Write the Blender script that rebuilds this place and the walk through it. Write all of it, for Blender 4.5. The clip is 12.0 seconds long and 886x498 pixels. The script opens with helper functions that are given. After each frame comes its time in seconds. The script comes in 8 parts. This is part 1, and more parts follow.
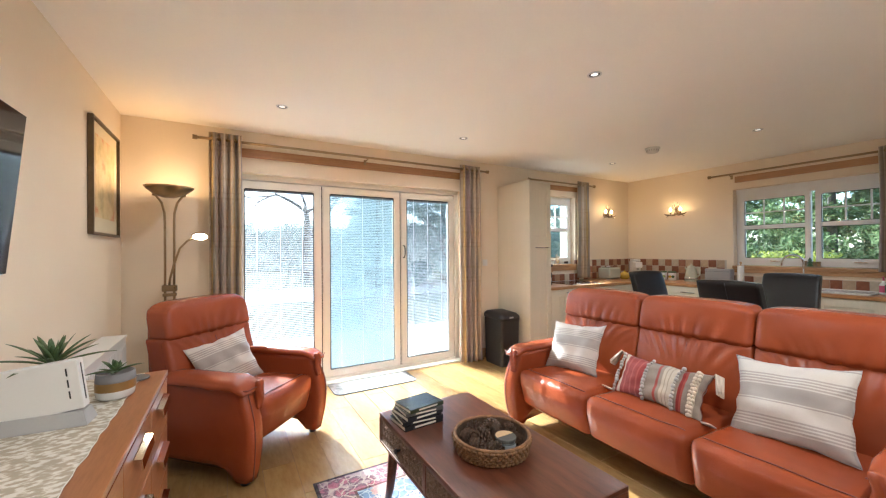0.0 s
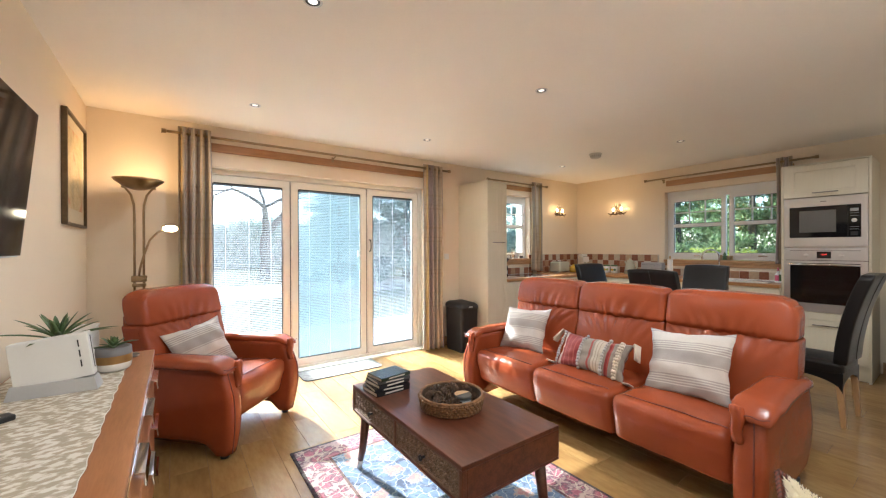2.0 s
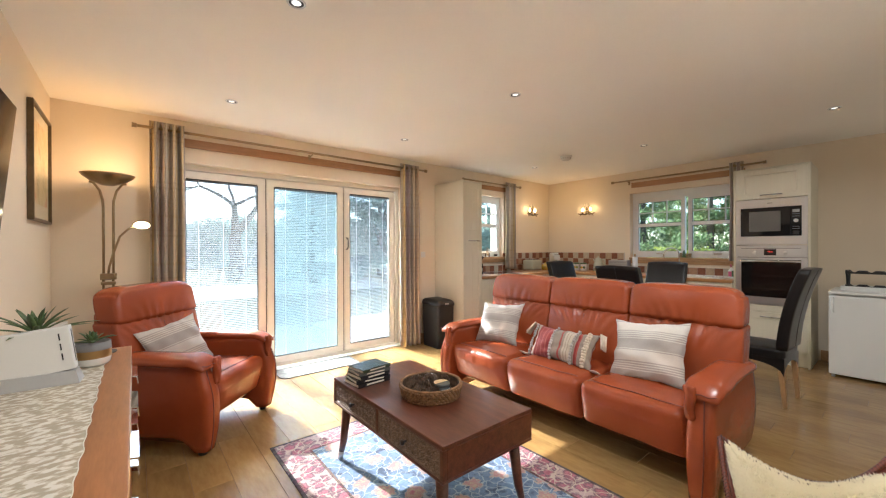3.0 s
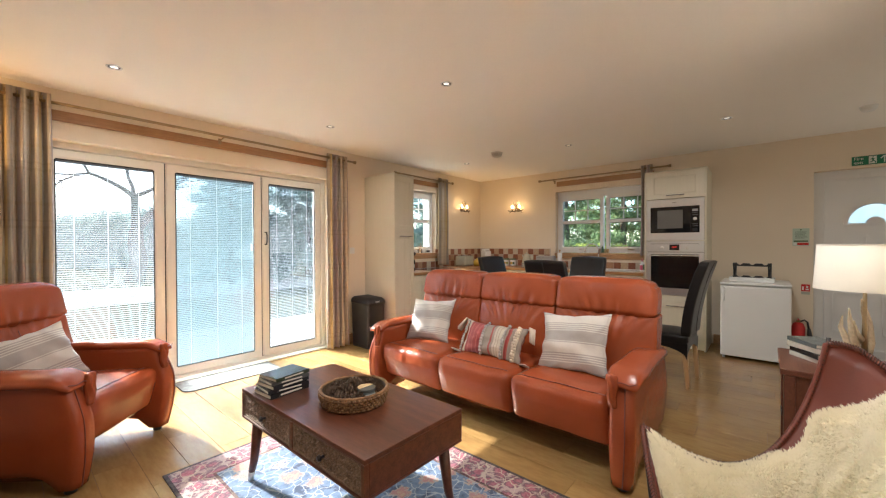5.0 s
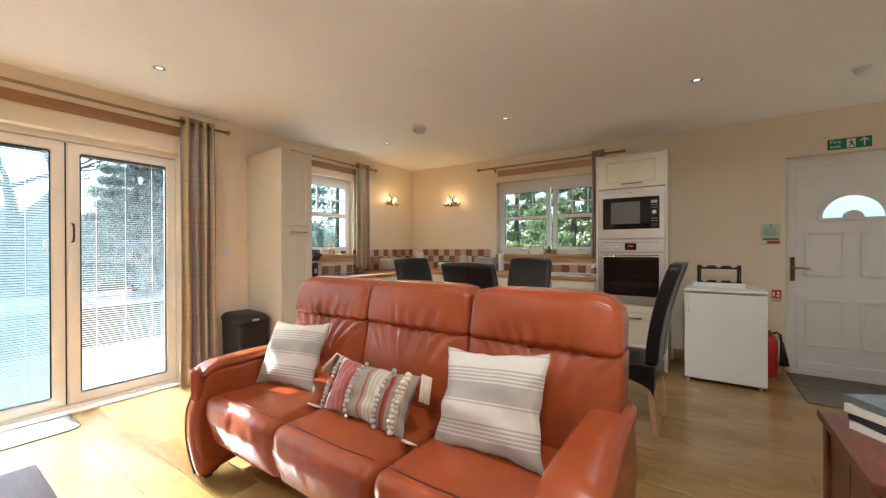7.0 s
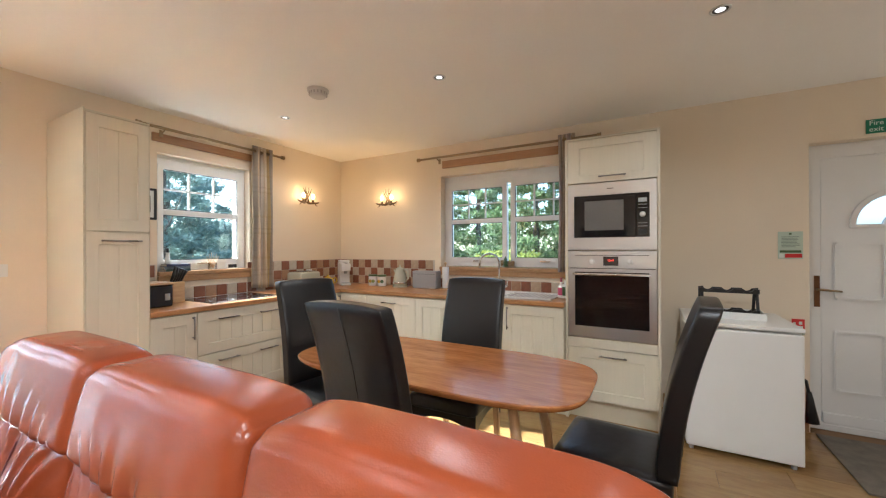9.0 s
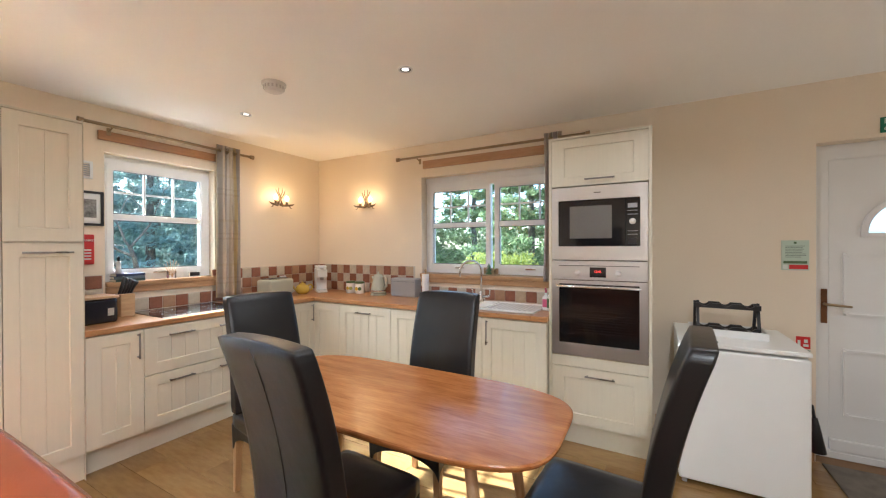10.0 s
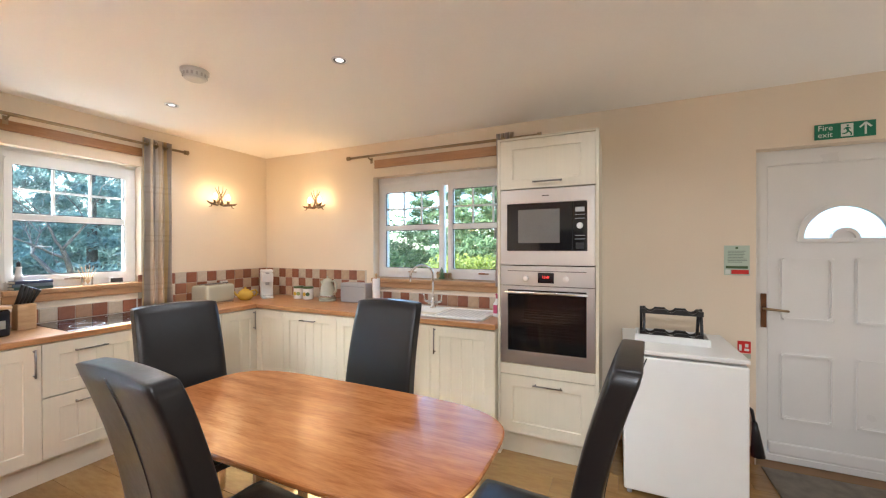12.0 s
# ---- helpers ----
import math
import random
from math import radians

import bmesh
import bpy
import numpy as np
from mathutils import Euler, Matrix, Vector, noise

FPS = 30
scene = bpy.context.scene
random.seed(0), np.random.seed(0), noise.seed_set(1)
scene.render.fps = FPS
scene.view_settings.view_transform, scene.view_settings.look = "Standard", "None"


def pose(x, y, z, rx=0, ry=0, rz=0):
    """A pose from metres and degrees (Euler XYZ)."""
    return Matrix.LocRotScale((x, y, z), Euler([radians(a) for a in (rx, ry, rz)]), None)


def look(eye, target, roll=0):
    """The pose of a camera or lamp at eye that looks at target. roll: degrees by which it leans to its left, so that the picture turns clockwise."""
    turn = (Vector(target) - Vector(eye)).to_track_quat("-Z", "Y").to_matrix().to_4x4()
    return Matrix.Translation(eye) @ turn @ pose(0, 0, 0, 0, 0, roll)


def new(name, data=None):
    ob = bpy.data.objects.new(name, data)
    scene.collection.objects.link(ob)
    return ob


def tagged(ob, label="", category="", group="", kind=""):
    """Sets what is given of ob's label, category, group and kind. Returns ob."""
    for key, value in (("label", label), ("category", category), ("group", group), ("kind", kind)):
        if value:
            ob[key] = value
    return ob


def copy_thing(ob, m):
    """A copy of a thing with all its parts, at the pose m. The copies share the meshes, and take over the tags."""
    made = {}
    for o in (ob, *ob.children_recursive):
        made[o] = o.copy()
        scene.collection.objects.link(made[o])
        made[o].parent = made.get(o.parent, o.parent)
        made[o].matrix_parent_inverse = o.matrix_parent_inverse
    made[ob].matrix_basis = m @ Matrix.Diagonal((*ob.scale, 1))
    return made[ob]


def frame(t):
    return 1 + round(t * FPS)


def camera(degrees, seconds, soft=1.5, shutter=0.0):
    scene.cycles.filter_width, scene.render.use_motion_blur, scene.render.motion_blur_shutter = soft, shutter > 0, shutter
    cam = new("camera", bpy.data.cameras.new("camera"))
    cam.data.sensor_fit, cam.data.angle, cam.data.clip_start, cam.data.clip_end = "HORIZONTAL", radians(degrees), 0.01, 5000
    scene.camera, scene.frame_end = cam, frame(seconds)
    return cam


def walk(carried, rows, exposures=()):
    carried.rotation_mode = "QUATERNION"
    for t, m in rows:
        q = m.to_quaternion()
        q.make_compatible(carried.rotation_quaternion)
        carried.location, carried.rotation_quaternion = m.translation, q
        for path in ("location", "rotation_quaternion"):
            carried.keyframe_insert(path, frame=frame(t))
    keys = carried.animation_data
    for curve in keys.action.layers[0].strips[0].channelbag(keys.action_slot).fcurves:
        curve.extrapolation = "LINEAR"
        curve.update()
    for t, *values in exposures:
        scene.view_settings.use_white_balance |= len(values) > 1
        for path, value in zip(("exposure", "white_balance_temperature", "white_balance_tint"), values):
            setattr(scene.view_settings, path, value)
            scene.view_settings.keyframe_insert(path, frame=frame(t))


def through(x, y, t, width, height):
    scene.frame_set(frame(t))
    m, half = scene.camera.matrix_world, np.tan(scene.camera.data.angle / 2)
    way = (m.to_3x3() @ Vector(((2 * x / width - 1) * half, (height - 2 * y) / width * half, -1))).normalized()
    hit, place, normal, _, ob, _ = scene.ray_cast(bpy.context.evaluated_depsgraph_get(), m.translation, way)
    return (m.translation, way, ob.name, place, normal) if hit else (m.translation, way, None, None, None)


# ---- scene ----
cam = camera(99.4, 12.0, 1.2)
PATH = [
    (0, (-0.023, -0.063, 1.365), (0.968, 1.674, 1.375), -0.4),
    (0.5, (-0.067, -0.151, 1.361), (0.935, 1.579, 1.365), -0.4),
    (1, (-0.102, -0.22, 1.342), (0.933, 1.492, 1.346), -0.3),
    (1.5, (-0.148, -0.267, 1.332), (0.959, 1.399, 1.332), -0.3),
    (2, (-0.195, -0.301, 1.321), (0.967, 1.327, 1.318), -0.2),
    (2.5, (-0.231, -0.339, 1.301), (0.978, 1.254, 1.299), -0.3),
    (3, (-0.272, -0.359, 1.298), (0.997, 1.186, 1.294), -0.2),
    (3.2, (-0.294, -0.372, 1.308), (1.006, 1.148, 1.297), 0.1),
    (4.8, (-0.213, -0.302, 1.275), (1.275, 1.034, 1.257), -0.2),
    (5, (-0.153, -0.285, 1.272), (1.365, 1.017, 1.254), -0.2),
    (5.5, (0.074, -0.249, 1.235), (1.662, 0.968, 1.224), -0.2),
    (6, (0.359, -0.227, 1.224), (1.982, 0.941, 1.221), -0.2),
    (6.5, (0.634, -0.139, 1.22), (2.268, 1.015, 1.216), -0.2),
    (7, (0.962, -0.005, 1.232), (2.617, 1.118, 1.227), -0.2),
    (7.5, (1.303, 0.121, 1.256), (2.994, 1.189, 1.252), -0.1),
    (7.7, (1.425, 0.168, 1.255), (3.131, 1.212, 1.258), -0.1),
    (9.3, (2.26, 0.296, 1.371), (4.009, 1.266, 1.372), -0.2),
    (9.5, (2.33, 0.274, 1.399), (4.077, 1.248, 1.393), -0.2),
    (10, (2.455, 0.242, 1.418), (4.203, 1.214, 1.408), -0.2),
    (10.5, (2.544, 0.224, 1.429), (4.293, 1.195, 1.419), -0.2),
    (11, (2.597, 0.206, 1.442), (4.351, 1.167, 1.43), -0.1),
    (11.5, (2.64, 0.169, 1.441), (4.417, 1.088, 1.433), -0.1),
    (12, (2.668, 0.137, 1.444), (4.482, 0.977, 1.437), -0.1),
]
EXPOSURES = [(0.0, 2.32, 5600, 7), (3.0, 2.3, 5750, 6), (5.5, 2.2, 6000, 8), (7.5, 2.3, 5850, 6), (9.5, 2.72, 5500, 8), (12.0, 3.05, 5450, 9)]
walk(cam, [(t, look(eye, target, roll)) for t, eye, target, roll in PATH], EXPOSURES)

# ---- world, sun, exposure ----
SUN_TO = Vector((0.14, -1.0, -0.655)).normalized()
world = bpy.data.worlds.new("sky")
scene.world = world
world.use_nodes = True
wn = world.node_tree
sky = wn.nodes.new("ShaderNodeTexSky")
sky.sky_type = "NISHITA"
sky.sun_disc = False
sky.sun_elevation = math.asin(-SUN_TO.z)
sky.sun_rotation = math.atan2(-SUN_TO.x, -SUN_TO.y)
wn.nodes["Background"].inputs[1].default_value = 0.15
wn.links.new(sky.outputs[0], wn.nodes["Background"].inputs[0])
sun = new("sun", bpy.data.lights.new("sun", "SUN"))
sun.data.energy = 5.0
sun.data.angle = radians(0.5)
sun.data.color = (1.0, 0.95, 0.87)
sun.rotation_euler = SUN_TO.to_track_quat("-Z", "Y").to_euler()
# Area lamp added as the light of an assumed hall window, never in view.
hall_sky = new("hall_window_light", bpy.data.lights.new("hall_window_light", "AREA"))
hall_sky.data.shape, hall_sky.data.size, hall_sky.data.size_y = "RECTANGLE", 2.2, 1.95
hall_sky.data.energy, hall_sky.data.color = 2.8, (1.0, 0.88, 0.72)
hall_sky.matrix_world = look((4.45, -2.70, 1.25), (3.2, 0.0, 3.0))


# ---- materials ----
def node_mat(name):
    m = bpy.data.materials.new(name)
    m.use_nodes = True
    nt = m.node_tree
    return m, nt, nt.nodes["Principled BSDF"]


def add_noise(nt, scale, detail=3.0, stretch=(1, 1, 1), rough=0.5, turn=(0, 0, 0)):
    tc = nt.nodes.new("ShaderNodeTexCoord")
    mp = nt.nodes.new("ShaderNodeMapping")
    mp.inputs["Scale"].default_value = stretch
    mp.inputs["Rotation"].default_value = turn
    no = nt.nodes.new("ShaderNodeTexNoise")
    no.inputs["Scale"].default_value = scale
    no.inputs["Detail"].default_value = detail
    no.inputs["Roughness"].default_value = rough
    nt.links.new(tc.outputs["Object"], mp.inputs[0])
    nt.links.new(mp.outputs[0], no.inputs["Vector"])
    return no


def add_ramp(nt, src, stops):
    r = nt.nodes.new("ShaderNodeValToRGB")
    while len(r.color_ramp.elements) < len(stops):
        r.color_ramp.elements.new(0.5)
    for e, (p, c) in zip(r.color_ramp.elements, stops):
        e.position = p
        e.color = (*c, 1)
    nt.links.new(src, r.inputs[0])
    return r


def add_mix(nt, fac, a, b, mode="MIX"):
    m = nt.nodes.new("ShaderNodeMix")
    m.data_type = "RGBA"
    m.blend_type = mode
    for sock, v in ((m.inputs[0], fac), (m.inputs[6], a), (m.inputs[7], b)):
        if isinstance(v, (int, float)):
            sock.default_value = v
        elif isinstance(v, tuple):
            sock.default_value = (*v, 1)
        else:
            nt.links.new(v, sock)
    return m.outputs[2]


def add_bump(nt, bsdf, src, strength, dist=0.002):
    b = nt.nodes.new("ShaderNodeBump")
    b.inputs["Strength"].default_value = strength
    b.inputs["Distance"].default_value = dist
    nt.links.new(src, b.inputs["Height"])
    nt.links.new(b.outputs[0], bsdf.inputs["Normal"])


def shade(c, k):
    return tuple(min(1, v * k) for v in c)


def plain(name, col, rough=0.5, metal=0.0, var=0.06, scale=4, fine=120, bump=0.08, stretch=(1, 1, 1), coat=0.0, dist=0.001):
    m, nt, b = node_mat(name)
    n1 = add_noise(nt, scale, 3, stretch)
    n2 = add_noise(nt, fine, 2, stretch)
    c1 = add_ramp(nt, n1.outputs[0], [(0.3, shade(col, 1 - var)), (0.7, shade(col, 1 + var))])
    c2 = add_mix(nt, 0.35, c1.outputs[0], add_ramp(nt, n2.outputs[0], [(0.3, shade(col, 1 - var)), (0.7, shade(col, 1 + var))]).outputs[0])
    nt.links.new(c2, b.inputs["Base Color"])
    r = nt.nodes.new("ShaderNodeMapRange")
    r.inputs["To Min"].default_value = max(0.02, rough - 0.06)
    r.inputs["To Max"].default_value = min(1, rough + 0.06)
    nt.links.new(n1.outputs[0], r.inputs[0])
    nt.links.new(r.outputs[0], b.inputs["Roughness"])
    b.inputs["Metallic"].default_value = metal
    b.inputs["Coat Weight"].default_value = coat
    b.inputs["Coat Roughness"].default_value = 0.12
    if bump:
        add_bump(nt, b, n2.outputs[0], bump, dist)
    return m


def wood(name, dark, light, rough=0.4, grain=(1, 14, 14), scale=3.0, coat=0.0, per_object=0.0):
    m, nt, b = node_mat(name)
    n1 = add_noise(nt, scale, 6, grain, 0.6)
    n2 = add_noise(nt, scale * 5, 4, grain, 0.6)
    n3 = add_noise(nt, 1.3, 2)
    c = add_ramp(nt, n1.outputs[0], [(0.3, dark), (0.5, tuple((a + c2) / 2 for a, c2 in zip(dark, light))), (0.68, light)]).outputs[0]
    c = add_mix(nt, 0.3, c, add_ramp(nt, n2.outputs[0], [(0.35, dark), (0.6, light)]).outputs[0])
    c = add_mix(nt, 0.5, c, add_ramp(nt, n3.outputs[0], [(0.3, (0.82, 0.82, 0.82)), (0.7, (1, 1, 1))]).outputs[0], "MULTIPLY")
    if per_object:
        oi = nt.nodes.new("ShaderNodeObjectInfo")
        k = 1 - per_object
        c = add_mix(nt, 1.0, c, add_ramp(nt, oi.outputs["Random"], [(0.0, (k, k * 0.98, k * 0.95)), (1.0, (1, 1, 1))]).outputs[0], "MULTIPLY")
    nt.links.new(c, b.inputs["Base Color"])
    b.inputs["Roughness"].default_value = rough
    b.inputs["Coat Weight"].default_value = coat
    b.inputs["Coat Roughness"].default_value = 0.15
    add_bump(nt, b, n2.outputs[0], 0.15, 0.0008)
    return m


def leather(name, col, rough=0.38, var=0.12):
    m, nt, b = node_mat(name)
    n1 = add_noise(nt, 3.5, 3)
    n2 = add_noise(nt, 14, 4)
    c = add_ramp(nt, n1.outputs[0], [(0.3, shade(col, 1 - var)), (0.7, shade(col, 1 + var))]).outputs[0]
    nt.links.new(c, b.inputs["Base Color"])
    v = nt.nodes.new("ShaderNodeTexVoronoi")
    v.inputs["Scale"].default_value = 260
    tc = nt.nodes.new("ShaderNodeTexCoord")
    nt.links.new(tc.outputs["Object"], v.inputs["Vector"])
    add = nt.nodes.new("ShaderNodeMath")
    add.operation = "MULTIPLY_ADD"
    add.inputs[1].default_value = 9.0
    nt.links.new(n2.outputs[0], add.inputs[0])
    nt.links.new(v.outputs[0], add.inputs[2])
    add_bump(nt, b, add.outputs[0], 0.17, 0.0010)
    b.inputs["Roughness"].default_value = rough
    b.inputs["Specular IOR Level"].default_value = 0.44
    return m


def banded(name, axis, stops, scale, rough=0.85, weave=500, bump=0.3, cross=None):
    """Cloth with stripes across one axis of the object: stops over one repeat of the given length in metres."""
    m, nt, b = node_mat(name)
    tc = nt.nodes.new("ShaderNodeTexCoord")
    sp = nt.nodes.new("ShaderNodeSeparateXYZ")
    nt.links.new(tc.outputs["Object"], sp.inputs[0])

    def bands(ax, length, st):
        mu = nt.nodes.new("ShaderNodeMath")
        mu.operation = "DIVIDE"
        mu.inputs[1].default_value = length
        nt.links.new(sp.outputs[ax], mu.inputs[0])
        fr = nt.nodes.new("ShaderNodeMath")
        fr.operation = "FRACT"
        nt.links.new(mu.outputs[0], fr.inputs[0])
        r = add_ramp(nt, fr.outputs[0], st)
        r.color_ramp.interpolation = "CONSTANT"
        return r.outputs[0]

    c = bands(axis, scale, stops)
    if cross:
        ax2, len2, st2, k = cross
        c = add_mix(nt, k, c, bands(ax2, len2, st2), "MULTIPLY")
    n = add_noise(nt, weave, 1)
    n3 = add_noise(nt, 6, 3)
    c = add_mix(nt, 0.35, c, add_ramp(nt, n.outputs[0], [(0.3, (0.6, 0.6, 0.6)), (0.7, (1, 1, 1))]).outputs[0], "MULTIPLY")
    c = add_mix(nt, 0.3, c, add_ramp(nt, n3.outputs[0], [(0.3, (0.75, 0.75, 0.75)), (0.7, (1, 1, 1))]).outputs[0], "MULTIPLY")
    nt.links.new(c, b.inputs["Base Color"])
    b.inputs["Roughness"].default_value = rough
    b.inputs["Sheen Weight"].default_value = 0.15
    add_bump(nt, b, n.outputs[0], bump, 0.001)
    return m


def glass(name, tint=(1, 1, 1), rough=0.0):
    m, nt, b = node_mat(name)
    b.inputs["Base Color"].default_value = (*tint, 1)
    b.inputs["Transmission Weight"].default_value = 1
    b.inputs["Roughness"].default_value = rough
    b.inputs["IOR"].default_value = 1.45
    n = add_noise(nt, 1.5, 1)
    add_bump(nt, b, n.outputs[0], 0.02, 0.001)
    return m


def glow(name, col, strength):
    m, nt, b = node_mat(name)
    b.inputs["Base Color"].default_value = (*col, 1)
    b.inputs["Emission Color"].default_value = (*col, 1)
    b.inputs["Emission Strength"].default_value = strength
    return m


CREAM = (0.80, 0.695, 0.55)
M_WALL = plain("cream_wall_paint", CREAM, 0.85, var=0.025, scale=0.9, fine=90, bump=0.12, dist=0.002)
M_CEIL = plain("white_ceiling_paint", (0.93, 0.90, 0.85), 0.9, var=0.02, scale=0.7, fine=70, bump=0.08, dist=0.002)
M_UPVC = plain("white_upvc", (0.80, 0.80, 0.79), 0.3, var=0.02, bump=0.02)
M_UPVC_CREAM = plain("cream_upvc", (0.80, 0.76, 0.68), 0.35, var=0.02, bump=0.02)
M_GASKET = plain("black_gasket", (0.02, 0.02, 0.02), 0.6)
M_CAB = plain("cream_cabinet_paint", (0.68, 0.63, 0.505), 0.42, var=0.03, scale=5, fine=60, bump=0.12, stretch=(12, 12, 0.6))
M_CARC = plain("cream_carcass", (0.67, 0.625, 0.50), 0.45, var=0.03)
M_STEEL = plain("brushed_steel", (0.66, 0.66, 0.66), 0.36, 1.0, var=0.015, scale=3, fine=200, bump=0.02, stretch=(20, 1, 1))
M_HANDLE = plain("dark_brushed_steel", (0.26, 0.25, 0.24), 0.28, 1.0, var=0.05, bump=0)
M_CHROME = plain("chrome", (0.75, 0.75, 0.76), 0.08, 1.0, var=0.02, bump=0)
M_BRONZE = plain("antique_brass", (0.36, 0.27, 0.16), 0.3, 1.0, var=0.15, scale=12, bump=0.04)
M_BRONZE_DK = plain("dark_bronze", (0.15, 0.065, 0.025), 0.4, 0.5, var=0.15, scale=12, bump=0.04)
M_BLACKGLASS = plain("black_glass", (0.012, 0.012, 0.014), 0.05, var=0.1, bump=0)
M_BLACKPL = plain("black_plastic", (0.018, 0.018, 0.02), 0.4, var=0.15)
M_DARKCAV = plain("oven_cavity", (0.06, 0.045, 0.04), 0.25, var=0.2)
M_WHITEPL = plain("white_plastic", (0.78, 0.78, 0.76), 0.35, var=0.02, bump=0.02)
M_GREYPL = plain("grey_plastic", (0.42, 0.42, 0.42), 0.45, var=0.04)
M_KNOB = plain("satin_white_knob", (0.72, 0.71, 0.69), 0.3, 0.2, var=0.02, bump=0)
M_FREEZER = plain("white_enamel", (0.80, 0.80, 0.78), 0.3, var=0.015, fine=200, bump=0.05)
M_CERAMIC = plain("white_ceramic", (0.82, 0.81, 0.78), 0.12, var=0.02, bump=0)
M_WTOP = wood("oiled_oak_worktop", (0.30, 0.13, 0.045), (0.56, 0.30, 0.12), 0.32, grain=(2, 16, 16), scale=3)
M_WTOP_Y = wood("oiled_oak_worktop_side", (0.30, 0.13, 0.045), (0.56, 0.30, 0.12), 0.32, grain=(16, 2, 16), scale=3)
M_OAK = wood("oak_sill", (0.36, 0.19, 0.08), (0.55, 0.33, 0.16), 0.4, grain=(1.5, 14, 14), scale=3)
M_OAK_Y = wood("oak_sill_side", (0.36, 0.19, 0.08), (0.55, 0.33, 0.16), 0.4, grain=(14, 1.5, 14), scale=3)
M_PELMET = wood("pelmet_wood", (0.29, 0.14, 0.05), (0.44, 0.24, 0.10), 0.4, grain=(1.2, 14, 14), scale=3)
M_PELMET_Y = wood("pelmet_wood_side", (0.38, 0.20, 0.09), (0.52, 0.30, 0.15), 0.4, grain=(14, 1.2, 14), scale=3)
M_TABLE = wood("waxed_elm_tabletop", (0.25, 0.075, 0.017), (0.55, 0.225, 0.066), 0.25, grain=(8, 0.9, 8), scale=2.4, coat=0.15)
_nt = M_TABLE.node_tree
_b = _nt.nodes["Principled BSDF"]
_tc, _mp, _kn = _nt.nodes.new("ShaderNodeTexCoord"), _nt.nodes.new("ShaderNodeMapping"), _nt.nodes.new("ShaderNodeTexVoronoi")
_mp.inputs["Scale"].default_value = (1.0, 0.6, 1.0)
_kn.inputs["Scale"].default_value = 3.2
_nt.links.new(_tc.outputs["Object"], _mp.inputs[0])
_nt.links.new(_mp.outputs[0], _kn.inputs["Vector"])
_old = _b.inputs["Base Color"].links[0].from_socket
_nt.links.new(add_mix(_nt, 1.0, _old, add_ramp(_nt, _kn.outputs[0], [(0.010, (0.30, 0.22, 0.18)), (0.035, (0.72, 0.66, 0.62)), (0.09, (1, 1, 1))]).outputs[0], "MULTIPLY"), _b.inputs["Base Color"])
M_LEG = wood("light_oak_leg", (0.40, 0.22, 0.09), (0.58, 0.36, 0.17), 0.4, grain=(14, 14, 1), scale=4)
M_MANGO = wood("dark_mango_wood", (0.055, 0.016, 0.008), (0.15, 0.048, 0.024), 0.28, grain=(12, 1.3, 12), scale=2.5, coat=0.2)
M_TEAK = wood("teak_sideboard", (0.26, 0.095, 0.03), (0.40, 0.16, 0.06), 0.35, grain=(14, 1.5, 14), scale=2.5)
M_FLOORTILE = wood("oak_look_floor_tile", (0.28, 0.158, 0.055), (0.42, 0.265, 0.100), 0.19, grain=(4, 0.9, 4), scale=2.0, per_object=0.2)
M_GROUT = plain("brown_grout", (0.24, 0.145, 0.075), 0.9)
M_TILEGROUT = plain("pale_grout", (0.55, 0.49, 0.41), 0.9)
M_LEATHER = leather("tan_red_leather", (0.295, 0.060, 0.018), 0.27)
M_BLACKLEATHER = leather("black_brown_leather", (0.011, 0.010, 0.010), 0.33)
M_BLACKLEATHER.node_tree.nodes["Principled BSDF"].inputs["Specular IOR Level"].default_value = 0.38
M_OXBLOOD = leather("oxblood_leather", (0.15, 0.035, 0.02), 0.4)
M_PIPING = plain("dark_piping", (0.16, 0.03, 0.012), 0.5, var=0.1)
M_SKIN = plain("sheepskin_wool", (1.0, 0.94, 0.79), 1.0, var=0.01, scale=9, fine=45, bump=0.15, dist=0.004)
M_SKIN.node_tree.nodes["Principled BSDF"].inputs["Sheen Weight"].default_value = 0.6
M_SKIN.node_tree.nodes["Principled BSDF"].inputs["Sheen Roughness"].default_value = 0.6
_nt = M_SKIN.node_tree
_tr, _mx = _nt.nodes.new("ShaderNodeBsdfTranslucent"), _nt.nodes.new("ShaderNodeMixShader")
_tr.inputs["Color"].default_value = (0.95, 0.88, 0.68, 1)
_mx.inputs[0].default_value = 0.4
_nt.links.new(_nt.nodes["Principled BSDF"].outputs[0], _mx.inputs[1])
_nt.links.new(_tr.outputs[0], _mx.inputs[2])
_nt.links.new(_mx.outputs[0], _nt.nodes["Material Output"].inputs["Surface"])
M_SHADE = plain("cream_lampshade_linen", (0.80, 0.74, 0.63), 0.9, var=0.03, fine=300, bump=0.2)
M_ANTLER = plain("antler", (0.46, 0.36, 0.24), 0.5, var=0.3, scale=18)
M_ANTLER_DK = plain("bronze_antler", (0.13, 0.085, 0.045), 0.4, 0.3, var=0.3, scale=18)
M_GLASS = glass("window_glass", (0.90, 0.97, 0.95))
M_GLASS_P = glass("patio_glass", (0.70, 0.735, 0.76))
M_GLASS_M = glass("patio_glass_blue", (0.65, 0.735, 0.78))
M_CLEAR = glass("clear_glass")
M_SLAT = plain("pale_grey_blind_slat", (0.33, 0.36, 0.385), 0.6, var=0.02, bump=0)


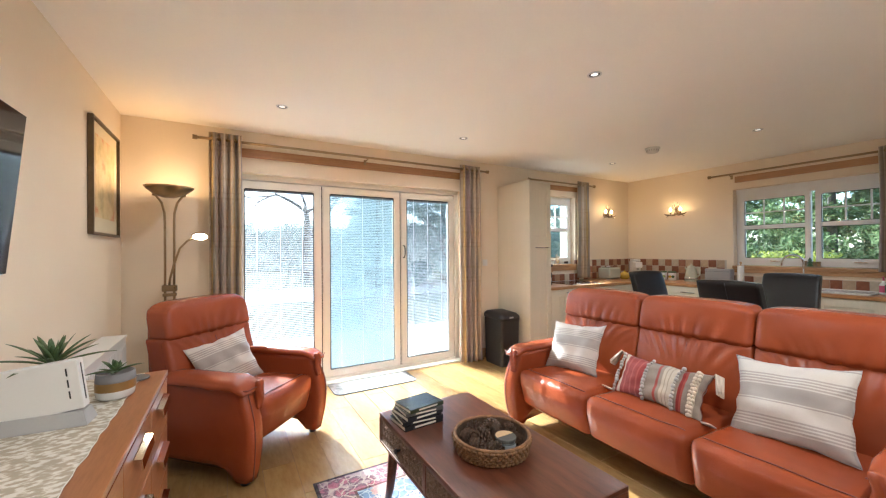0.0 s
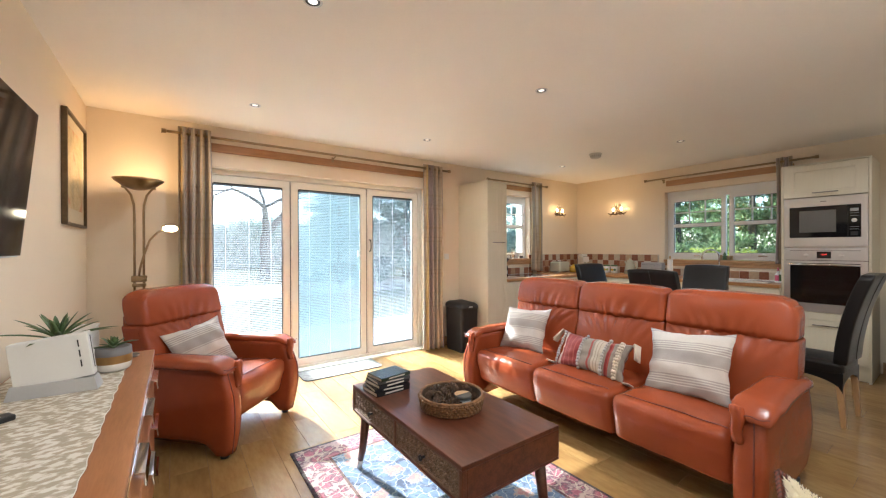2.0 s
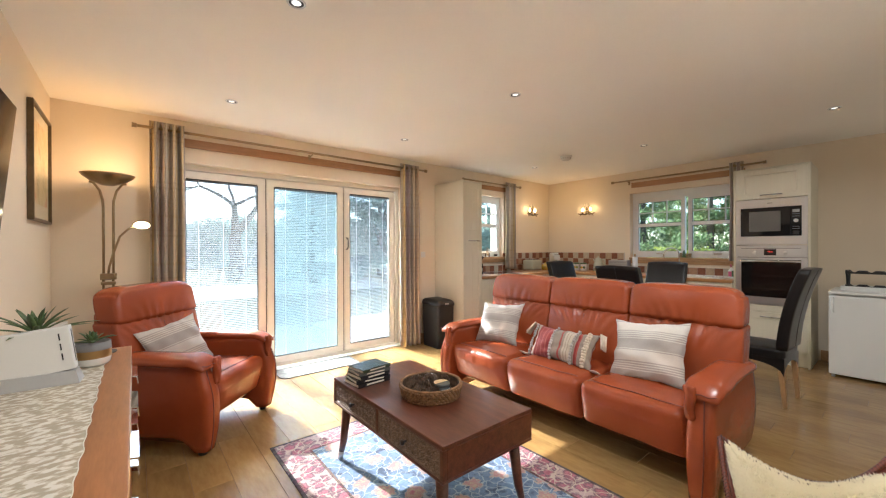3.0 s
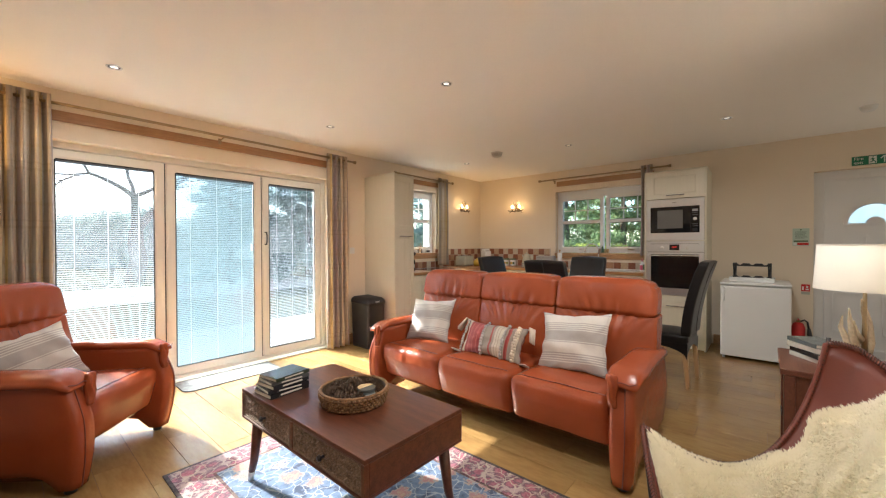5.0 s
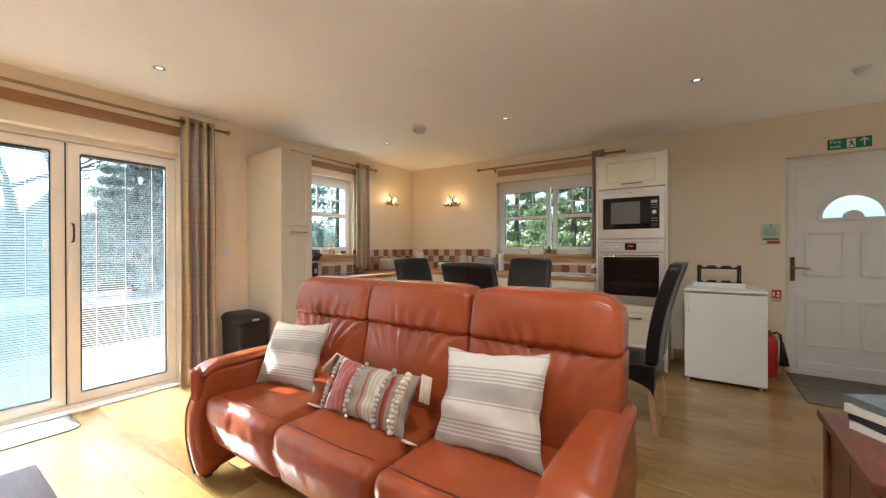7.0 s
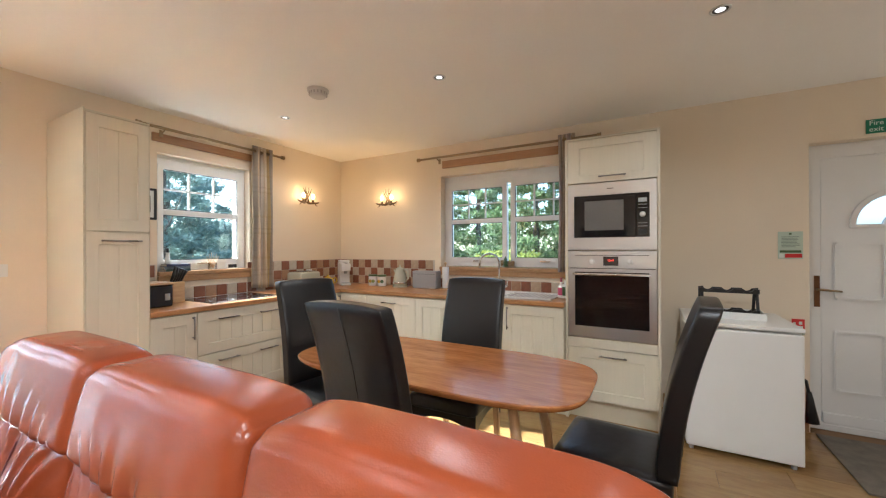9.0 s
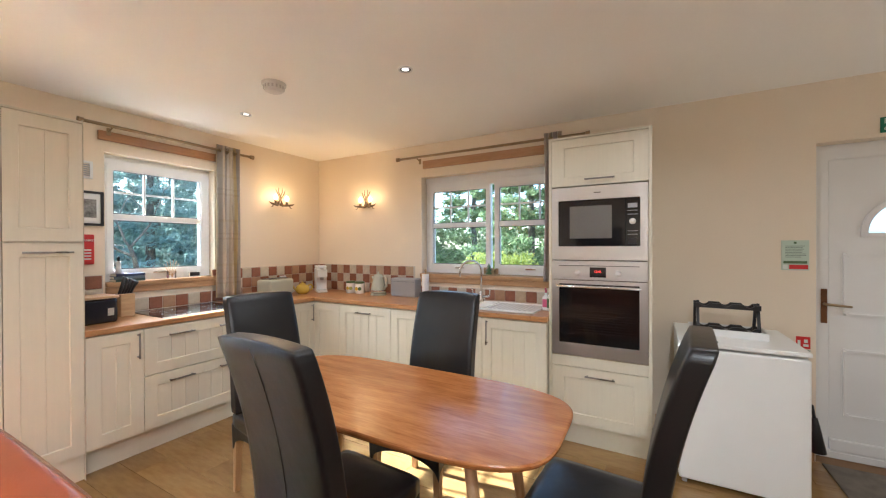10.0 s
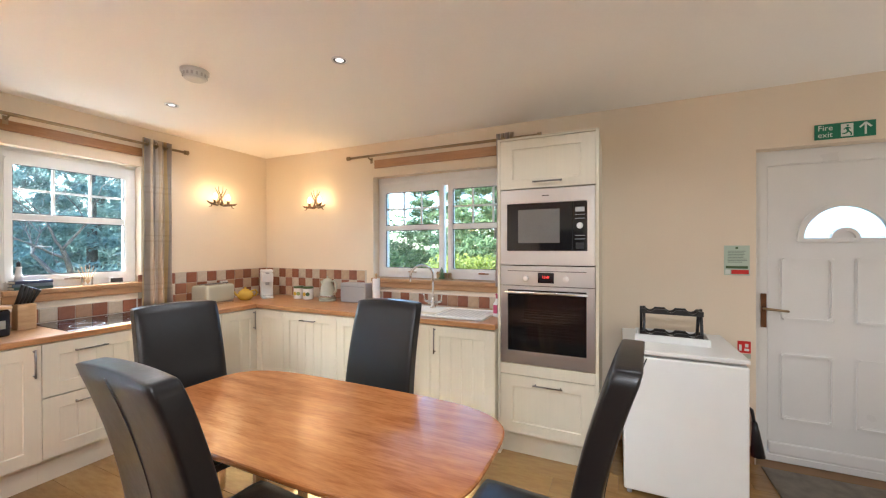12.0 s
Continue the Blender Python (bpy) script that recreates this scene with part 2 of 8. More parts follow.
def translucent_slat(name, col, through):
    m, nt, b = node_mat(name)
    b.inputs["Base Color"].default_value = (*col, 1)
    b.inputs["Roughness"].default_value = 0.5
    tr = nt.nodes.new("ShaderNodeBsdfTranslucent")
    tr.inputs["Color"].default_value = (*through, 1)
    mx = nt.nodes.new("ShaderNodeMixShader")
    mx.inputs[0].default_value = 0.5
    nt.links.new(b.outputs[0], mx.inputs[1])
    nt.links.new(tr.outputs[0], mx.inputs[2])
    nt.links.new(mx.outputs[0], nt.nodes["Material Output"].inputs["Surface"])
    return m


M_SLAT_SHUT = translucent_slat("closed_blue_white_slat", (0.42, 0.50, 0.54), (0.205, 0.235, 0.245))
M_SLAT.node_tree.nodes["Principled BSDF"].inputs["Specular IOR Level"].default_value = 0.1
M_CORD = plain("white_cord", (0.85, 0.85, 0.85), 0.8, var=0.02, bump=0)
M_GREEN = plain("succulent_green", (0.10, 0.16, 0.06), 0.5, var=0.3, scale=30)
M_BULB = glow("warm_bulb", (1.0, 0.66, 0.30), 5.0)
M_LED = glow("reading_light_disc", (1.0, 0.80, 0.50), 6.0)
M_SPOT = glow("downlight_lamp", (1.0, 0.93, 0.82), 0.35)
BEI, GRY, WHT, YEL, LIL = (0.52, 0.42, 0.30), (0.33, 0.285, 0.24), (0.64, 0.57, 0.47), (0.52, 0.38, 0.17), (0.34, 0.27, 0.26)
M_CURTAIN = banded("plaid_curtain_cloth", 0, [(0, BEI), (0.12, GRY), (0.22, BEI), (0.36, YEL), (0.44, GRY), (0.60, BEI), (0.72, LIL), (0.84, GRY), (0.93, WHT)], 0.17,
                   cross=(2, 0.42, [(0, (1, 1, 1)), (0.30, (0.8, 0.76, 0.7)), (0.34, (1, 1, 1)), (0.42, (0.78, 0.75, 0.72)), (0.45, (1, 1, 1)), (0.7, (0.9, 0.85, 0.72)), (0.76, (1, 1, 1))], 0.45))
G1, W1 = (0.42, 0.375, 0.345), (0.66, 0.61, 0.555)
W2 = (0.56, 0.48, 0.38)
M_CUSHION = banded("striped_grey_cotton", 2, [(0, G1), (0.02, G1), (0.30, W1), (0.33, G1), (0.37, W1), (0.40, G1), (0.44, W1), (0.47, G1), (0.51, W1), (0.54, G1), (0.58, W1), (0.90, G1), (0.93, W1), (0.96, G1)], 0.20)
R1, P1, O1 = (0.27, 0.028, 0.024), (0.37, 0.075, 0.058), (0.32, 0.265, 0.22)
M_BOHO = banded("red_striped_wool", 0, [(0, O1), (0.02, P1), (0.05, O1), (0.083, W2), (0.115, O1), (0.123, W2), (0.155, O1), (0.163, W2), (0.205, O1), (0.265, R1), (0.29, P1), (0.312, O1), (0.385, W2), (0.425, O1), (0.50, R1), (0.533, W2),
                                        (0.585, R1), (0.63, P1), (0.65, R1), (0.72, P1), (0.74, R1), (0.80, P1), (0.82, R1), (0.896, O1)], 0.52, bump=0.9)


# ---- mesh helpers ----
def finish(bm, name, mat, parent=None, label="", smooth=False, kind=""):
    me = bpy.data.meshes.new(name)
    bmesh.ops.recalc_face_normals(bm, faces=bm.faces[:])
    bm.to_mesh(me)
    bm.free()
    mats = mat if isinstance(mat, (list, tuple)) else [mat]
    for m in mats:
        me.materials.append(m)
    if smooth:
        me.polygons.foreach_set("use_smooth", [True] * len(me.polygons))
    ob = new(name, me)
    if parent:
        ob.parent = parent
    return tagged(ob, label=label, kind=kind)


def part(name, bm, mat, parent, label="", smooth=False, kind=""):
    """One mesh under a thing or under a part."""
    return finish(bm, name, mat, parent, label, smooth, kind)


def box_bm(lo, hi, bev=0.0, seg=2, bm=None):
    own = bm is None
    b = bmesh.new()
    c = [(a + d) / 2 for a, d in zip(lo, hi)]
    s = [abs(d - a) for a, d in zip(lo, hi)]
    bmesh.ops.create_cube(b, size=1, matrix=Matrix.Translation(c) @ Matrix.Diagonal((*s, 1)))
    if bev > 0:
        bmesh.ops.bevel(b, geom=b.edges[:], offset=min(bev, min(s) * 0.45), segments=seg, affect="EDGES", profile=0.6)
    if own:
        return b
    tmp = bpy.data.meshes.new("tmp")
    b.to_mesh(tmp)
    b.free()
    bm.from_mesh(tmp)
    bpy.data.meshes.remove(tmp)
    return bm


def box(name, lo, hi, mat, parent=None, bev=0.003, label="", kind="", seg=2):
    return finish(box_bm(lo, hi, bev, seg), name, mat, parent, label, kind=kind)


def multi(boxes, bev=0.003, seg=1):
    bm = bmesh.new()
    for lo, hi in boxes:
        box_bm(lo, hi, bev, seg, bm)
    return bm


def tube_bm(pts, radii, seg=10, bm=None, caps=True):
    """A round tube through points, with a radius at each."""
    bm = bm or bmesh.new()
    pts = [Vector(p) for p in pts]
    if not isinstance(radii, (list, tuple)):
        radii = [radii] * len(pts)
    rings = []
    ref = None
    for i, p in enumerate(pts):
        d = (pts[min(i + 1, len(pts) - 1)] - pts[max(i - 1, 0)]).normalized()
        if ref is None:
            ref = d.orthogonal().normalized()
        ref = (ref - d * ref.dot(d)).normalized()
        o = d.cross(ref)
        rings.append([bm.verts.new(p + radii[i] * (math.cos(a) * ref + math.sin(a) * o)) for a in [2 * math.pi * k / seg for k in range(seg)]])
    for a, b in zip(rings, rings[1:]):
        for k in range(seg):
            bm.faces.new((a[k], a[(k + 1) % seg], b[(k + 1) % seg], b[k]))
    if caps:
        bm.faces.new(rings[0][::-1])
        bm.faces.new(rings[-1])
    return bm


def tube(name, pts, radii, mat, parent=None, seg=10, label=""):
    return finish(tube_bm(pts, radii, seg), name, mat, parent, label, smooth=True)


def lathe_bm(profile, seg=28, at=(0, 0, 0), bm=None):
    """Turns a profile of (radius, height) about the upright axis."""
    bm = bm or bmesh.new()
    rings = []
    for r, z in profile:
        if r < 1e-5:
            rings.append([bm.verts.new((at[0], at[1], at[2] + z))])
        else:
            rings.append([bm.verts.new((at[0] + r * math.cos(2 * math.pi * k / seg), at[1] + r * math.sin(2 * math.pi * k / seg), at[2] + z)) for k in range(seg)])
    for a, b in zip(rings, rings[1:]):
        for k in range(seg):
            k2 = (k + 1) % seg
            f = [a[k % len(a)], a[k2 % len(a)], b[k2 % len(b)], b[k % len(b)]]
            f = list(dict.fromkeys(f))
            if len(f) > 2:
                bm.faces.new(f)
    return bm


def lathe(name, profile, mat, parent=None, seg=28, at=(0, 0, 0), label=""):
    return finish(lathe_bm(profile, seg, at), name, mat, parent, label, smooth=True)


def loft_bm(rings, closed=True, caps=True, bm=None):
    bm = bm or bmesh.new()
    rs = [[bm.verts.new(p) for p in r] for r in rings]
    n = len(rs[0])
    for a, b in zip(rs, rs[1:]):
        for k in range(n if closed else n - 1):
            bm.faces.new((a[k], a[(k + 1) % n], b[(k + 1) % n], b[k]))
    if caps and closed:
        bm.faces.new(rs[0][::-1])
        bm.faces.new(rs[-1])
    return bm


def soft(ob, levels=1):
    """Rounds a coarse cage once, for padded things."""
    md = ob.modifiers.new("round", "SUBSURF")
    md.levels = md.render_levels = levels
    return ob


def thing(name, label, category, at=(0, 0, 0), turn=0.0, group=""):
    e = new(name)
    e.location = at
    e.rotation_euler = (0, 0, radians(turn))
    e.empty_display_size = 0.1
    return tagged(e, label, category, group)


def pillow_bm(w, h, d, n=14, pinch=0.035, seed=1):
    """A cushion standing in the xz plane, its corners drawn out."""
    bm = bmesh.new()
    rnd = random.Random(seed)
    off = rnd.random() * 50
    sides = []
    for s in (-1, 1):
        grid = []
        for j in range(n + 1):
            row = []
            for i in range(n + 1):
                u, v = 2 * i / n - 1, 2 * j / n - 1
                k = (1 - u * u) ** 0.55 * (1 - v * v) ** 0.55 if abs(u) < 1 and abs(v) < 1 else 0.0
                px = u * w / 2 * (1 - pinch * 1.6 * (1 - v * v) * abs(u) ** 3)
                pz = v * h / 2 * (1 - pinch * 1.6 * (1 - u * u) * abs(v) ** 3)
                wr = noise.noise(Vector((u * 2.2 + off, v * 2.2, s))) * 0.016 * (0.3 + k)
                rad = max(abs(u), abs(v))
                wr += 0.006 * math.sin(9 * math.atan2(v, u) + 5 * noise.noise(Vector((u * 2, v * 2, off)))) * rad ** 3 * k ** 0.4
                px += 0.007 * noise.noise(Vector((v * 3.5, off, 2))) * abs(u)
                pz += 0.009 * noise.noise(Vector((u * 3.5, off, 9))) * abs(v)
                row.append((px, s * (d / 2 * k) + wr * (1 if k else 0), pz + h / 2))
            grid.append(row)
        sides.append(grid)
    vs = [[[None] * (n + 1) for _ in range(n + 1)] for _ in range(2)]
    for q in range(2):
        for j in range(n + 1):
            for i in range(n + 1):
                edge = i in (0, n) or j in (0, n)
                vs[q][j][i] = vs[0][j][i] if (q == 1 and edge) else bm.verts.new(sides[q][j][i])
    for q in range(2):
        for j in range(n):
            for i in range(n):
                f = (vs[q][j][i], vs[q][j][i + 1], vs[q][j + 1][i + 1], vs[q][j + 1][i])
                bm.faces.new(f)
    return bm


def text_ob(name, body, size, mat, parent=None, at=(0, 0, 0), rot=(0, 0, 0), align="CENTER", depth=0.0006, xs=1.0):
    cu = bpy.data.curves.new(name, "FONT")
    cu.body = body
    cu.size = size
    cu.extrude = depth
    cu.align_x = align
    cu.align_y = "CENTER"
    cu.materials.append(mat)
    cu.resolution_u = 3
    ob = new(name, cu)
    ob.location = at
    ob.rotation_euler = [radians(a) for a in rot]
    ob.scale = (xs, 1, 1)
    if parent:
        ob.parent = parent
    return ob


def wall_bm(axis, plane0, plane1, a0, a1, z0, z1, holes):
    """A wall slab between two planes of the axis, from a0 to a1 along the other, with openings (b0, b1, zb, zt)."""
    bm = bmesh.new()

    def slab(p, q, r, s):
        if q - p > 1e-4 and s - r > 1e-4:
            lo, hi = ((p, plane0, r), (q, plane1, s)) if axis == "y" else ((plane0, p, r), (plane1, q, s))
            box_bm(lo, hi, 0, 1, bm)

    x = a0
    for b0, b1, zb, zt in sorted(holes):
        slab(x, b0, z0, z1)
        slab(b0, b1, z0, zb)
        slab(b0, b1, zt, z1)
        x = b1
    slab(x, a1, z0, z1)
    return bm


# ---- the room's shell ----
XW, XE, YN, YS, YS2, CEIL = -0.78, 5.80, 3.87, -0.835, -2.6, 2.49
XS = 2.80
OUT = 0.30
PD = (-0.02, 2.50, 0.0, 2.11)
HW = (3.70, 4.52, 1.12, 2.15)
SW = (0.86, 2.36, 1.11, 2.15)
ED = (-1.66, -0.70, 0.0, 2.09)
finish(wall_bm("y", YN, YN + OUT, XW - OUT, XE + OUT, 0, CEIL, [PD, HW]), "wall_north", M_WALL, kind="structure")
finish(wall_bm("x", XE, XE + OUT, YS2 - OUT, YN, 0, CEIL, [SW, ED]), "wall_east", M_WALL, kind="structure")
finish(wall_bm("x", XW - OUT, XW, YS - OUT, YN, 0, CEIL, []), "wall_west", M_WALL, kind="structure")
finish(wall_bm("y", YS - 0.12, YS, XW, XS, 0, CEIL, []), "wall_south", M_WALL, kind="structure")
finish(wall_bm("x", XS - 0.12, XS, YS2, YS - 0.12, 0, CEIL, []), "wall_hall", M_WALL, kind="structure")
# Opening of the assumed, unseen hall window.
HWIN = (3.3, 5.6, 0.2, 2.3)
finish(wall_bm("y", YS2 - OUT, YS2, XS - 0.12, XE, 0, CEIL, [HWIN]), "wall_hall", M_WALL, kind="structure")
# Unseen sheet added to keep blue sky light out of the hall opening.
box("window_blind", (HWIN[0], YS2 - 0.24, HWIN[2]), (HWIN[1], YS2 - 0.22, HWIN[3]), plain("sky_blocker_white", (0.75, 0.72, 0.66), 0.8, bump=0.1), bev=0, kind="structure")
box("ceiling", (XW - OUT, YS2 - OUT, CEIL), (XE + OUT, YN + OUT, CEIL + 0.2), M_CEIL, bev=0, kind="structure")
FLOOR = box("floor", (XW - OUT, YS2 - OUT, -0.12), (XE + OUT, YN + OUT, -0.004), M_GROUT, bev=0, kind="structure")


def skirting(a, b, normal):
    (x0, y0), (x1, y1) = a, b
    nx, ny = normal
    lo = (min(x0, x1, x0 + nx * 0.015, x1 + nx * 0.015), min(y0, y1, y0 + ny * 0.015, y1 + ny * 0.015), 0)
    hi = (max(x0, x1, x0 + nx * 0.015, x1 + nx * 0.015), max(y0, y1, y0 + ny * 0.015, y1 + ny * 0.015), 0.12)
    box("baseboard", lo, hi, M_OAK, kind="structure", bev=0.004)


skirting((XW, YS), (XW, YN - 0.016), (1, 0))
skirting((XW, YN), (PD[0] - 0.01, YN), (0, -1))
skirting((PD[1] + 0.01, YN), (3.05, YN), (0, -1))
skirting((XE, 0.22), (XE, ED[1] + 0.01), (-1, 0))
skirting((XE, ED[0] - 0.01), (XE, YS2), (-1, 0))


# ---- patio doors ----
def slat_blind(parent, x0, x1, z0, z1, y, pitch, tilt, name="blind_slats", w=0.0105, mat=None):
    bm = bmesh.new()
    dy, dz = w / 2 * math.cos(radians(tilt)), w / 2 * math.sin(radians(tilt))
    z = z0 + 0.01
    while z < z1 - 0.02:
        v = [bm.verts.new(p) for p in ((x0, y - dy, z - dz), (x1, y - dy, z - dz), (x1, y + dy, z + dz), (x0, y + dy, z + dz))]
        bm.faces.new(v)
        z += pitch
    part(name, bm, mat or M_SLAT, parent, kind="stuff")
    part("blind_headrail", box_bm((x0, y - 0.008, z1 - 0.022), (x1, y + 0.008, z1), 0.001), M_SLAT, parent)
    part("blind_bottom_rail", box_bm((x0, y - 0.006, z0), (x1, y + 0.006, z0 + 0.01), 0.001), M_SLAT, parent)
    for f in (0.17, 0.5, 0.83):
        xx = x0 + (x1 - x0) * f
        part("blind_cord", box_bm((xx - 0.002, y - 0.0085, z0), (xx + 0.002, y - 0.0070, z1), 0), M_CORD, parent)


def ring_bm(a0, a1, z0, z1, d0, d1, wl, wr, wb, wt, axis="x", bev=0.003):
    """A rectangular frame in one piece: a along the wall, d through it."""
    bm = bmesh.new()

    def P(a, d, z):
        return bm.verts.new((a, d, z) if axis == "x" else (d, a, z))
    out = [(a0, z0), (a1, z0), (a1, z1), (a0, z1)]
    inn = [(a0 + wl, z0 + wb), (a1 - wr, z0 + wb), (a1 - wr, z1 - wt), (a0 + wl, z1 - wt)]
    loops = [[P(a, d, z) for a, z in c] for c, d in ((out, d0), (inn, d0), (inn, d1), (out, d1))]
    for p, q in zip(loops, loops[1:] + loops[:1]):
        for k in range(4):
            bm.faces.new((p[k], p[(k + 1) % 4], q[(k + 1) % 4], q[k]))
    if bev:
        bmesh.ops.bevel(bm, geom=bm.edges[:], offset=bev, segments=2, affect="EDGES")
    return bm


def frame_bm(x0, x1, z0, z1, y0, y1, w, wb=None, bev=0.004):
    return ring_bm(x0, x1, z0, z1, y0, y1, w, w, w if wb is None else wb, w, "x", bev)


patio = thing("patio_doors", "cream-framed three-panel sliding patio doors with white slat blinds inside the glass", "patio doors", (0, 0, 0))
patio["kind"] = "structure"
YD = 3.97
part("outer_frame", frame_bm(PD[0], PD[1], 0.0, PD[3], YD, YD + 0.12, 0.05, 0.035), M_UPVC_CREAM, patio)
LEAVES = [(0.03, 0.825, 0.0), (0.835, 1.715, 0.0), (1.725, 2.45, 0.0)]
for n, (a, b, s) in enumerate(LEAVES):
    leaf = part("door_leaf", frame_bm(a, b, 0.035, 2.055, YD + 0.02, YD + 0.085, 0.075, 0.075, 0.008), M_UPVC_CREAM, patio)
    gx0, gx1, gz0, gz1 = a + 0.075, b - 0.075, 0.11, 1.98
    part("gasket", frame_bm(gx0, gx1, gz0, gz1, YD + 0.028, YD + 0.032, 0.009, bev=0), M_GASKET, leaf)
    for yy in (YD + 0.036, YD + 0.066):
        g = part("pane", box_bm((gx0 - 0.01, yy, gz0 - 0.01), (gx1 + 0.01, yy + 0.004, gz1 + 0.01), 0), (M_GLASS_P, M_GLASS_M, M_GLASS_P)[n], leaf)
        g.visible_shadow = False
    tilt = (14, 52, 12)[n]
    slat_blind(leaf, gx0 + 0.004, gx1 - 0.004, gz0 + 0.004, gz1 - 0.004, YD + 0.053, 0.0182, tilt, w=(0.0150, 0.0168, 0.0150)[n], mat=(M_SLAT, M_SLAT_SHUT, M_SLAT)[n])
part("door_gap", multi([((0.8262, YD + 0.03, 0.04), (0.8338, YD + 0.08, 2.05)), ((1.7162, YD + 0.03, 0.04), (1.7238, YD + 0.08, 2.05))], 0), M_GASKET, patio)
bm = tube_bm([(1.755, YD + 0.02, 1.43), (1.755, YD - 0.018, 1.425), (1.755, YD - 0.03, 1.39), (1.755, YD - 0.03, 1.33), (1.755, YD - 0.018, 1.295), (1.755, YD + 0.02, 1.29)], 0.007, 10)
part("door_pull", bm, M_GASKET, patio, "black bow handle", smooth=True)
part("blind_slider", multi([((1.60, YD + 0.016, 0.6 + 0.62), (1.612, YD + 0.027, 0.6 + 0.70))], 0.002), M_WHITEPL, patio)
part("vent_strip", box_bm((1.05, YD - 0.008, 2.072), (1.45, YD, 2.092), 0.003), M_UPVC_CREAM, patio)
box("patio_threshold", (PD[0], YN, -0.004), (PD[1], YD, 0.012), M_UPVC_CREAM, kind="structure")


# ---- kitchen windows ----
def along(axis, x0, x1, y0, y1, z0, z1):
    """A box for a wall that runs along x, or the same turned on to the east wall."""
    return ((x0, y0, z0), (x1, y1, z1)) if axis == "x" else ((y0, x0, z0), (y1, x1, z1))


def kitchen_window(name, label, axis, a0, a1, z0, z1, d0, sashes, bars):
    w = thing(name, label, "window")
    w["kind"] = "structure"

    def fr(b0, b1, q0, q1, e0, e1, t, bev=0.004):
        return ring_bm(b0, b1, q0, q1, e0, e1, t, t, t, t, axis, bev)

    part("window_frame", fr(a0, a1, z0, z1, d0, d0 + 0.07, 0.05), M_UPVC, w)
    for (s0, s1) in sashes:
        sash = part("sash", fr(s0, s1, z0 + 0.045, z1 - 0.045, d0 - 0.014, d0 + 0.05, 0.05, 0.007), M_UPVC, w)
        g0, g1, h0, h1 = s0 + 0.05, s1 - 0.05, z0 + 0.095, z1 - 0.095
        mid = h0 + (h1 - h0) * 0.53
        part("transom", multi([along(axis, g0, g1, d0 - 0.006, d0 + 0.045, mid - 0.025, mid + 0.025)], 0.006), M_UPVC, sash)
        part("gasket", fr(g0 - 0.001, g1 + 0.001, h0 - 0.001, mid - 0.024, d0 + 0.0, d0 + 0.004, 0.006, 0), M_GASKET, sash)
        part("gasket", fr(g0 - 0.001, g1 + 0.001, mid + 0.024, h1 + 0.001, d0 + 0.0, d0 + 0.004, 0.006, 0), M_GASKET, sash)
        hmid = (mid + 0.025 + h1) / 2
        bs = [along(axis, g0, g1, d0 + 0.012, d0 + 0.026, hmid - 0.008, hmid + 0.008)]
        for k in range(1, bars + 1):
            xx = g0 + (g1 - g0) * k / (bars + 1)
            bs.append(along(axis, xx - 0.008, xx + 0.008, d0 + 0.0115, d0 + 0.0265, mid + 0.025, h1))
        part("glazing_bars", multi(bs, 0.002), M_UPVC, sash)
        p = part("pane", multi([along(axis, g0 - 0.005, g1 + 0.005, d0 + 0.030, d0 + 0.034, h0 - 0.005, h1 + 0.005)], 0), M_GLASS, sash)
        p.visible_shadow = False
        c = (s0 + s1) / 2
        part("window_handle", multi([along(axis, c - 0.03, c + 0.03, d0 - 0.024, d0 - 0.012, z0 + 0.052, z0 + 0.068),
                                     along(axis, c - 0.07, c + 0.03, d0 - 0.034, d0 - 0.024, z0 + 0.054, z0 + 0.064)], 0.003), M_CHROME, sash)
    return w


kitchen_window("window_hob", "white double-glazed kitchen window with glazing bars over the hob", "x", HW[0], HW[1], HW[2] + 0.035, HW[3] - 0.02, YN + 0.09,
               [(HW[0] + 0.032, HW[1] - 0.032)], 2)
kitchen_window("window_sink", "white two-sash double-glazed kitchen window with glazing bars over the sink", "y", SW[0], SW[1] - 0.0, SW[2] + 0.04, SW[3] - 0.06, XE + 0.10,
               [(SW[0] + 0.04, 1.58), (1.62, SW[1] - 0.04)], 2)
for lo, hi in (((HW[0], YN + 0.085, HW[3] - 0.022), (HW[1], YN + OUT, HW[3])), ((XE + 0.095, SW[0], SW[3] - 0.062), (XE + OUT, SW[1], SW[3]))):
    box("window_lining", lo, hi, M_UPVC, kind="structure", bev=0)
box("window_sill", (HW[0], YN - 0.035, HW[2]), (HW[1], YN + 0.16, HW[2] + 0.035), M_OAK, kind="structure", bev=0.006)
box("trim", (HW[0], YN - 0.022, HW[2] - 0.055), (HW[1], YN, HW[2] - 0.001), M_OAK, kind="structure")
box("window_sill", (XE - 0.04, SW[0], SW[2]), (XE + 0.17, SW[1], SW[2] + 0.035), M_OAK_Y, kind="structure", bev=0.006)
box("trim", (XE - 0.024, SW[0], SW[2] - 0.055), (XE, SW[1], SW[2] - 0.001), M_OAK_Y, kind="structure")

# ---- the exit door ----
door = thing("door_exit", "closed white panelled entrance door with a half-round fanlight and bronze lever handle", "door")
door["kind"] = "structure"
XD = XE + 0.10
part("door_frame", ring_bm(ED[0], ED[1], 0, ED[3], XD, XD + 0.07, 0.09, 0.09, 0.05, 0.10, "y", 0.006), M_UPVC, door)
L0, L1 = ED[0] + 0.09, ED[1] - 0.09
LC = (L0 + L1) / 2
FR, FZ = 0.215, 1.50


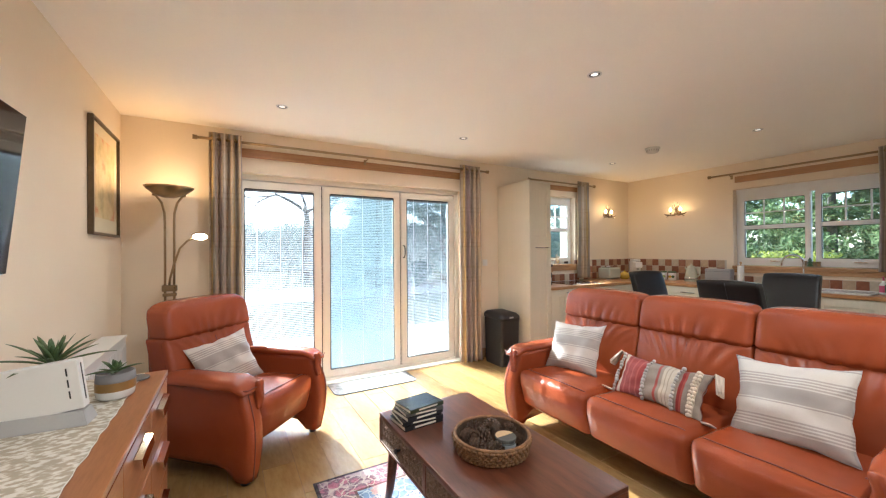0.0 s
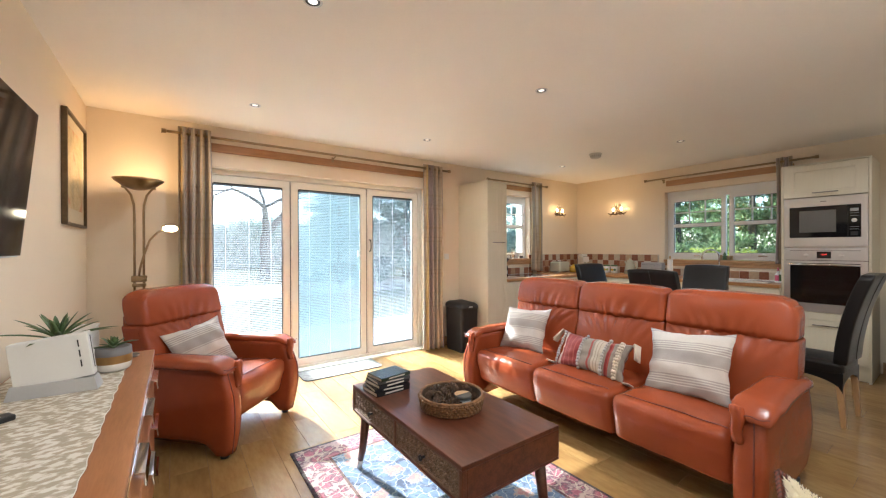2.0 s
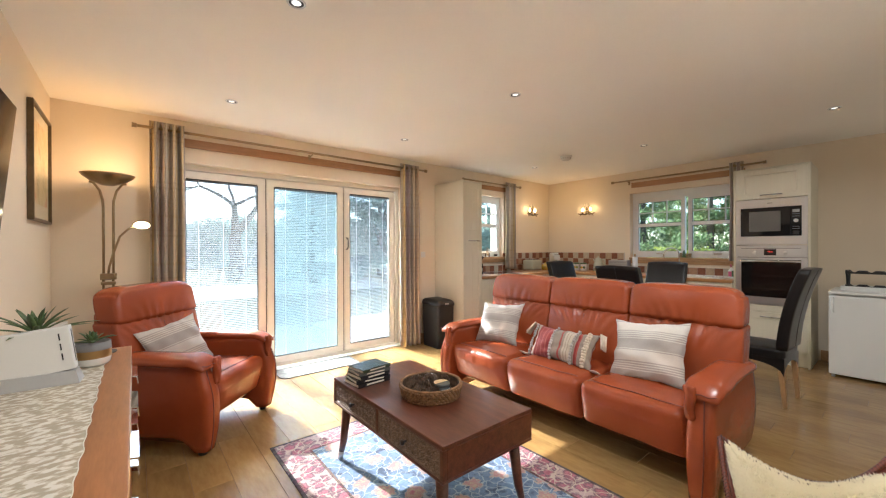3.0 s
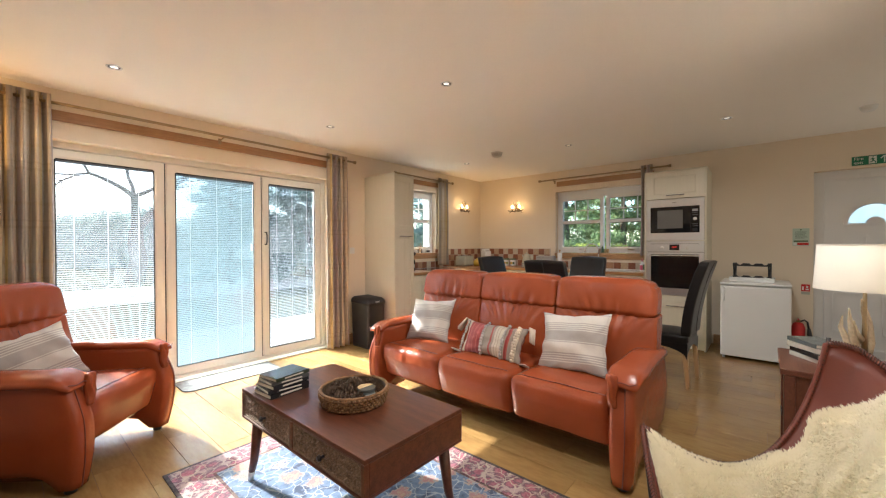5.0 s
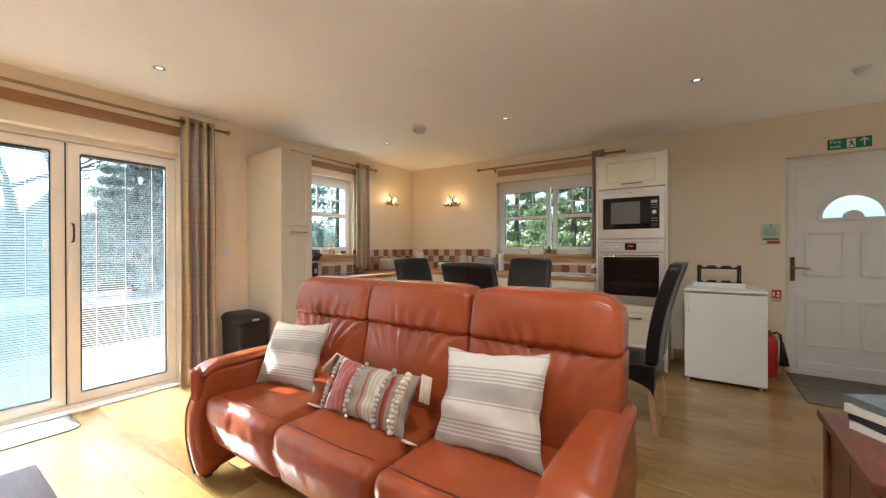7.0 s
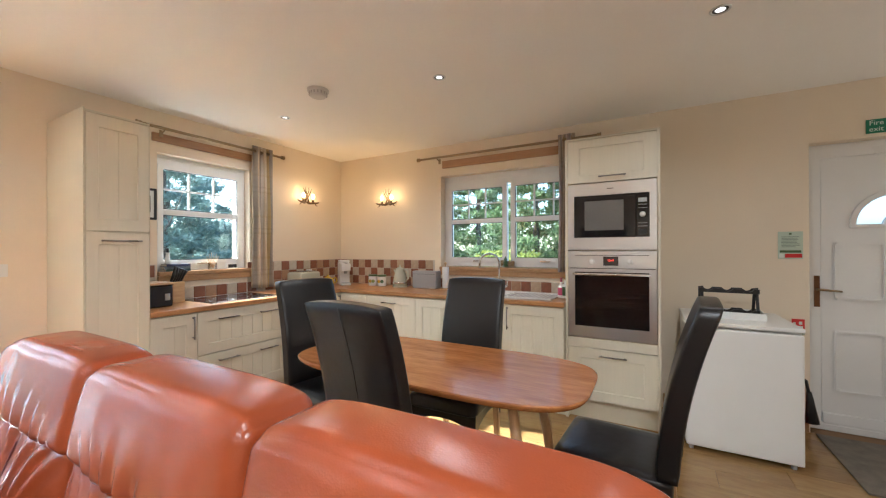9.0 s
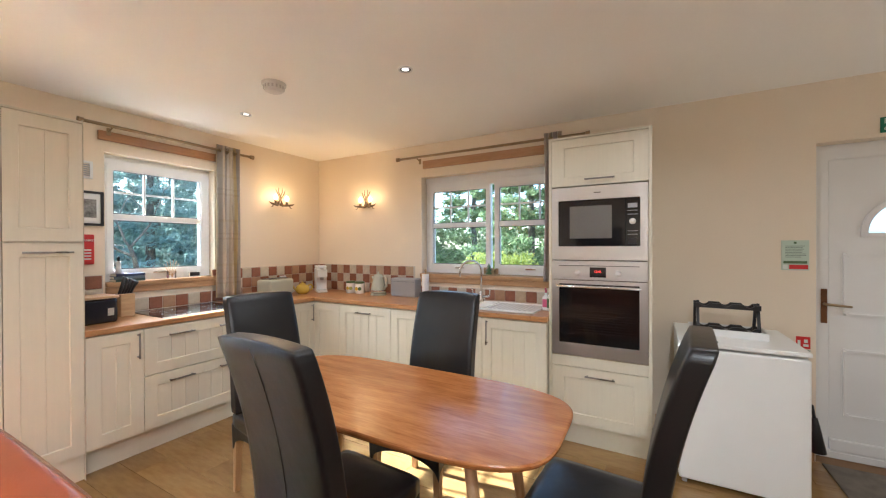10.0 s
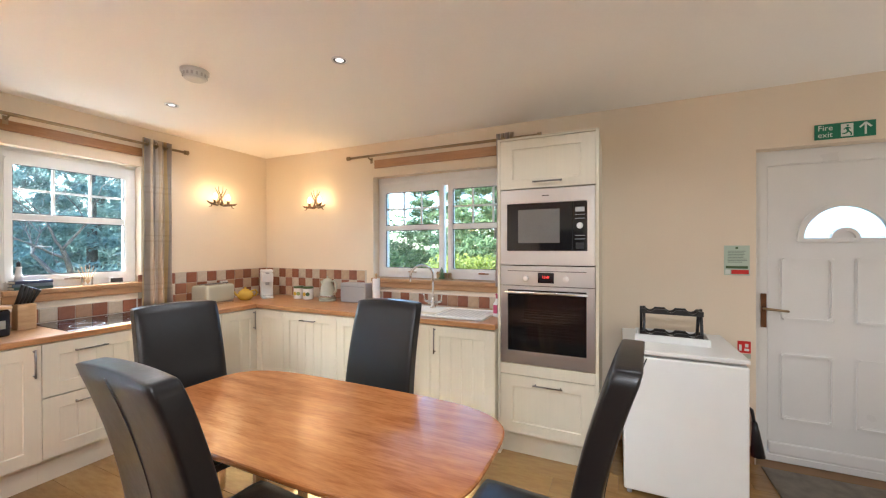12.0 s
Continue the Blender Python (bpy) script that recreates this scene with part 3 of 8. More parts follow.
def fan_plate(bm, x0, x1, r_in, r_out, z, c, n=24, r_hub=0.0):
    vs = []
    for k in range(n + 1):
        a = math.pi * k / n
        ca, sa = math.cos(a), math.sin(a)
        vs.append([bm.verts.new((x, c + r * ca, z + r * sa)) for x in (x0, x1) for r in (r_in, r_out)])
    for p, q in zip(vs, vs[1:]):
        for i, j in ((0, 1), (2, 3), (0, 2), (1, 3)):
            bm.faces.new((p[i], p[j], q[j], q[i]))
    for e in (vs[0], vs[-1]):
        bm.faces.new((e[0], e[1], e[3], e[2]))
    return bm


bm = multi([((XD + 0.012, L0 + 0.003, 0.13), (XD + 0.056, L1 - 0.003, FZ)), ((XD + 0.012, L0 + 0.003, FZ), (XD + 0.056, LC - FR, 1.989)),
            ((XD + 0.012, LC + FR, FZ), (XD + 0.056, L1 - 0.003, 1.989)), ((XD + 0.012, LC - FR, FZ + FR), (XD + 0.056, LC + FR, 1.989))], 0)
seg = 24
for xx in (XD + 0.012, XD + 0.056):
    for side in (-1, 1):
        prev = None
        corner = bm.verts.new((xx, LC + side * FR, FZ + FR))
        for k in range(seg // 2 + 1):
            a = math.pi / 2 * k / (seg // 2)
            v = bm.verts.new((xx, LC + side * FR * math.cos(a), FZ + FR * math.sin(a)))
            if prev:
                bm.faces.new((corner, prev, v))
            prev = v
part("door_leaf", bm, M_UPVC, door)
bm = fan_plate(bmesh.new(), XD - 0.002, XD + 0.03, FR - 0.012, FR + 0.022, FZ, LC)
fan_plate(bm, XD - 0.002, XD + 0.03, 0.045, 0.068, FZ, LC)
box_bm((XD - 0.002, LC - FR - 0.022, FZ - 0.026), (XD + 0.03, LC + FR + 0.022, FZ + 0.002), 0.003, 1, bm)
part("fanlight_moulding", bm, M_UPVC, door)
bm = fan_plate(bmesh.new(), XD + 0.012, XD + 0.03, 0.0005, 0.05, FZ, LC)
part("fanlight_hub", bm, M_UPVC, door)
M_OBSC = glass("obscured_glass", (0.98, 0.99, 1.0), 0.45)
g = part("pane", fan_plate(bmesh.new(), XD + 0.03, XD + 0.036, 0.046, FR - 0.001, FZ, LC), M_OBSC, door)
g.visible_shadow = False
part("door_bottom_rail", box_bm((XD + 0.0, L0 + 0.005, 0.05), (XD + 0.058, L1 - 0.005, 0.129), 0.012, 3), M_UPVC, door)
for py0, py1 in ((L0 + 0.065, LC - 0.045), (LC + 0.045, L1 - 0.065)):
    for z0, z1 in ((0.28, 0.74), (0.95, 1.38)):
        b = frame_bm(py0, py1, z0, z1, -0.004, 0.014, 0.030, bev=0.008)
        for v in b.verts:
            v.co = Vector((XD + 0.003 + v.co.y, v.co.x, v.co.z))
        part("panel_moulding", b, M_UPVC, door)
handle = part("handle_plate", box_bm((XD - 0.008, ED[1] - 0.082, 0.90), (XD, ED[1] - 0.050, 1.13), 0.006, 3), M_BRONZE_DK, door, "bronze handle plate")
part("lever", tube_bm([(XD - 0.006, ED[1] - 0.066, 1.03), (XD - 0.05, ED[1] - 0.066, 1.03), (XD - 0.055, ED[1] - 0.085, 1.03), (XD - 0.053, ED[1] - 0.185, 1.022)], [0.009, 0.009, 0.009, 0.007], 10), M_BRONZE, handle, smooth=True)

# ---- exit door mat, dark ----
box("doormat", (5.02, -1.72, 0.0), (5.77, -0.72, 0.012), plain("grey_brown_coir", (0.17, 0.15, 0.12), 0.95, var=0.3, scale=14, fine=160, bump=0.6), bev=0.004, label="")
tagged(bpy.data.objects["doormat"], "flat grey-brown coir doormat in front of the entrance door", "doormat")


# ---- ceiling fittings ----
def downlight(x, y):
    e = thing("downlight", "small round chrome recessed downlight in the white ceiling", "downlight", (x, y, CEIL), group="ceiling downlights")
    part("bezel", lathe_bm([(0.034, -0.0015), (0.036, -0.004), (0.042, -0.005), (0.045, -0.001), (0.045, 0.0)], 28), M_STEEL, e, smooth=True)
    part("baffle", lathe_bm([(0.022, -0.0012), (0.034, -0.0015)], 24), M_BLACKPL, e, smooth=True)
    part("lamp", lathe_bm([(0, -0.004), (0.012, -0.003), (0.022, -0.0011)], 20), M_SPOT, e, smooth=True)


# The two strong ones at y -0.05 are unseen, added to brighten the sheepskin.
for x, y, w in ((2.02, 1.54, 2), (2.02, 3.09, 2), (0.34, 3.07, 3), (0.34, 1.50, 3), (2.02, -0.05, 14), (0.34, -0.05, 11), (4.33, 3.09, 2.5), (4.33, 1.54, 3), (4.38, 0.0, 2)):
    downlight(x, y)
    lp = new("downlight_beam", bpy.data.lights.new("downlight_beam", "SPOT"))
    lp.data.energy, lp.data.color, lp.data.shadow_soft_size = w, (1.0, 0.95, 0.88), 0.04
    lp.data.spot_size, lp.data.spot_blend = radians(165), 0.5
    lp.location = (x, y, CEIL - 0.05)
# White plastic toned down: shading below the ceiling is put into its colour.
M_DETECT = plain("shaded_white_plastic", (0.60, 0.585, 0.56), 0.4, var=0.02, bump=0)
det = thing("smoke_detector", "round white plastic smoke alarm on the ceiling", "smoke alarm", (4.07, 2.40, CEIL))
part("base_plate", lathe_bm([(0, -0.012), (0.055, -0.012), (0.056, 0.0)], 28), M_DETECT, det, smooth=False)
part("cover", lathe_bm([(0, -0.048), (0.030, -0.047), (0.040, -0.042), (0.046, -0.022), (0.048, -0.0125), (0.05, -0.012)], 28), M_DETECT, det, smooth=False)
bm = bmesh.new()
for k in range(16):
    a = 2 * math.pi * k / 16
    box_bm((0.0455, -0.004, -0.034), (0.0475, 0.004, -0.018), 0, 1, bm)
    bmesh.ops.rotate(bm, verts=bm.verts[:][-8:], cent=(0, 0, 0), matrix=Matrix.Rotation(a, 3, "Z"))
part("vents", bm, plain("shaded_plastic", (0.42, 0.41, 0.39), 0.6), det)
det.scale = (1.35, 1.35, 1.2)
em = thing("emergency_light", "round white emergency light on the ceiling by the entrance door", "emergency light", (4.82, -0.975, CEIL))
part("body", lathe_bm([(0, -0.045), (0.035, -0.045), (0.05, -0.03), (0.06, 0.0)], 28), M_WHITEPL, em, smooth=True)


# ---- kitchen ----
def settle(e, at):
    """Gives a thing built in world places its own base point."""
    at = Vector(at)
    for o in e.children_recursive:
        if o.type == "MESH":
            o.data.transform(Matrix.Translation(-at))
        else:
            o.location -= at
    e.location = at
    return e


def fbox(axis, face, a0, a1, d0, d1, z0, z1):
    """A box on a front: d runs outwards from the face into the room."""
    return along(axis, a0, a1, face - d1, face - d0, z0, z1)


def front(parent, name, axis, face, a0, a1, z0, z1, stile=0.075, rail=0.075, grooves=True, label=""):
    """A framed door or drawer front with a recessed tongue-and-groove panel."""
    g = 0.0018
    a0, a1, z0, z1 = a0 + g, a1 - g, z0 + g, z1 - g
    c0, c1, p, q = a0 + stile, a1 - stile, z0 + rail, z1 - rail
    cols = [a0, c0, c0 + 0.004]
    deps = [0.02, 0.02, 0.013]
    if grooves:
        n = max(2, int((c1 - c0) / 0.085))
        for k in range(1, n):
            m = c0 + (c1 - c0) * k / n
            cols += [m - 0.002, m, m + 0.002]
            deps += [0.013, 0.0105, 0.013]
    cols += [c1 - 0.004, c1, a1]
    deps += [0.013, 0.02, 0.02]
    rows = [z0, p, p + 0.004, q - 0.004, q, z1]
    bm = bmesh.new()

    def V(a, d, z):
        return bm.verts.new((a, face - d, z) if axis == "x" else (face - d, a, z))
    grid = [[V(a, 0.02 if r in (0, 1, 4, 5) else d, z) for a, d in zip(cols, deps)] for r, z in enumerate(rows)]
    for r in range(5):
        for k in range(len(cols) - 1):
            bm.faces.new((grid[r][k], grid[r][k + 1], grid[r + 1][k + 1], grid[r + 1][k]))
    edge = grid[0] + [row[-1] for row in grid[1:]] + grid[-1][-2::-1] + [row[0] for row in grid[-2:0:-1]]
    back = []
    for v in edge:
        c = v.co.copy()
        c[1 if axis == "x" else 0] = face
        back.append(bm.verts.new(c))
    m = len(edge)
    for k in range(m):
        bm.faces.new((edge[k], edge[(k + 1) % m], back[(k + 1) % m], back[k]))
    bm.faces.new(back)
    return part(name, bm, M_CAB, parent, label)


def bar_handle(parent, axis, face, a, z, length, upright=False):
    def P(da, d, dz):
        return (a + da, face - d, z + dz) if axis == "x" else (face - d, a + da, z + dz)
    h = length / 2
    if upright:
        bm = tube_bm([P(0, 0.048, -h), P(0, 0.048, h)], 0.0055, 8)
        for s in (-1, 1):
            tube_bm([P(0, 0.02, s * h * 0.86), P(0, 0.048, s * h * 0.86)], 0.005, 8, bm)
    else:
        bm = tube_bm([P(-h, 0.048, 0), P(h, 0.048, 0)], 0.0055, 8)
        for s in (-1, 1):
            tube_bm([P(s * h * 0.86, 0.02, 0), P(s * h * 0.86, 0.048, 0)], 0.005, 8, bm)
    part("handle", bm, M_HANDLE, parent, "dark steel bar handle", smooth=True)


FN, FE = 3.29, 5.20
WT0, WT1 = 0.872, 0.910


def base_unit(label, axis, face, back, a0, a1, fronts):
    u = thing("base_cabinet", label, "kitchen cabinet", group="fitted kitchen base cabinets")
    lo, hi = fbox(axis, face, a0 + 0.0005, a1 - 0.0005, face - back, 0, 0.15, WT0 - 0.001)
    part("body", box_bm(lo, hi, 0.001), M_CARC, u)
    lo, hi = fbox(axis, face, a0, a1, -0.07, -0.05, 0.0, 0.149)
    part("plinth", box_bm(lo, hi, 0.001), M_CARC, u)
    for f in fronts:
        z0, z1, hs = f
        d = front(u, "drawer" if z1 - z0 < 0.4 else "door", axis, face, a0, a1, z0, z1)
        for h in hs:
            bar_handle(d, axis, face, *h)
    c = (a0 + a1) / 2
    return settle(u, (c, (face + back) / 2, 0) if axis == "x" else ((face + back) / 2, c, 0))


base_unit("narrow cream panelled base cabinet with one upright steel handle", "x", FN, YN, 3.395, 3.70, [(0.165, 0.865, [(3.665, 0.76, 0.17, True)])])
base_unit("wide cream two-drawer base cabinet under the black hob", "x", FN, YN, 3.70, 4.50, [(0.165, 0.535, [(3.93, 0.475, 0.17), (4.29, 0.475, 0.17)]), (0.54, 0.865, [(3.93, 0.80, 0.17), (4.29, 0.80, 0.17)])])
base_unit("narrow cream panelled base cabinet without a handle", "x", FN, YN, 4.50, 4.83, [(0.165, 0.865, [])])
base_unit("cream panelled corner base cabinet with an upright steel handle", "x", FN, YN, 4.83, 5.19, [(0.165, 0.865, [(5.145, 0.76, 0.17, True)])])
base_unit("cream panelled corner base cabinet without a handle", "y", FE, XE, 2.92, 3.28, [(0.165, 0.865, [])])
base_unit("cream integrated dishwasher front with a horizontal steel handle", "y", FE, XE, 2.30, 2.92, [(0.165, 0.865, [(2.61, 0.80, 0.17)])])
base_unit("cream panelled sink base cabinet beside the dishwasher", "y", FE, XE, 1.86, 2.30, [(0.165, 0.865, [])])
base_unit("cream panelled sink base cabinet under the white sink", "y", FE, XE, 1.41, 1.86, [(0.165, 0.865, [])])
base_unit("cream base cabinet with upright steel handle beside the oven tower", "y", FE, XE, 0.905, 1.41, [(0.165, 0.865, [(1.365, 0.755, 0.19, True)])])

# larder
la = thing("larder_cabinet", "tall narrow cream larder cabinet with two panelled doors", "kitchen cabinet")
part("body", box_bm((3.06, FN, 0.0), (3.392, YN, 2.19), 0.003), M_CARC, la)
part("side_panel", box_bm((3.052, FN - 0.021, 0.0), (3.0595, YN, 2.20), 0.001), M_CAB, la)
part("side_panel", box_bm((3.3925, FN - 0.021, 0.0), (3.3945, YN, 2.20), 0.0005), M_CAB, la)
front(la, "door", "x", FN, 3.062, 3.392, 1.455, 2.175, 0.06)
d = front(la, "door", "x", FN, 3.062, 3.392, 0.16, 1.45, 0.06)
bar_handle(d, "x", FN, 3.235, 1.395, 0.21)
part("top_trim", box_bm((3.052, FN - 0.021, 2.178), (3.395, YN, 2.19), 0.001), M_CARC, la)
settle(la, (3.225, 3.58, 0))

# oven tower
T0, T1, FT = 0.24, 0.90, 5.25
tw = thing("oven_tower_cabinet", "tall cream cabinet housing the oven and microwave", "kitchen cabinet")
part("side_panel", box_bm((FT - 0.02, T0, 0.0), (XE, T0 + 0.02, 2.20), 0.001), M_CARC, tw)
part("side_panel", box_bm((FT - 0.02, T1 - 0.02, 0.0), (XE, T1, 2.20), 0.001), M_CARC, tw)
part("body", multi([((FT + 0.03, T0 + 0.02, 0.15), (XE, T1 - 0.02, 0.60)), ((FT + 0.03, T0 + 0.02, 1.86), (XE, T1 - 0.02, 2.19)), ((XE - 0.03, T0 + 0.02, 0.60), (XE, T1 - 0.02, 1.86)),
                    ((FT - 0.02, T0 + 0.02, 2.185), (FT + 0.04, T1 - 0.02, 2.2)), ((FT, T0 + 0.02, 0.16), (FT + 0.03, T1 - 0.02, 0.17))], 0.001), M_CARC, tw)
part("plinth", box_bm((FT + 0.04, T0 + 0.02, 0.0), (FT + 0.06, T1 - 0.02, 0.149), 0.001), M_CARC, tw)
d = front(tw, "door", "y", FT, T0 + 0.02, T1 - 0.02, 1.845, 2.182, 0.085, 0.06, False)
bar_handle(d, "y", FT, 0.555, 1.885, 0.19)
d = front(tw, "drawer", "y", FT, T0 + 0.02, T1 - 0.02, 0.16, 0.565, 0.085, 0.075, False)
bar_handle(d, "y", FT, 0.555, 0.515, 0.19)
part("filler_strip", box_bm((FT - 0.02, T0 + 0.021, 0.568), (FT, T1 - 0.021, 0.642), 0.001), M_CAB, tw)
settle(tw, (5.53, 0.57, 0))

O0, O1 = T0 + 0.023, T1 - 0.023
mw = thing("microwave", "built-in brushed steel microwave with a black glass door", "microwave oven")
part("body", box_bm((FT, O0 + 0.02, 1.335), (FT + 0.4, O1 - 0.02, 1.83), 0.002), M_BLACKPL, mw)
part("fascia", ring_bm(O0, O1, 1.325, 1.838, FT - 0.022, FT, 0.045, 0.045, 0.095, 0.093, "y", 0.0015), M_STEEL, mw)
dr = part("door", box_bm((FT - 0.026, O0 + 0.135, 1.422), (FT - 0.001, O1 - 0.047, 1.743), 0.003), M_BLACKGLASS, mw, "black glass microwave door")
part("window", box_bm((FT - 0.0275, O0 + 0.215, 1.475), (FT - 0.0262, O1 - 0.125, 1.70), 0.0005), plain("microwave_window", (0.16, 0.155, 0.145), 0.12, var=0.1, bump=0), dr)
cp = part("control_panel", box_bm((FT - 0.026, O0 + 0.047, 1.422), (FT - 0.001, O0 + 0.132, 1.743), 0.003), M_BLACKGLASS, mw)
part("display", box_bm((FT - 0.0272, O0 + 0.062, 1.675), (FT - 0.0262, O0 + 0.118, 1.705), 0), M_GREYPL, cp)
for k in range(4):
    bm = box_bm((FT - 0.0272, O0 + 0.06, (1.655, 1.63, 1.52, 1.497)[k]), (FT - 0.0262, O0 + 0.12, (1.658, 1.633, 1.523, 1.50)[k]), 0)
    part("button_mark", bm, M_GREYPL, cp)

bm = lathe_bm([(0, 0.016), (0.016, 0.016), (0.019, 0.012), (0.02, 0.0)], 20)
bmesh.ops.rotate(bm, verts=bm.verts, cent=(0, 0, 0), matrix=Matrix.Rotation(-math.pi / 2, 3, "Y"))
bmesh.ops.translate(bm, verts=bm.verts, vec=(FT - 0.026, O0 + 0.09, 1.585))
part("knob", bm, M_KNOB, cp, smooth=True)
part("release_button", box_bm((FT - 0.029, O0 + 0.065, 1.435), (FT - 0.0262, O0 + 0.115, 1.475), 0.002), M_BLACKPL, cp)
part("badge", box_bm((FT - 0.0228, 0.548, 1.788), (FT - 0.022, 0.592, 1.794), 0), M_BLACKPL, mw)
settle(mw, (FT + 0.2, 0.57, 1.325))

ov = thing("oven", "built-in brushed steel oven with a dark glass door", "oven")
part("body", multi([((FT + 0.005, O0 + 0.01, 0.66), (FT + 0.5, O0 + 0.05, 1.31)), ((FT + 0.005, O1 - 0.05, 0.66), (FT + 0.5, O1 - 0.01, 1.31)), ((FT + 0.47, O0 + 0.05, 0.66), (FT + 0.5, O1 - 0.05, 1.31)),
                    ((FT + 0.005, O0 + 0.05, 0.66), (FT + 0.47, O1 - 0.05, 0.72)), ((FT + 0.005, O0 + 0.05, 1.18), (FT + 0.47, O1 - 0.05, 1.31))], 0.001), M_DARKCAV, ov)
for z in (0.80, 0.88, 0.96):
    bm = bmesh.new()
    for k in range(4):
        tube_bm([(FT + 0.05 + 0.1 * k, O0 + 0.05, z), (FT + 0.05 + 0.1 * k, O1 - 0.05, z)], 0.0025, 6, bm)
    part("rack", bm, M_CHROME, ov, smooth=True)
cp = part("control_panel", box_bm((FT - 0.022, O0, 1.185), (FT, O1, 1.318), 0.002), M_STEEL, ov, "steel control panel")
part("control_panel_line", box_bm((FT - 0.0226, O0 + 0.05, 1.282), (FT - 0.022, O1 - 0.05, 1.286), 0), M_BLACKPL, cp)
part("display", box_bm((FT - 0.0235, 0.515, 1.205), (FT - 0.022, 0.62, 1.275), 0.001), M_BLACKGLASS, cp)
text_ob("clock_digits", "12:41", 0.022, glow("red_digits", (1.0, 0.05, 0.03), 0.35), cp, (FT - 0.0242, 0.567, 1.245), (90, 0, -90))
for y in (0.44, 0.70):
    bm = lathe_bm([(0, 0.02), (0.015, 0.02), (0.018, 0.016), (0.019, 0.0)], 20)
    bmesh.ops.rotate(bm, verts=bm.verts, cent=(0, 0, 0), matrix=Matrix.Rotation(-math.pi / 2, 3, "Y"))
    bmesh.ops.translate(bm, verts=bm.verts, vec=(FT - 0.022, y, 1.235))
    part("knob", bm, M_KNOB, cp, smooth=True)
dr = part("door", ring_bm(O0, O1, 0.648, 1.18, FT - 0.024, FT, 0.05, 0.05, 0.087, 0.025, "y", 0.002), M_STEEL, ov)
gl = plain("smoked_oven_glass", (0.20, 0.18, 0.17), 0.06, var=0.1, bump=0)
glb = gl.node_tree.nodes["Principled BSDF"]
glb.inputs["Transmission Weight"].default_value = 0.95
part("glass", box_bm((FT - 0.022, O0 + 0.05, 0.735), (FT - 0.016, O1 - 0.05, 1.155), 0.0005), gl, dr)
bm = tube_bm([(FT - 0.06, O0 + 0.04, 1.14), (FT - 0.06, O1 - 0.04, 1.14)], 0.009, 10)
for y in (O0 + 0.06, O1 - 0.06):
    tube_bm([(FT - 0.022, y, 1.14), (FT - 0.06, y, 1.14)], 0.007, 8, bm)
part("handle", bm, M_CHROME, dr, smooth=True)
settle(ov, (FT + 0.25, 0.57, 0.648))

# worktop, hob, sink, tap
SK = (1.02, 1.86)
wt = thing("worktop", "L-shaped oiled oak worktop running round the kitchen corner", "worktop")
part("run", box_bm((3.395, FN - 0.03, WT0), (FE - 0.031, YN - 0.001, WT1), 0.006, 2), M_WTOP, wt)
part("run", multi([((FE - 0.03, SK[1], WT0), (XE - 0.001, YN - 0.001, WT1)), ((FE - 0.03, T1 + 0.001, WT0), (XE - 0.001, SK[0], WT1)),
                   ((FE - 0.03, SK[0], WT0), (FE + 0.05, SK[1], WT1)), ((XE - 0.10, SK[0], WT0), (XE - 0.001, SK[1], WT1))], 0.003), M_WTOP_Y, wt)
settle(wt, (5.0, 3.4, WT0))
hob = thing("hob", "black glass ceramic hob set on the oak worktop", "hob")
part("glass_top", box_bm((3.84, FN + 0.035, WT1), (4.46, FN + 0.525, WT1 + 0.006), 0.002), plain("hob_glass", (0.01, 0.01, 0.012), 0.065, var=0.05, bump=0), hob)
for y_ in (FN + 0.028, FN + 0.5255):
    part("steel_edge", box_bm((3.835, y_, WT1), (4.465, y_ + 0.0065, WT1 + 0.007), 0.001), M_STEEL, hob)
for x, y, r in ((3.99, FN + 0.17, 0.09), (4.30, FN + 0.15, 0.075), (3.99, FN + 0.40, 0.075), (4.30, FN + 0.40, 0.10)):
    part("ring_mark", lathe_bm([(r - 0.002, 0.0062), (r, 0.0064), (r + 0.002, 0.0062)], 32, (x, y, WT1)), M_GREYPL, hob, smooth=True)
settle(hob, (4.15, FN + 0.28, WT1))

sk = thing("sink", "white ceramic inset sink with a bowl and ribbed drainer", "sink")
bm = frame_bm(SK[0], SK[1], 0, 0.43, 0, 0.014, 0.03, bev=0.005)
for v in bm.verts:
    v.co = Vector((FE + 0.055 + v.co.z, v.co.x, WT1 + v.co.y))
bx0, bx1, by0, by1 = FE + 0.085, FE + 0.455, 1.45, SK[1] - 0.03
box_bm((bx0, SK[0] + 0.03, WT1 - 0.004), (bx1, by0 - 0.02, WT1 + 0.007), 0.003, 1, bm)
box_bm((bx0, by0 - 0.02, WT1 - 0.16), (bx1, by0, WT1 + 0.012), 0.003, 1, bm)
for k in range(9):
    yy = SK[0] + 0.07 + k * 0.035
    box_bm((bx0 + 0.03, yy, WT1 + 0.006), (bx1 - 0.03, yy + 0.012, WT1 + 0.011), 0.002, 1, bm)
part("rim_and_drainer", bm, M_CERAMIC, sk)
part("bowl", multi([((bx0, by0, WT1 - 0.17), (bx1, by1, WT1 - 0.16)), ((bx0 - 0.01, by0, WT1 - 0.17), (bx0, by1, WT1 + 0.004)), ((bx1, by0, WT1 - 0.17), (bx1 + 0.01, by1, WT1 + 0.004)), ((bx0, by1, WT1 - 0.17), (bx1, by1 + 0.01, WT1 + 0.004))], 0.002), M_CERAMIC, sk)
settle(sk, (FE + 0.27, 1.44, WT1))
tp = thing("tap", "chrome swan-neck mixer tap with two lever handles", "tap")
arc = [(XE - 0.14, 1.62, 0.90 + 0.02), (XE - 0.14, 1.62, 1.20)]
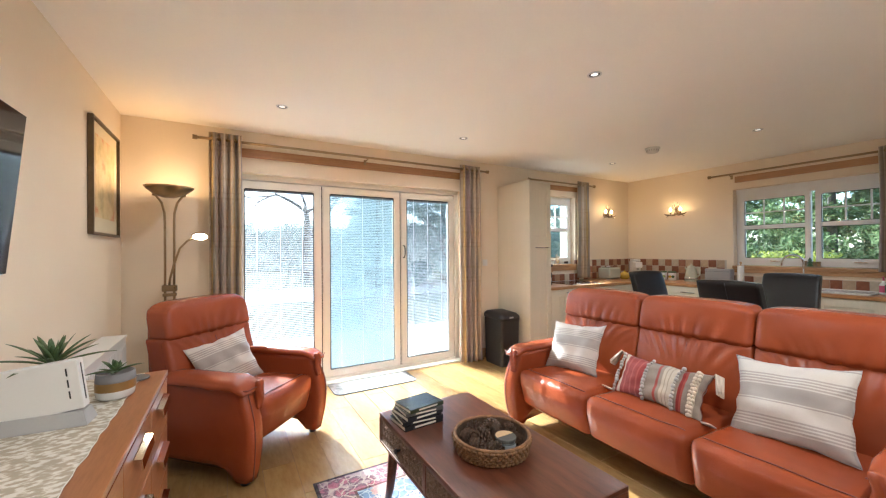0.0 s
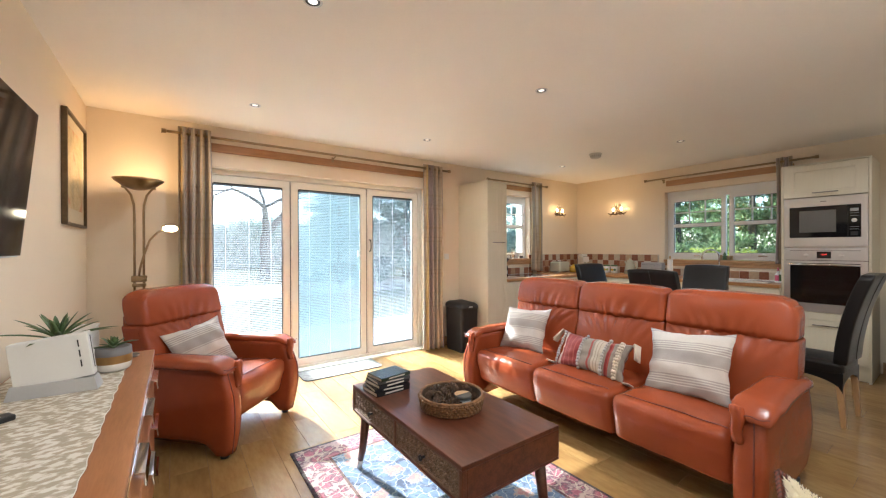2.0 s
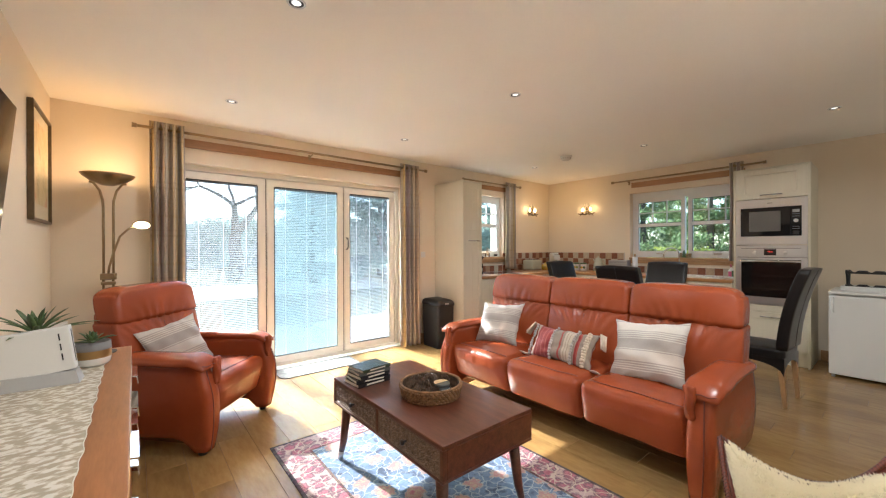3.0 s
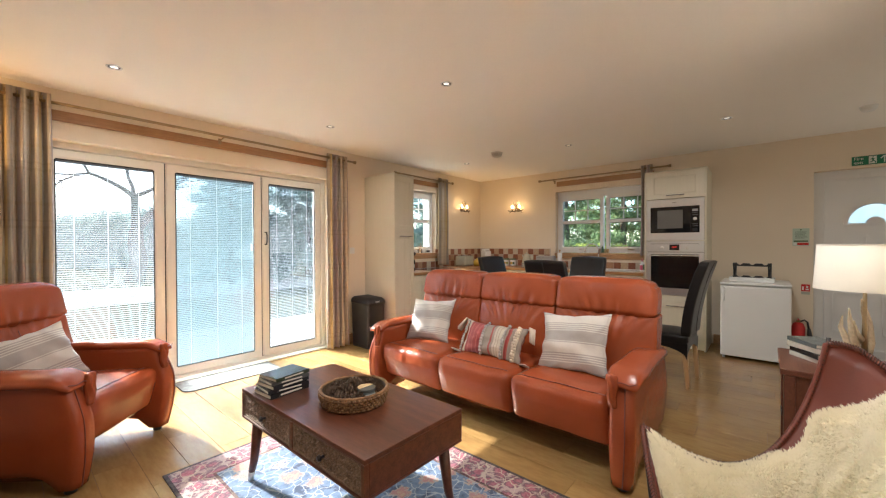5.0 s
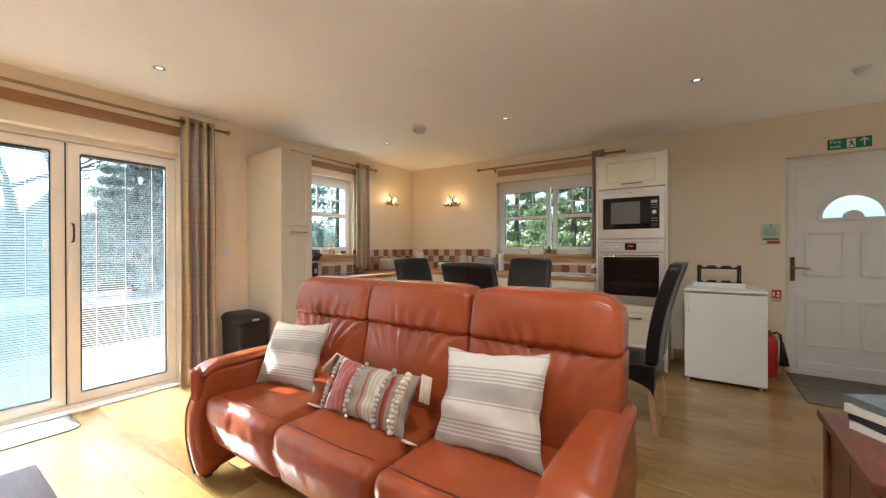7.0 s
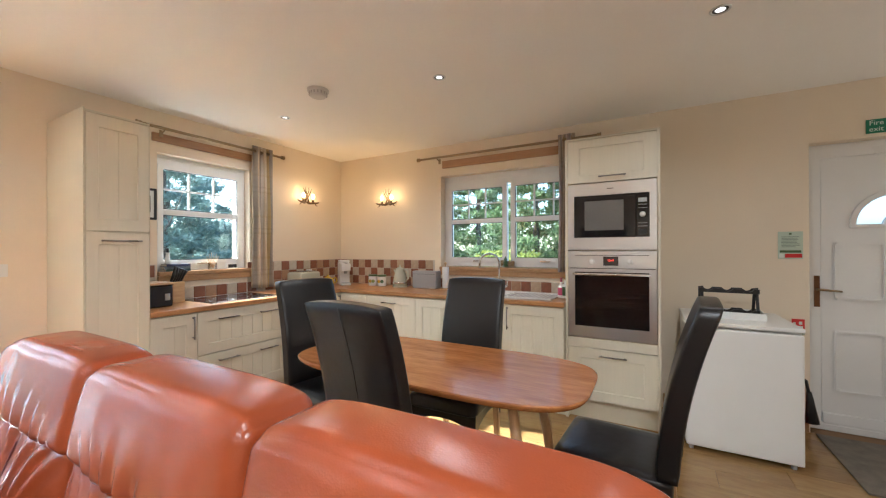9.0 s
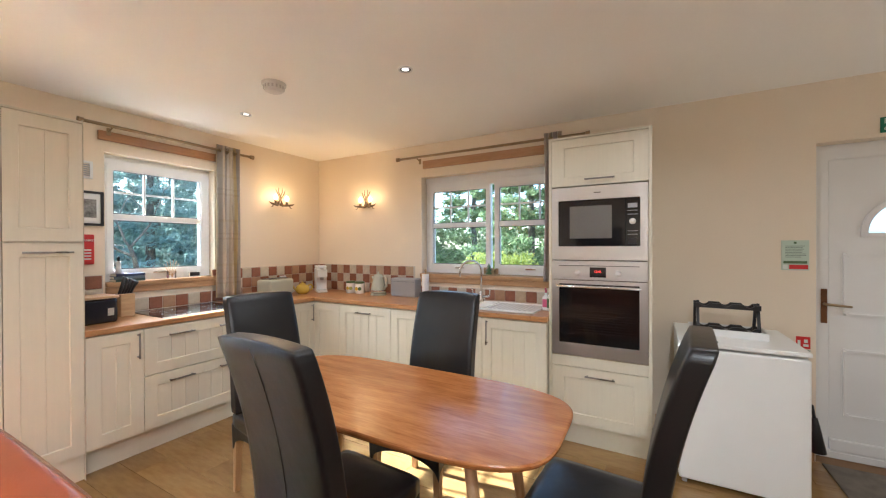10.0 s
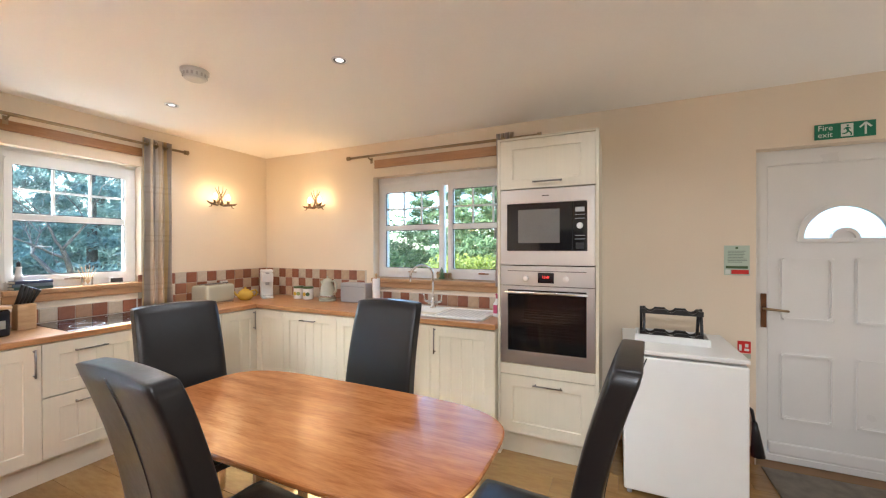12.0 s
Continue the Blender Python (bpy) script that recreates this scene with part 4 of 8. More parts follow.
for k in range(1, 11):
    a = math.pi * k / 10
    arc.append((XE - 0.14 - 0.10 * (1 - math.cos(a)) * 0.5 * 2 * 0.8, 1.62 + 0.07 * (1 - math.cos(a)), 1.20 + 0.09 * math.sin(a)))
arc.append((arc[-1][0], arc[-1][1], 1.15))
part("spout", tube_bm(arc, 0.010, 12), M_CHROME, tp, smooth=True)
part("base", lathe_bm([(0.0, 0.0), (0.03, 0.0), (0.028, 0.012), (0.017, 0.03), (0.016, 0.09), (0.012, 0.1), (0.0, 0.1)], 20, (XE - 0.14, 1.62, WT1 + 0.002)), M_CHROME, tp, smooth=True)
for s in (-1, 1):
    bm = tube_bm([(XE - 0.14, 1.62, WT1 + 0.05), (XE - 0.14, 1.62 + s * 0.065, WT1 + 0.055), (XE - 0.14, 1.62 + s * 0.08, WT1 + 0.065)], [0.012, 0.011, 0.013], 10)
    tube_bm([(XE - 0.14, 1.62 + s * 0.08, WT1 + 0.06), (XE - 0.145, 1.62 + s * 0.085, WT1 + 0.10), (XE - 0.15, 1.62 + s * 0.088, WT1 + 0.118)], [0.012, 0.006, 0.009], 10, bm)
    part("lever", bm, M_CHROME, tp, smooth=True)
settle(tp, (XE - 0.14, 1.62, WT1 + 0.002))

# ---- curtains, rods, pelmets ----
def curtain(name, label, axis, a0, a1, d, z0, z1, waves, amp, flare=0.0, seed=1):
    """A hanging eyelet curtain; a runs along the wall, d is its middle plane."""
    e = thing(name, label, "curtain")
    bm = bmesh.new()
    nx, nz = waves * 12, 26
    rnd = random.Random(seed)
    ph = [rnd.uniform(-0.5, 0.5) for _ in range(waves + 2)]
    c = (a0 + a1) / 2
    grid = []
    for j in range(nz + 1):
        v = j / nz
        row = []
        for i in range(nx + 1):
            u = i / nx
            k = u * waves
            f = noise.noise(Vector((k * 0.7, v * 2.0, seed * 3.1))) * 0.5 * (1 - v)
            s = math.sin(2 * math.pi * (k + f * 0.35))
            w = 1 + flare * (1 - v) ** 1.5
            aa = c + (u - 0.5) * (a1 - a0) * w + 0.006 * math.sin(v * 5 + k)
            dd = d + amp * s * (0.85 + 0.35 * (1 - v)) + 0.004 * math.sin(v * 9 + u * 7)
            z = z0 + (z1 - z0) * v + (0.008 * s if v > 0.98 else 0)
            row.append(bm.verts.new((aa, dd, z) if axis == "x" else (dd, aa, z)))
        grid.append(row)
    for j in range(nz):
        for i in range(nx):
            bm.faces.new((grid[j][i], grid[j][i + 1], grid[j + 1][i + 1], grid[j + 1][i]))
    cl = part("cloth", bm, M_CURTAIN, e, smooth=True)
    sd = cl.modifiers.new("thick", "SOLIDIFY")
    sd.thickness = 0.003
    for k in range(waves * 2):
        aa = a0 + (k + 0.5) / (waves * 2) * (a1 - a0)
        z = z1 - 0.045
        ring = [(aa + 0.004 * math.cos(0), d + 0.024 * math.cos(q), z + 0.024 * math.sin(q)) for q in [2 * math.pi * i / 14 for i in range(15)]]
        if axis != "x":
            ring = [(p[1], p[0], p[2]) for p in ring]
        part("eyelet", tube_bm(ring, 0.0035, 6, caps=False), M_BRONZE, e, smooth=True)
    return settle(e, (c, d, z0) if axis == "x" else (d, c, z0))


def rod(name, axis, a0, a1, d, z, wall, brackets):
    e = thing(name, "antique brass curtain rod with barrel end caps", "curtain rod")

    def P(a, dd, zz):
        return (a, dd, zz) if axis == "x" else (dd, a, zz)
    part("pole", tube_bm([P(a0, d, z), P(a1, d, z)], 0.012, 12), M_BRONZE, e, smooth=True)
    for a, s in ((a0, -1), (a1, 1)):
        part("finial", tube_bm([P(a + s * 0.001, d, z), P(a + s * 0.003, d, z), P(a + s * 0.004, d, z), P(a + s * 0.03, d, z), P(a + s * 0.031, d, z), P(a + s * 0.036, d, z)], [0.012, 0.017, 0.019, 0.019, 0.021, 0.021], 14), M_BRONZE, e, smooth=True)
    for a in brackets:
        bm = tube_bm([P(a, wall, z - 0.03), P(a, wall - 0.03, z - 0.025), P(a, d, z - 0.014)], 0.006, 8)
        box_bm(*along(axis, a - 0.014, a + 0.014, wall - 0.006, wall - 0.0005, z - 0.06, z - 0.005), 0.002, 1, bm)
        part("bracket", bm, M_BRONZE, e, smooth=False)
    return settle(e, P((a0 + a1) / 2, d, z))


box("pelmet_board", (0.0, YN - 0.022, 2.245), (2.52, YN, 2.325), M_PELMET, kind="structure")
rod("curtain_rod", "x", -0.25, 2.78, YN - 0.12, 2.35, YN - 0.022, (1.25,))
curtain("curtain", "long beige and grey plaid eyelet curtain beside the patio doors", "x", -0.165, 0.075, YN - 0.12, 0.02, 2.41, 4, 0.036, 0.15, 3)
curtain("curtain", "long beige and grey plaid eyelet curtain beside the black bin", "x", 2.405, 2.675, YN - 0.12, 0.02, 2.40, 4, 0.036, 0.12, 8)
box("pelmet_board", (3.66, YN - 0.022, 2.235), (4.70, YN, 2.305), M_PELMET, kind="structure")
rod("curtain_rod", "x", 3.56, 4.83, YN - 0.08, 2.335, YN - 0.022, (3.72, 4.60))
curtain("curtain", "short plaid eyelet curtain at the hob window with sunlit folds", "x", 4.50, 4.715, YN - 0.085, 0.95, 2.385, 3, 0.03, 0.12, 5)
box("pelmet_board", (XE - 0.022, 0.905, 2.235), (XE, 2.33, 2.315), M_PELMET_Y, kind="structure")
rod("curtain_rod", "y", 0.72, 2.58, XE - 0.08, 2.345, XE - 0.022, (2.36,))
curtain("curtain", "short grey plaid eyelet curtain squeezed beside the oven tower", "y", 0.91, 1.05, XE - 0.085, 1.12, 2.395, 2, 0.03, 0.05, 9)


# ---- antler wall lights ----
def antler_light(at, axis):
    e = thing("wall_light", "bronze antler wall light with two lit candle bulbs", "wall light", group="antler wall lights")

    def P(a, d, z):
        a, z = a * 1.12, z * (1.3 if z > 0 else 1.1)
        return (at[0] + a, at[1] - d, at[2] + z) if axis == "x" else (at[0] - d, at[1] - a, at[2] + z)
    bm = lathe_bm([(0, 0.012), (0.03, 0.012), (0.035, 0.0)], 20)
    if axis == "x":
        bmesh.ops.rotate(bm, verts=bm.verts, cent=(0, 0, 0), matrix=Matrix.Rotation(math.pi / 2, 3, "X"))
    else:
        bmesh.ops.rotate(bm, verts=bm.verts, cent=(0, 0, 0), matrix=Matrix.Rotation(-math.pi / 2, 3, "Y"))
    bmesh.ops.translate(bm, verts=bm.verts, vec=P(0, 0, 0.0))
    part("wall_plate", bm, M_ANTLER_DK, e)
    for s in (-1, 1):
        bm = tube_bm([P(-s * 0.03, 0.02, -0.03), P(s * 0.03, 0.05, -0.055), P(s * 0.08, 0.07, -0.05), P(s * 0.12, 0.085, -0.045), P(s * 0.145, 0.085, -0.03)], [0.010, 0.014, 0.013, 0.010, 0.002], 8)
        tube_bm([P(s * 0.03, 0.05, -0.055), P(s * 0.005, 0.06, 0.0), P(s * 0.035, 0.065, 0.05), P(s * 0.055, 0.06, 0.085)], [0.011, 0.009, 0.006, 0.002], 8, bm)
        tube_bm([P(s * 0.01, 0.06, 0.01), P(-s * 0.02, 0.06, 0.06), P(-s * 0.02, 0.06, 0.10)], [0.008, 0.005, 0.002], 8, bm)
        tube_bm([P(s * 0.09, 0.075, -0.05), P(s * 0.10, 0.08, -0.075), P(s * 0.12, 0.08, -0.08)], [0.007, 0.005, 0.002], 8, bm)
        part("antler", bm, M_ANTLER_DK, e, smooth=True)
        b = P(s * 0.062, 0.075, -0.045)
        part("candle_tube", lathe_bm([(0, 0), (0.014, 0.0), (0.014, 0.04), (0.0, 0.04)], 14, b), M_ANTLER_DK, e, smooth=True)
        part("bulb", lathe_bm([(0.0, 0.0), (0.010, 0.002), (0.017, 0.02), (0.016, 0.034), (0.008, 0.052), (0.0, 0.06)], 14, (b[0], b[1], b[2] + 0.04)), M_BULB, e, smooth=True)
        lp = new("bulb_light", bpy.data.lights.new("bulb_light", "POINT"))
        lp.data.energy = 0.22
        lp.data.color = (1.0, 0.62, 0.28)
        lp.data.shadow_soft_size = 0.02
        q = P(s * 0.062, 0.10, 0.02)
        lp.location = q
    return settle(e, at)


antler_light((5.20, YN, 1.945), "x")
antler_light((XE, 3.06, 1.935), "y")

# ---- small kitchen things ----
def on(label, name, cat, x, y, z, turn=0.0):
    return thing(name, label, cat, (x, y, z), turn)


M_SAGE = plain("pale_sage_enamel", (0.50, 0.50, 0.40), 0.25, var=0.03, bump=0.02)
M_YELLOW = plain("mustard_glaze", (0.62, 0.42, 0.06), 0.15, var=0.05, bump=0)
M_RED = plain("signal_red", (0.55, 0.02, 0.02), 0.4)
M_SILVERP = plain("silver_grey_plastic", (0.38, 0.38, 0.39), 0.35, 0.3)
M_DKGREEN = plain("dark_green_print", (0.07, 0.13, 0.05), 0.3)
M_OLIVE = plain("olive_print", (0.30, 0.36, 0.10), 0.3)
M_WOODP = wood("pale_wood", (0.45, 0.27, 0.13), (0.62, 0.42, 0.22), 0.5, grain=(2, 14, 14))
M_PINK = plain("pink_label", (0.6, 0.1, 0.2), 0.4)

Z = WT1
# toaster
t = on("pale sage four-slice toaster with chrome slots", "toaster", "toaster", 5.02, 3.66, Z, 8)
bm = box_bm((-0.16, -0.10, 0.02), (0.16, 0.10, 0.185), 0.035, 5)
part("body", bm, M_SAGE, t, smooth=True)
part("top_plate", box_bm((-0.125, -0.075, 0.1845), (0.125, 0.075, 0.19), 0.002), M_CHROME, t)
part("slot", multi([((-0.11, -0.055, 0.1895), (0.11, -0.02, 0.1915)), ((-0.11, 0.02, 0.1895), (0.11, 0.055, 0.1915))], 0), M_BLACKPL, t)
part("base", box_bm((-0.15, -0.09, 0.0), (0.15, 0.09, 0.019), 0.004), M_CHROME, t)
part("lever", box_bm((0.16, -0.02, 0.13), (0.185, 0.02, 0.145), 0.004), M_CHROME, t)
# teapot
t = on("mustard yellow teapot with a curved handle", "teapot", "teapot", 5.33, 3.62, Z, -15)
part("pot", lathe_bm([(0, 0), (0.045, 0), (0.07, 0.025), (0.075, 0.055), (0.06, 0.088), (0.035, 0.1), (0, 0.1)], 28), M_YELLOW, t, smooth=True)
part("lid", lathe_bm([(0.038, 0.1), (0.03, 0.11), (0.008, 0.116), (0.012, 0.126), (0.006, 0.134), (0, 0.134)], 24), M_YELLOW, t, smooth=True)
part("spout", tube_bm([(-0.055, 0, 0.04), (-0.09, 0, 0.06), (-0.11, 0, 0.095)], [0.018, 0.011, 0.008], 12), M_YELLOW, t, smooth=True)
part("handle", tube_bm([(0.06, 0, 0.085), (0.1, 0, 0.095), (0.12, 0, 0.065), (0.1, 0, 0.035), (0.066, 0, 0.03)], 0.008, 10), M_YELLOW, t, smooth=True)
# pod coffee machine
t = on("white pod coffee machine with a clear water tank", "coffee_machine", "coffee machine", 5.55, 3.57, Z, -35)
part("body", multi([((-0.06, -0.02, 0.0), (0.06, 0.12, 0.27)), ((-0.055, -0.10, 0.17), (0.055, -0.02, 0.26)), ((-0.055, -0.11, 0.0), (0.055, -0.02, 0.025))], 0.012, 3), M_WHITEPL, t)
part("drip_grille", box_bm((-0.045, -0.105, 0.0255), (0.045, -0.03, 0.031), 0.001), M_GREYPL, t)
part("spout", lathe_bm([(0, 0.0), (0.018, 0.0), (0.022, 0.03), (0, 0.03)], 16, (0, -0.065, 0.14)), M_GREYPL, t, smooth=True)
part("lid", box_bm((-0.06, -0.02, 0.27), (0.06, 0.1, 0.30), 0.012, 3), M_WHITEPL, t)
part("water_tank", box_bm((-0.05, 0.121, 0.03), (0.05, 0.17, 0.25), 0.01), M_CLEAR, t)
part("lever", box_bm((-0.015, -0.12, 0.262), (0.015, -0.01, 0.272), 0.003), M_SILVERP, t)
# canisters
for k, (y, c) in enumerate(((3.20, M_OLIVE), (3.07, M_DKGREEN))):
    t = thing("storage_jar", ("white storage jar with a yellow-green bird print" if k == 0 else "white storage jar with a dark green leaf print"), "storage jar", (XE - 0.16, y, Z), 0, "printed storage jars")
    part("jar", lathe_bm([(0, 0), (0.05, 0), (0.053, 0.004), (0.053, 0.105), (0.05, 0.11), (0, 0.11)], 28), M_CERAMIC, t, smooth=True)
    part("lid", lathe_bm([(0.05, 0.1102), (0.054, 0.112), (0.054, 0.128), (0.048, 0.132), (0, 0.132)], 28), M_DKGREEN, t, smooth=True)
    for a in (140, 180, 220):
        ca, sa = math.cos(radians(a)), math.sin(radians(a))
        bm = lathe_bm([(0, 0.0015), (0.018, 0.0012), (0.02, 0)], 18)
        bmesh.ops.rotate(bm, verts=bm.verts, cent=(0, 0, 0), matrix=Matrix.Rotation(math.pi / 2, 3, "Y"))
        bmesh.ops.rotate(bm, verts=bm.verts, cent=(0, 0, 0), matrix=Matrix.Rotation(radians(a), 3, "Z"))
        bmesh.ops.translate(bm, verts=bm.verts, vec=(0.0525 * ca, 0.0525 * sa, 0.055))
        part("printed_spot", bm, c if a != 180 else M_YELLOW, t)
# kettle
t = on("pale sage electric kettle with a domed lid on its base", "kettle", "kettle", XE - 0.17, 2.80, Z, 90)
part("base", lathe_bm([(0, 0), (0.085, 0), (0.085, 0.015), (0.07, 0.02), (0, 0.02)], 28), M_SAGE, t, smooth=True)
part("jug", lathe_bm([(0, 0.0205), (0.08, 0.0205), (0.082, 0.05), (0.068, 0.13), (0.05, 0.19), (0.05, 0.2), (0, 0.2)], 32), M_SAGE, t, smooth=True)
part("band", lathe_bm([(0.0825, 0.042), (0.0835, 0.05), (0.0815, 0.058)], 32), M_CHROME, t, smooth=True)
part("lid", lathe_bm([(0.05, 0.2002), (0.045, 0.213), (0.02, 0.226), (0.007, 0.23), (0.011, 0.24), (0.006, 0.25), (0, 0.25)], 28), M_SAGE, t, smooth=True)
part("handle", tube_bm([(-0.045, 0, 0.195), (-0.09, 0, 0.2), (-0.112, 0, 0.17), (-0.108, 0, 0.1), (-0.078, 0, 0.07)], [0.011, 0.012, 0.012, 0.012, 0.01], 10), M_SAGE, t, smooth=True)
part("spout", tube_bm([(0.045, 0, 0.16), (0.07, 0, 0.18), (0.082, 0, 0.196)], [0.02, 0.014, 0.009], 10), M_SAGE, t, smooth=True)
# bread bin
t = on("plain silver-grey upright bread bin", "bread_bin", "bread bin", XE - 0.13, 2.47, Z, 0)
part("body", box_bm((-0.06, -0.15, 0.0), (0.06, 0.15, 0.19), 0.012, 3), M_SILVERP, t)
part("seam", box_bm((-0.0612, -0.14, 0.155), (-0.06, 0.14, 0.157), 0), M_BLACKPL, t)
# paper roll
t = on("white kitchen roll on an upright wooden holder", "kitchen_roll", "kitchen roll", XE - 0.15, 2.22, Z, 0)
part("base", lathe_bm([(0, 0), (0.06, 0), (0.06, 0.012), (0, 0.014)], 24), M_WOODP, t, smooth=True)
part("roll", lathe_bm([(0.018, 0.015), (0.034, 0.015), (0.036, 0.02), (0.036, 0.235), (0.034, 0.24), (0.018, 0.24)], 24), plain("tissue", (0.8, 0.8, 0.8), 0.95, fine=200, bump=0.3), t, smooth=True)
part("knob", lathe_bm([(0.008, 0.24), (0.008, 0.26), (0.014, 0.27), (0.012, 0.285), (0, 0.292)], 16), M_WOODP, t, smooth=True)
# soap bottles on a dish
t = on("white oval soap dish beside the sink", "soap_dish", "dish", XE - 0.30, 0.965, Z, 0)
part("dish", lathe_bm([(0, 0.004), (0.05, 0.004), (0.06, 0.015), (0.062, 0.015), (0.052, 0), (0, 0)], 24), M_CERAMIC, t, smooth=True)
for nm, dx, dy, m1, m2, h, lb in (("soap_bottle", 0.022, 0.028, M_WHITEPL, M_PINK, 0.13, "white pump soap bottle with a pink top"), ("soap_bottle", -0.02, -0.018, M_WHITEPL, M_DKGREEN, 0.15, "white pump soap bottle with a green label")):
    t = thing(nm, lb, "soap bottle", (XE - 0.30 + dx, 0.965 + dy, Z + 0.005), 0, "soap bottles")
    part("bottle", lathe_bm([(0, 0), (0.026, 0), (0.028, 0.005), (0.028, h * 0.7), (0.012, h * 0.85), (0.010, h), (0, h)], 20), m1, t, smooth=True)
    part("label", lathe_bm([(0.0284, h * 0.12), (0.0286, h * 0.14), (0.0286, h * 0.6), (0.0284, h * 0.62)], 20), m2, t, smooth=True)
    part("pump", tube_bm([(0, 0, h), (0, 0, h + 0.03), (-0.01, 0, h + 0.036), (-0.035, 0, h + 0.032)], [0.009, 0.006, 0.006, 0.004], 8), M_PINK if m2 is M_PINK else M_YELLOW, t, smooth=True)
# black bread crock with wooden lid
t = on("square black metal bread bin with a wooden lid", "bread_box", "bread bin", 3.53, 3.56, Z, 4)
part("bin", box_bm((-0.10, -0.09, 0.0), (0.10, 0.09, 0.165), 0.02, 3), plain("black_enamel", (0.015, 0.015, 0.02), 0.15, bump=0), t)
part("lid", box_bm((-0.105, -0.095, 0.166), (0.105, 0.095, 0.185), 0.006), M_WOODP, t)
part("latch", box_bm((0.04, -0.0935, 0.05), (0.075, -0.0905, 0.10), 0.001), M_STEEL, t)
# chopping boards against the larder
for k, (x, r) in enumerate(((3.412, 0.16), (3.438, 0.135))):
    t = thing("chopping_board", "round wooden chopping board leaning against the larder side", "chopping board", (x, 3.66, Z + 0.0), 0, "chopping boards")
    bm = lathe_bm([(0, 0), (r - 0.004, 0), (r, 0.004), (r, 0.014), (r - 0.004, 0.018), (0, 0.018)], 32)
    bmesh.ops.rotate(bm, verts=bm.verts, cent=(0, 0, 0), matrix=Matrix.Rotation(radians(86), 3, "Y"))
    bmesh.ops.translate(bm, verts=bm.verts, vec=(0, 0, r + 0.001))
    part("board", bm, wood("dark_board" if k == 0 else "grey_board", (0.10, 0.08, 0.06) if k == 0 else (0.22, 0.15, 0.10), (0.18, 0.15, 0.12) if k == 0 else (0.34, 0.25, 0.18), 0.5), t, smooth=False)
# knife block
t = on("pale wooden knife block full of black-handled knives", "knife_block", "knife block", 3.76, 3.70, Z, 0)
part("block", box_bm((-0.045, -0.045, 0.0), (0.045, 0.05, 0.168), 0.006), M_WOODP, t)
for k in range(5):
    x = -0.035 + 0.0175 * k
    part("knife_handle", tube_bm([(x, 0.01, 0.165), (x + 0.010, -0.01, 0.215), (x + 0.024, -0.02 - 0.006 * k, 0.295 - 0.010 * k)], [0.010, 0.013, 0.011], 8), M_BLACKPL, t, smooth=True)
# sill things at the hob window
SZ = HW[2] + 0.035
for k in range(3):
    t = thing("book", ("dark navy book lying on the window sill", "grey-blue book in the sill stack", "dark green book at the bottom of the sill stack")[2 - k], "book", (3.86, YN + 0.055, SZ + 0.021 * k), (3, -4, 6)[k], "books on the window sill")
    c = ((0.03, 0.07, 0.06), (0.12, 0.16, 0.2), (0.03, 0.04, 0.09))[k]
    part("cover", multi([((-0.10, -0.05, 0), (0.10, 0.05, 0.002)), ((-0.10, -0.05, 0.018), (0.10, 0.05, 0.02)), ((-0.10, -0.052, 0.0), (0.10, -0.05, 0.02))], 0), plain("book_cover_%d" % k, c, 0.5), t)
    part("page_block", box_bm((-0.098, -0.0498, 0.0021), (0.098, 0.048, 0.0179), 0), plain("paper", (0.7, 0.66, 0.58), 0.9, bump=0), t)
t = on("small white lighthouse ornament with a black lantern", "lighthouse_ornament", "ornament", 3.80, YN + 0.05, SZ + 0.063)
part("tower", lathe_bm([(0, 0), (0.022, 0), (0.017, 0.05), (0.013, 0.09), (0.018, 0.093), (0.018, 0.098), (0, 0.098)], 18), M_CERAMIC, t, smooth=True)
part("lantern", lathe_bm([(0.010, 0.098), (0.010, 0.118), (0.013, 0.12), (0.003, 0.137), (0, 0.14)], 16), M_BLACKPL, t, smooth=True)
t = on("glass reed diffuser with pale reeds on the sill", "reed_diffuser", "reed diffuser", 4.17, YN + 0.04, SZ)
part("bottle", box_bm((-0.028, -0.028, 0), (0.028, 0.028, 0.065), 0.006, 3), M_CLEAR, t)
for k in range(6):
    a = -50 + 20 * k
    part("reed", tube_bm([(0, 0, 0.01), (math.sin(radians(a)) * 0.09, 0.01 * (k - 3), 0.06 + math.cos(radians(a)) * 0.10)], 0.0022, 6), M_WOODP, t)
t = on("small white-framed block sign on the sill", "sill_sign", "sign", 4.36, YN + 0.045, SZ)
part("frame", box_bm((-0.05, -0.008, 0), (0.05, 0.008, 0.05), 0.002), M_WHITEPL, t)
part("face", box_bm((-0.042, -0.0095, 0.008), (0.042, -0.0081, 0.042), 0), M_BLACKPL, t)
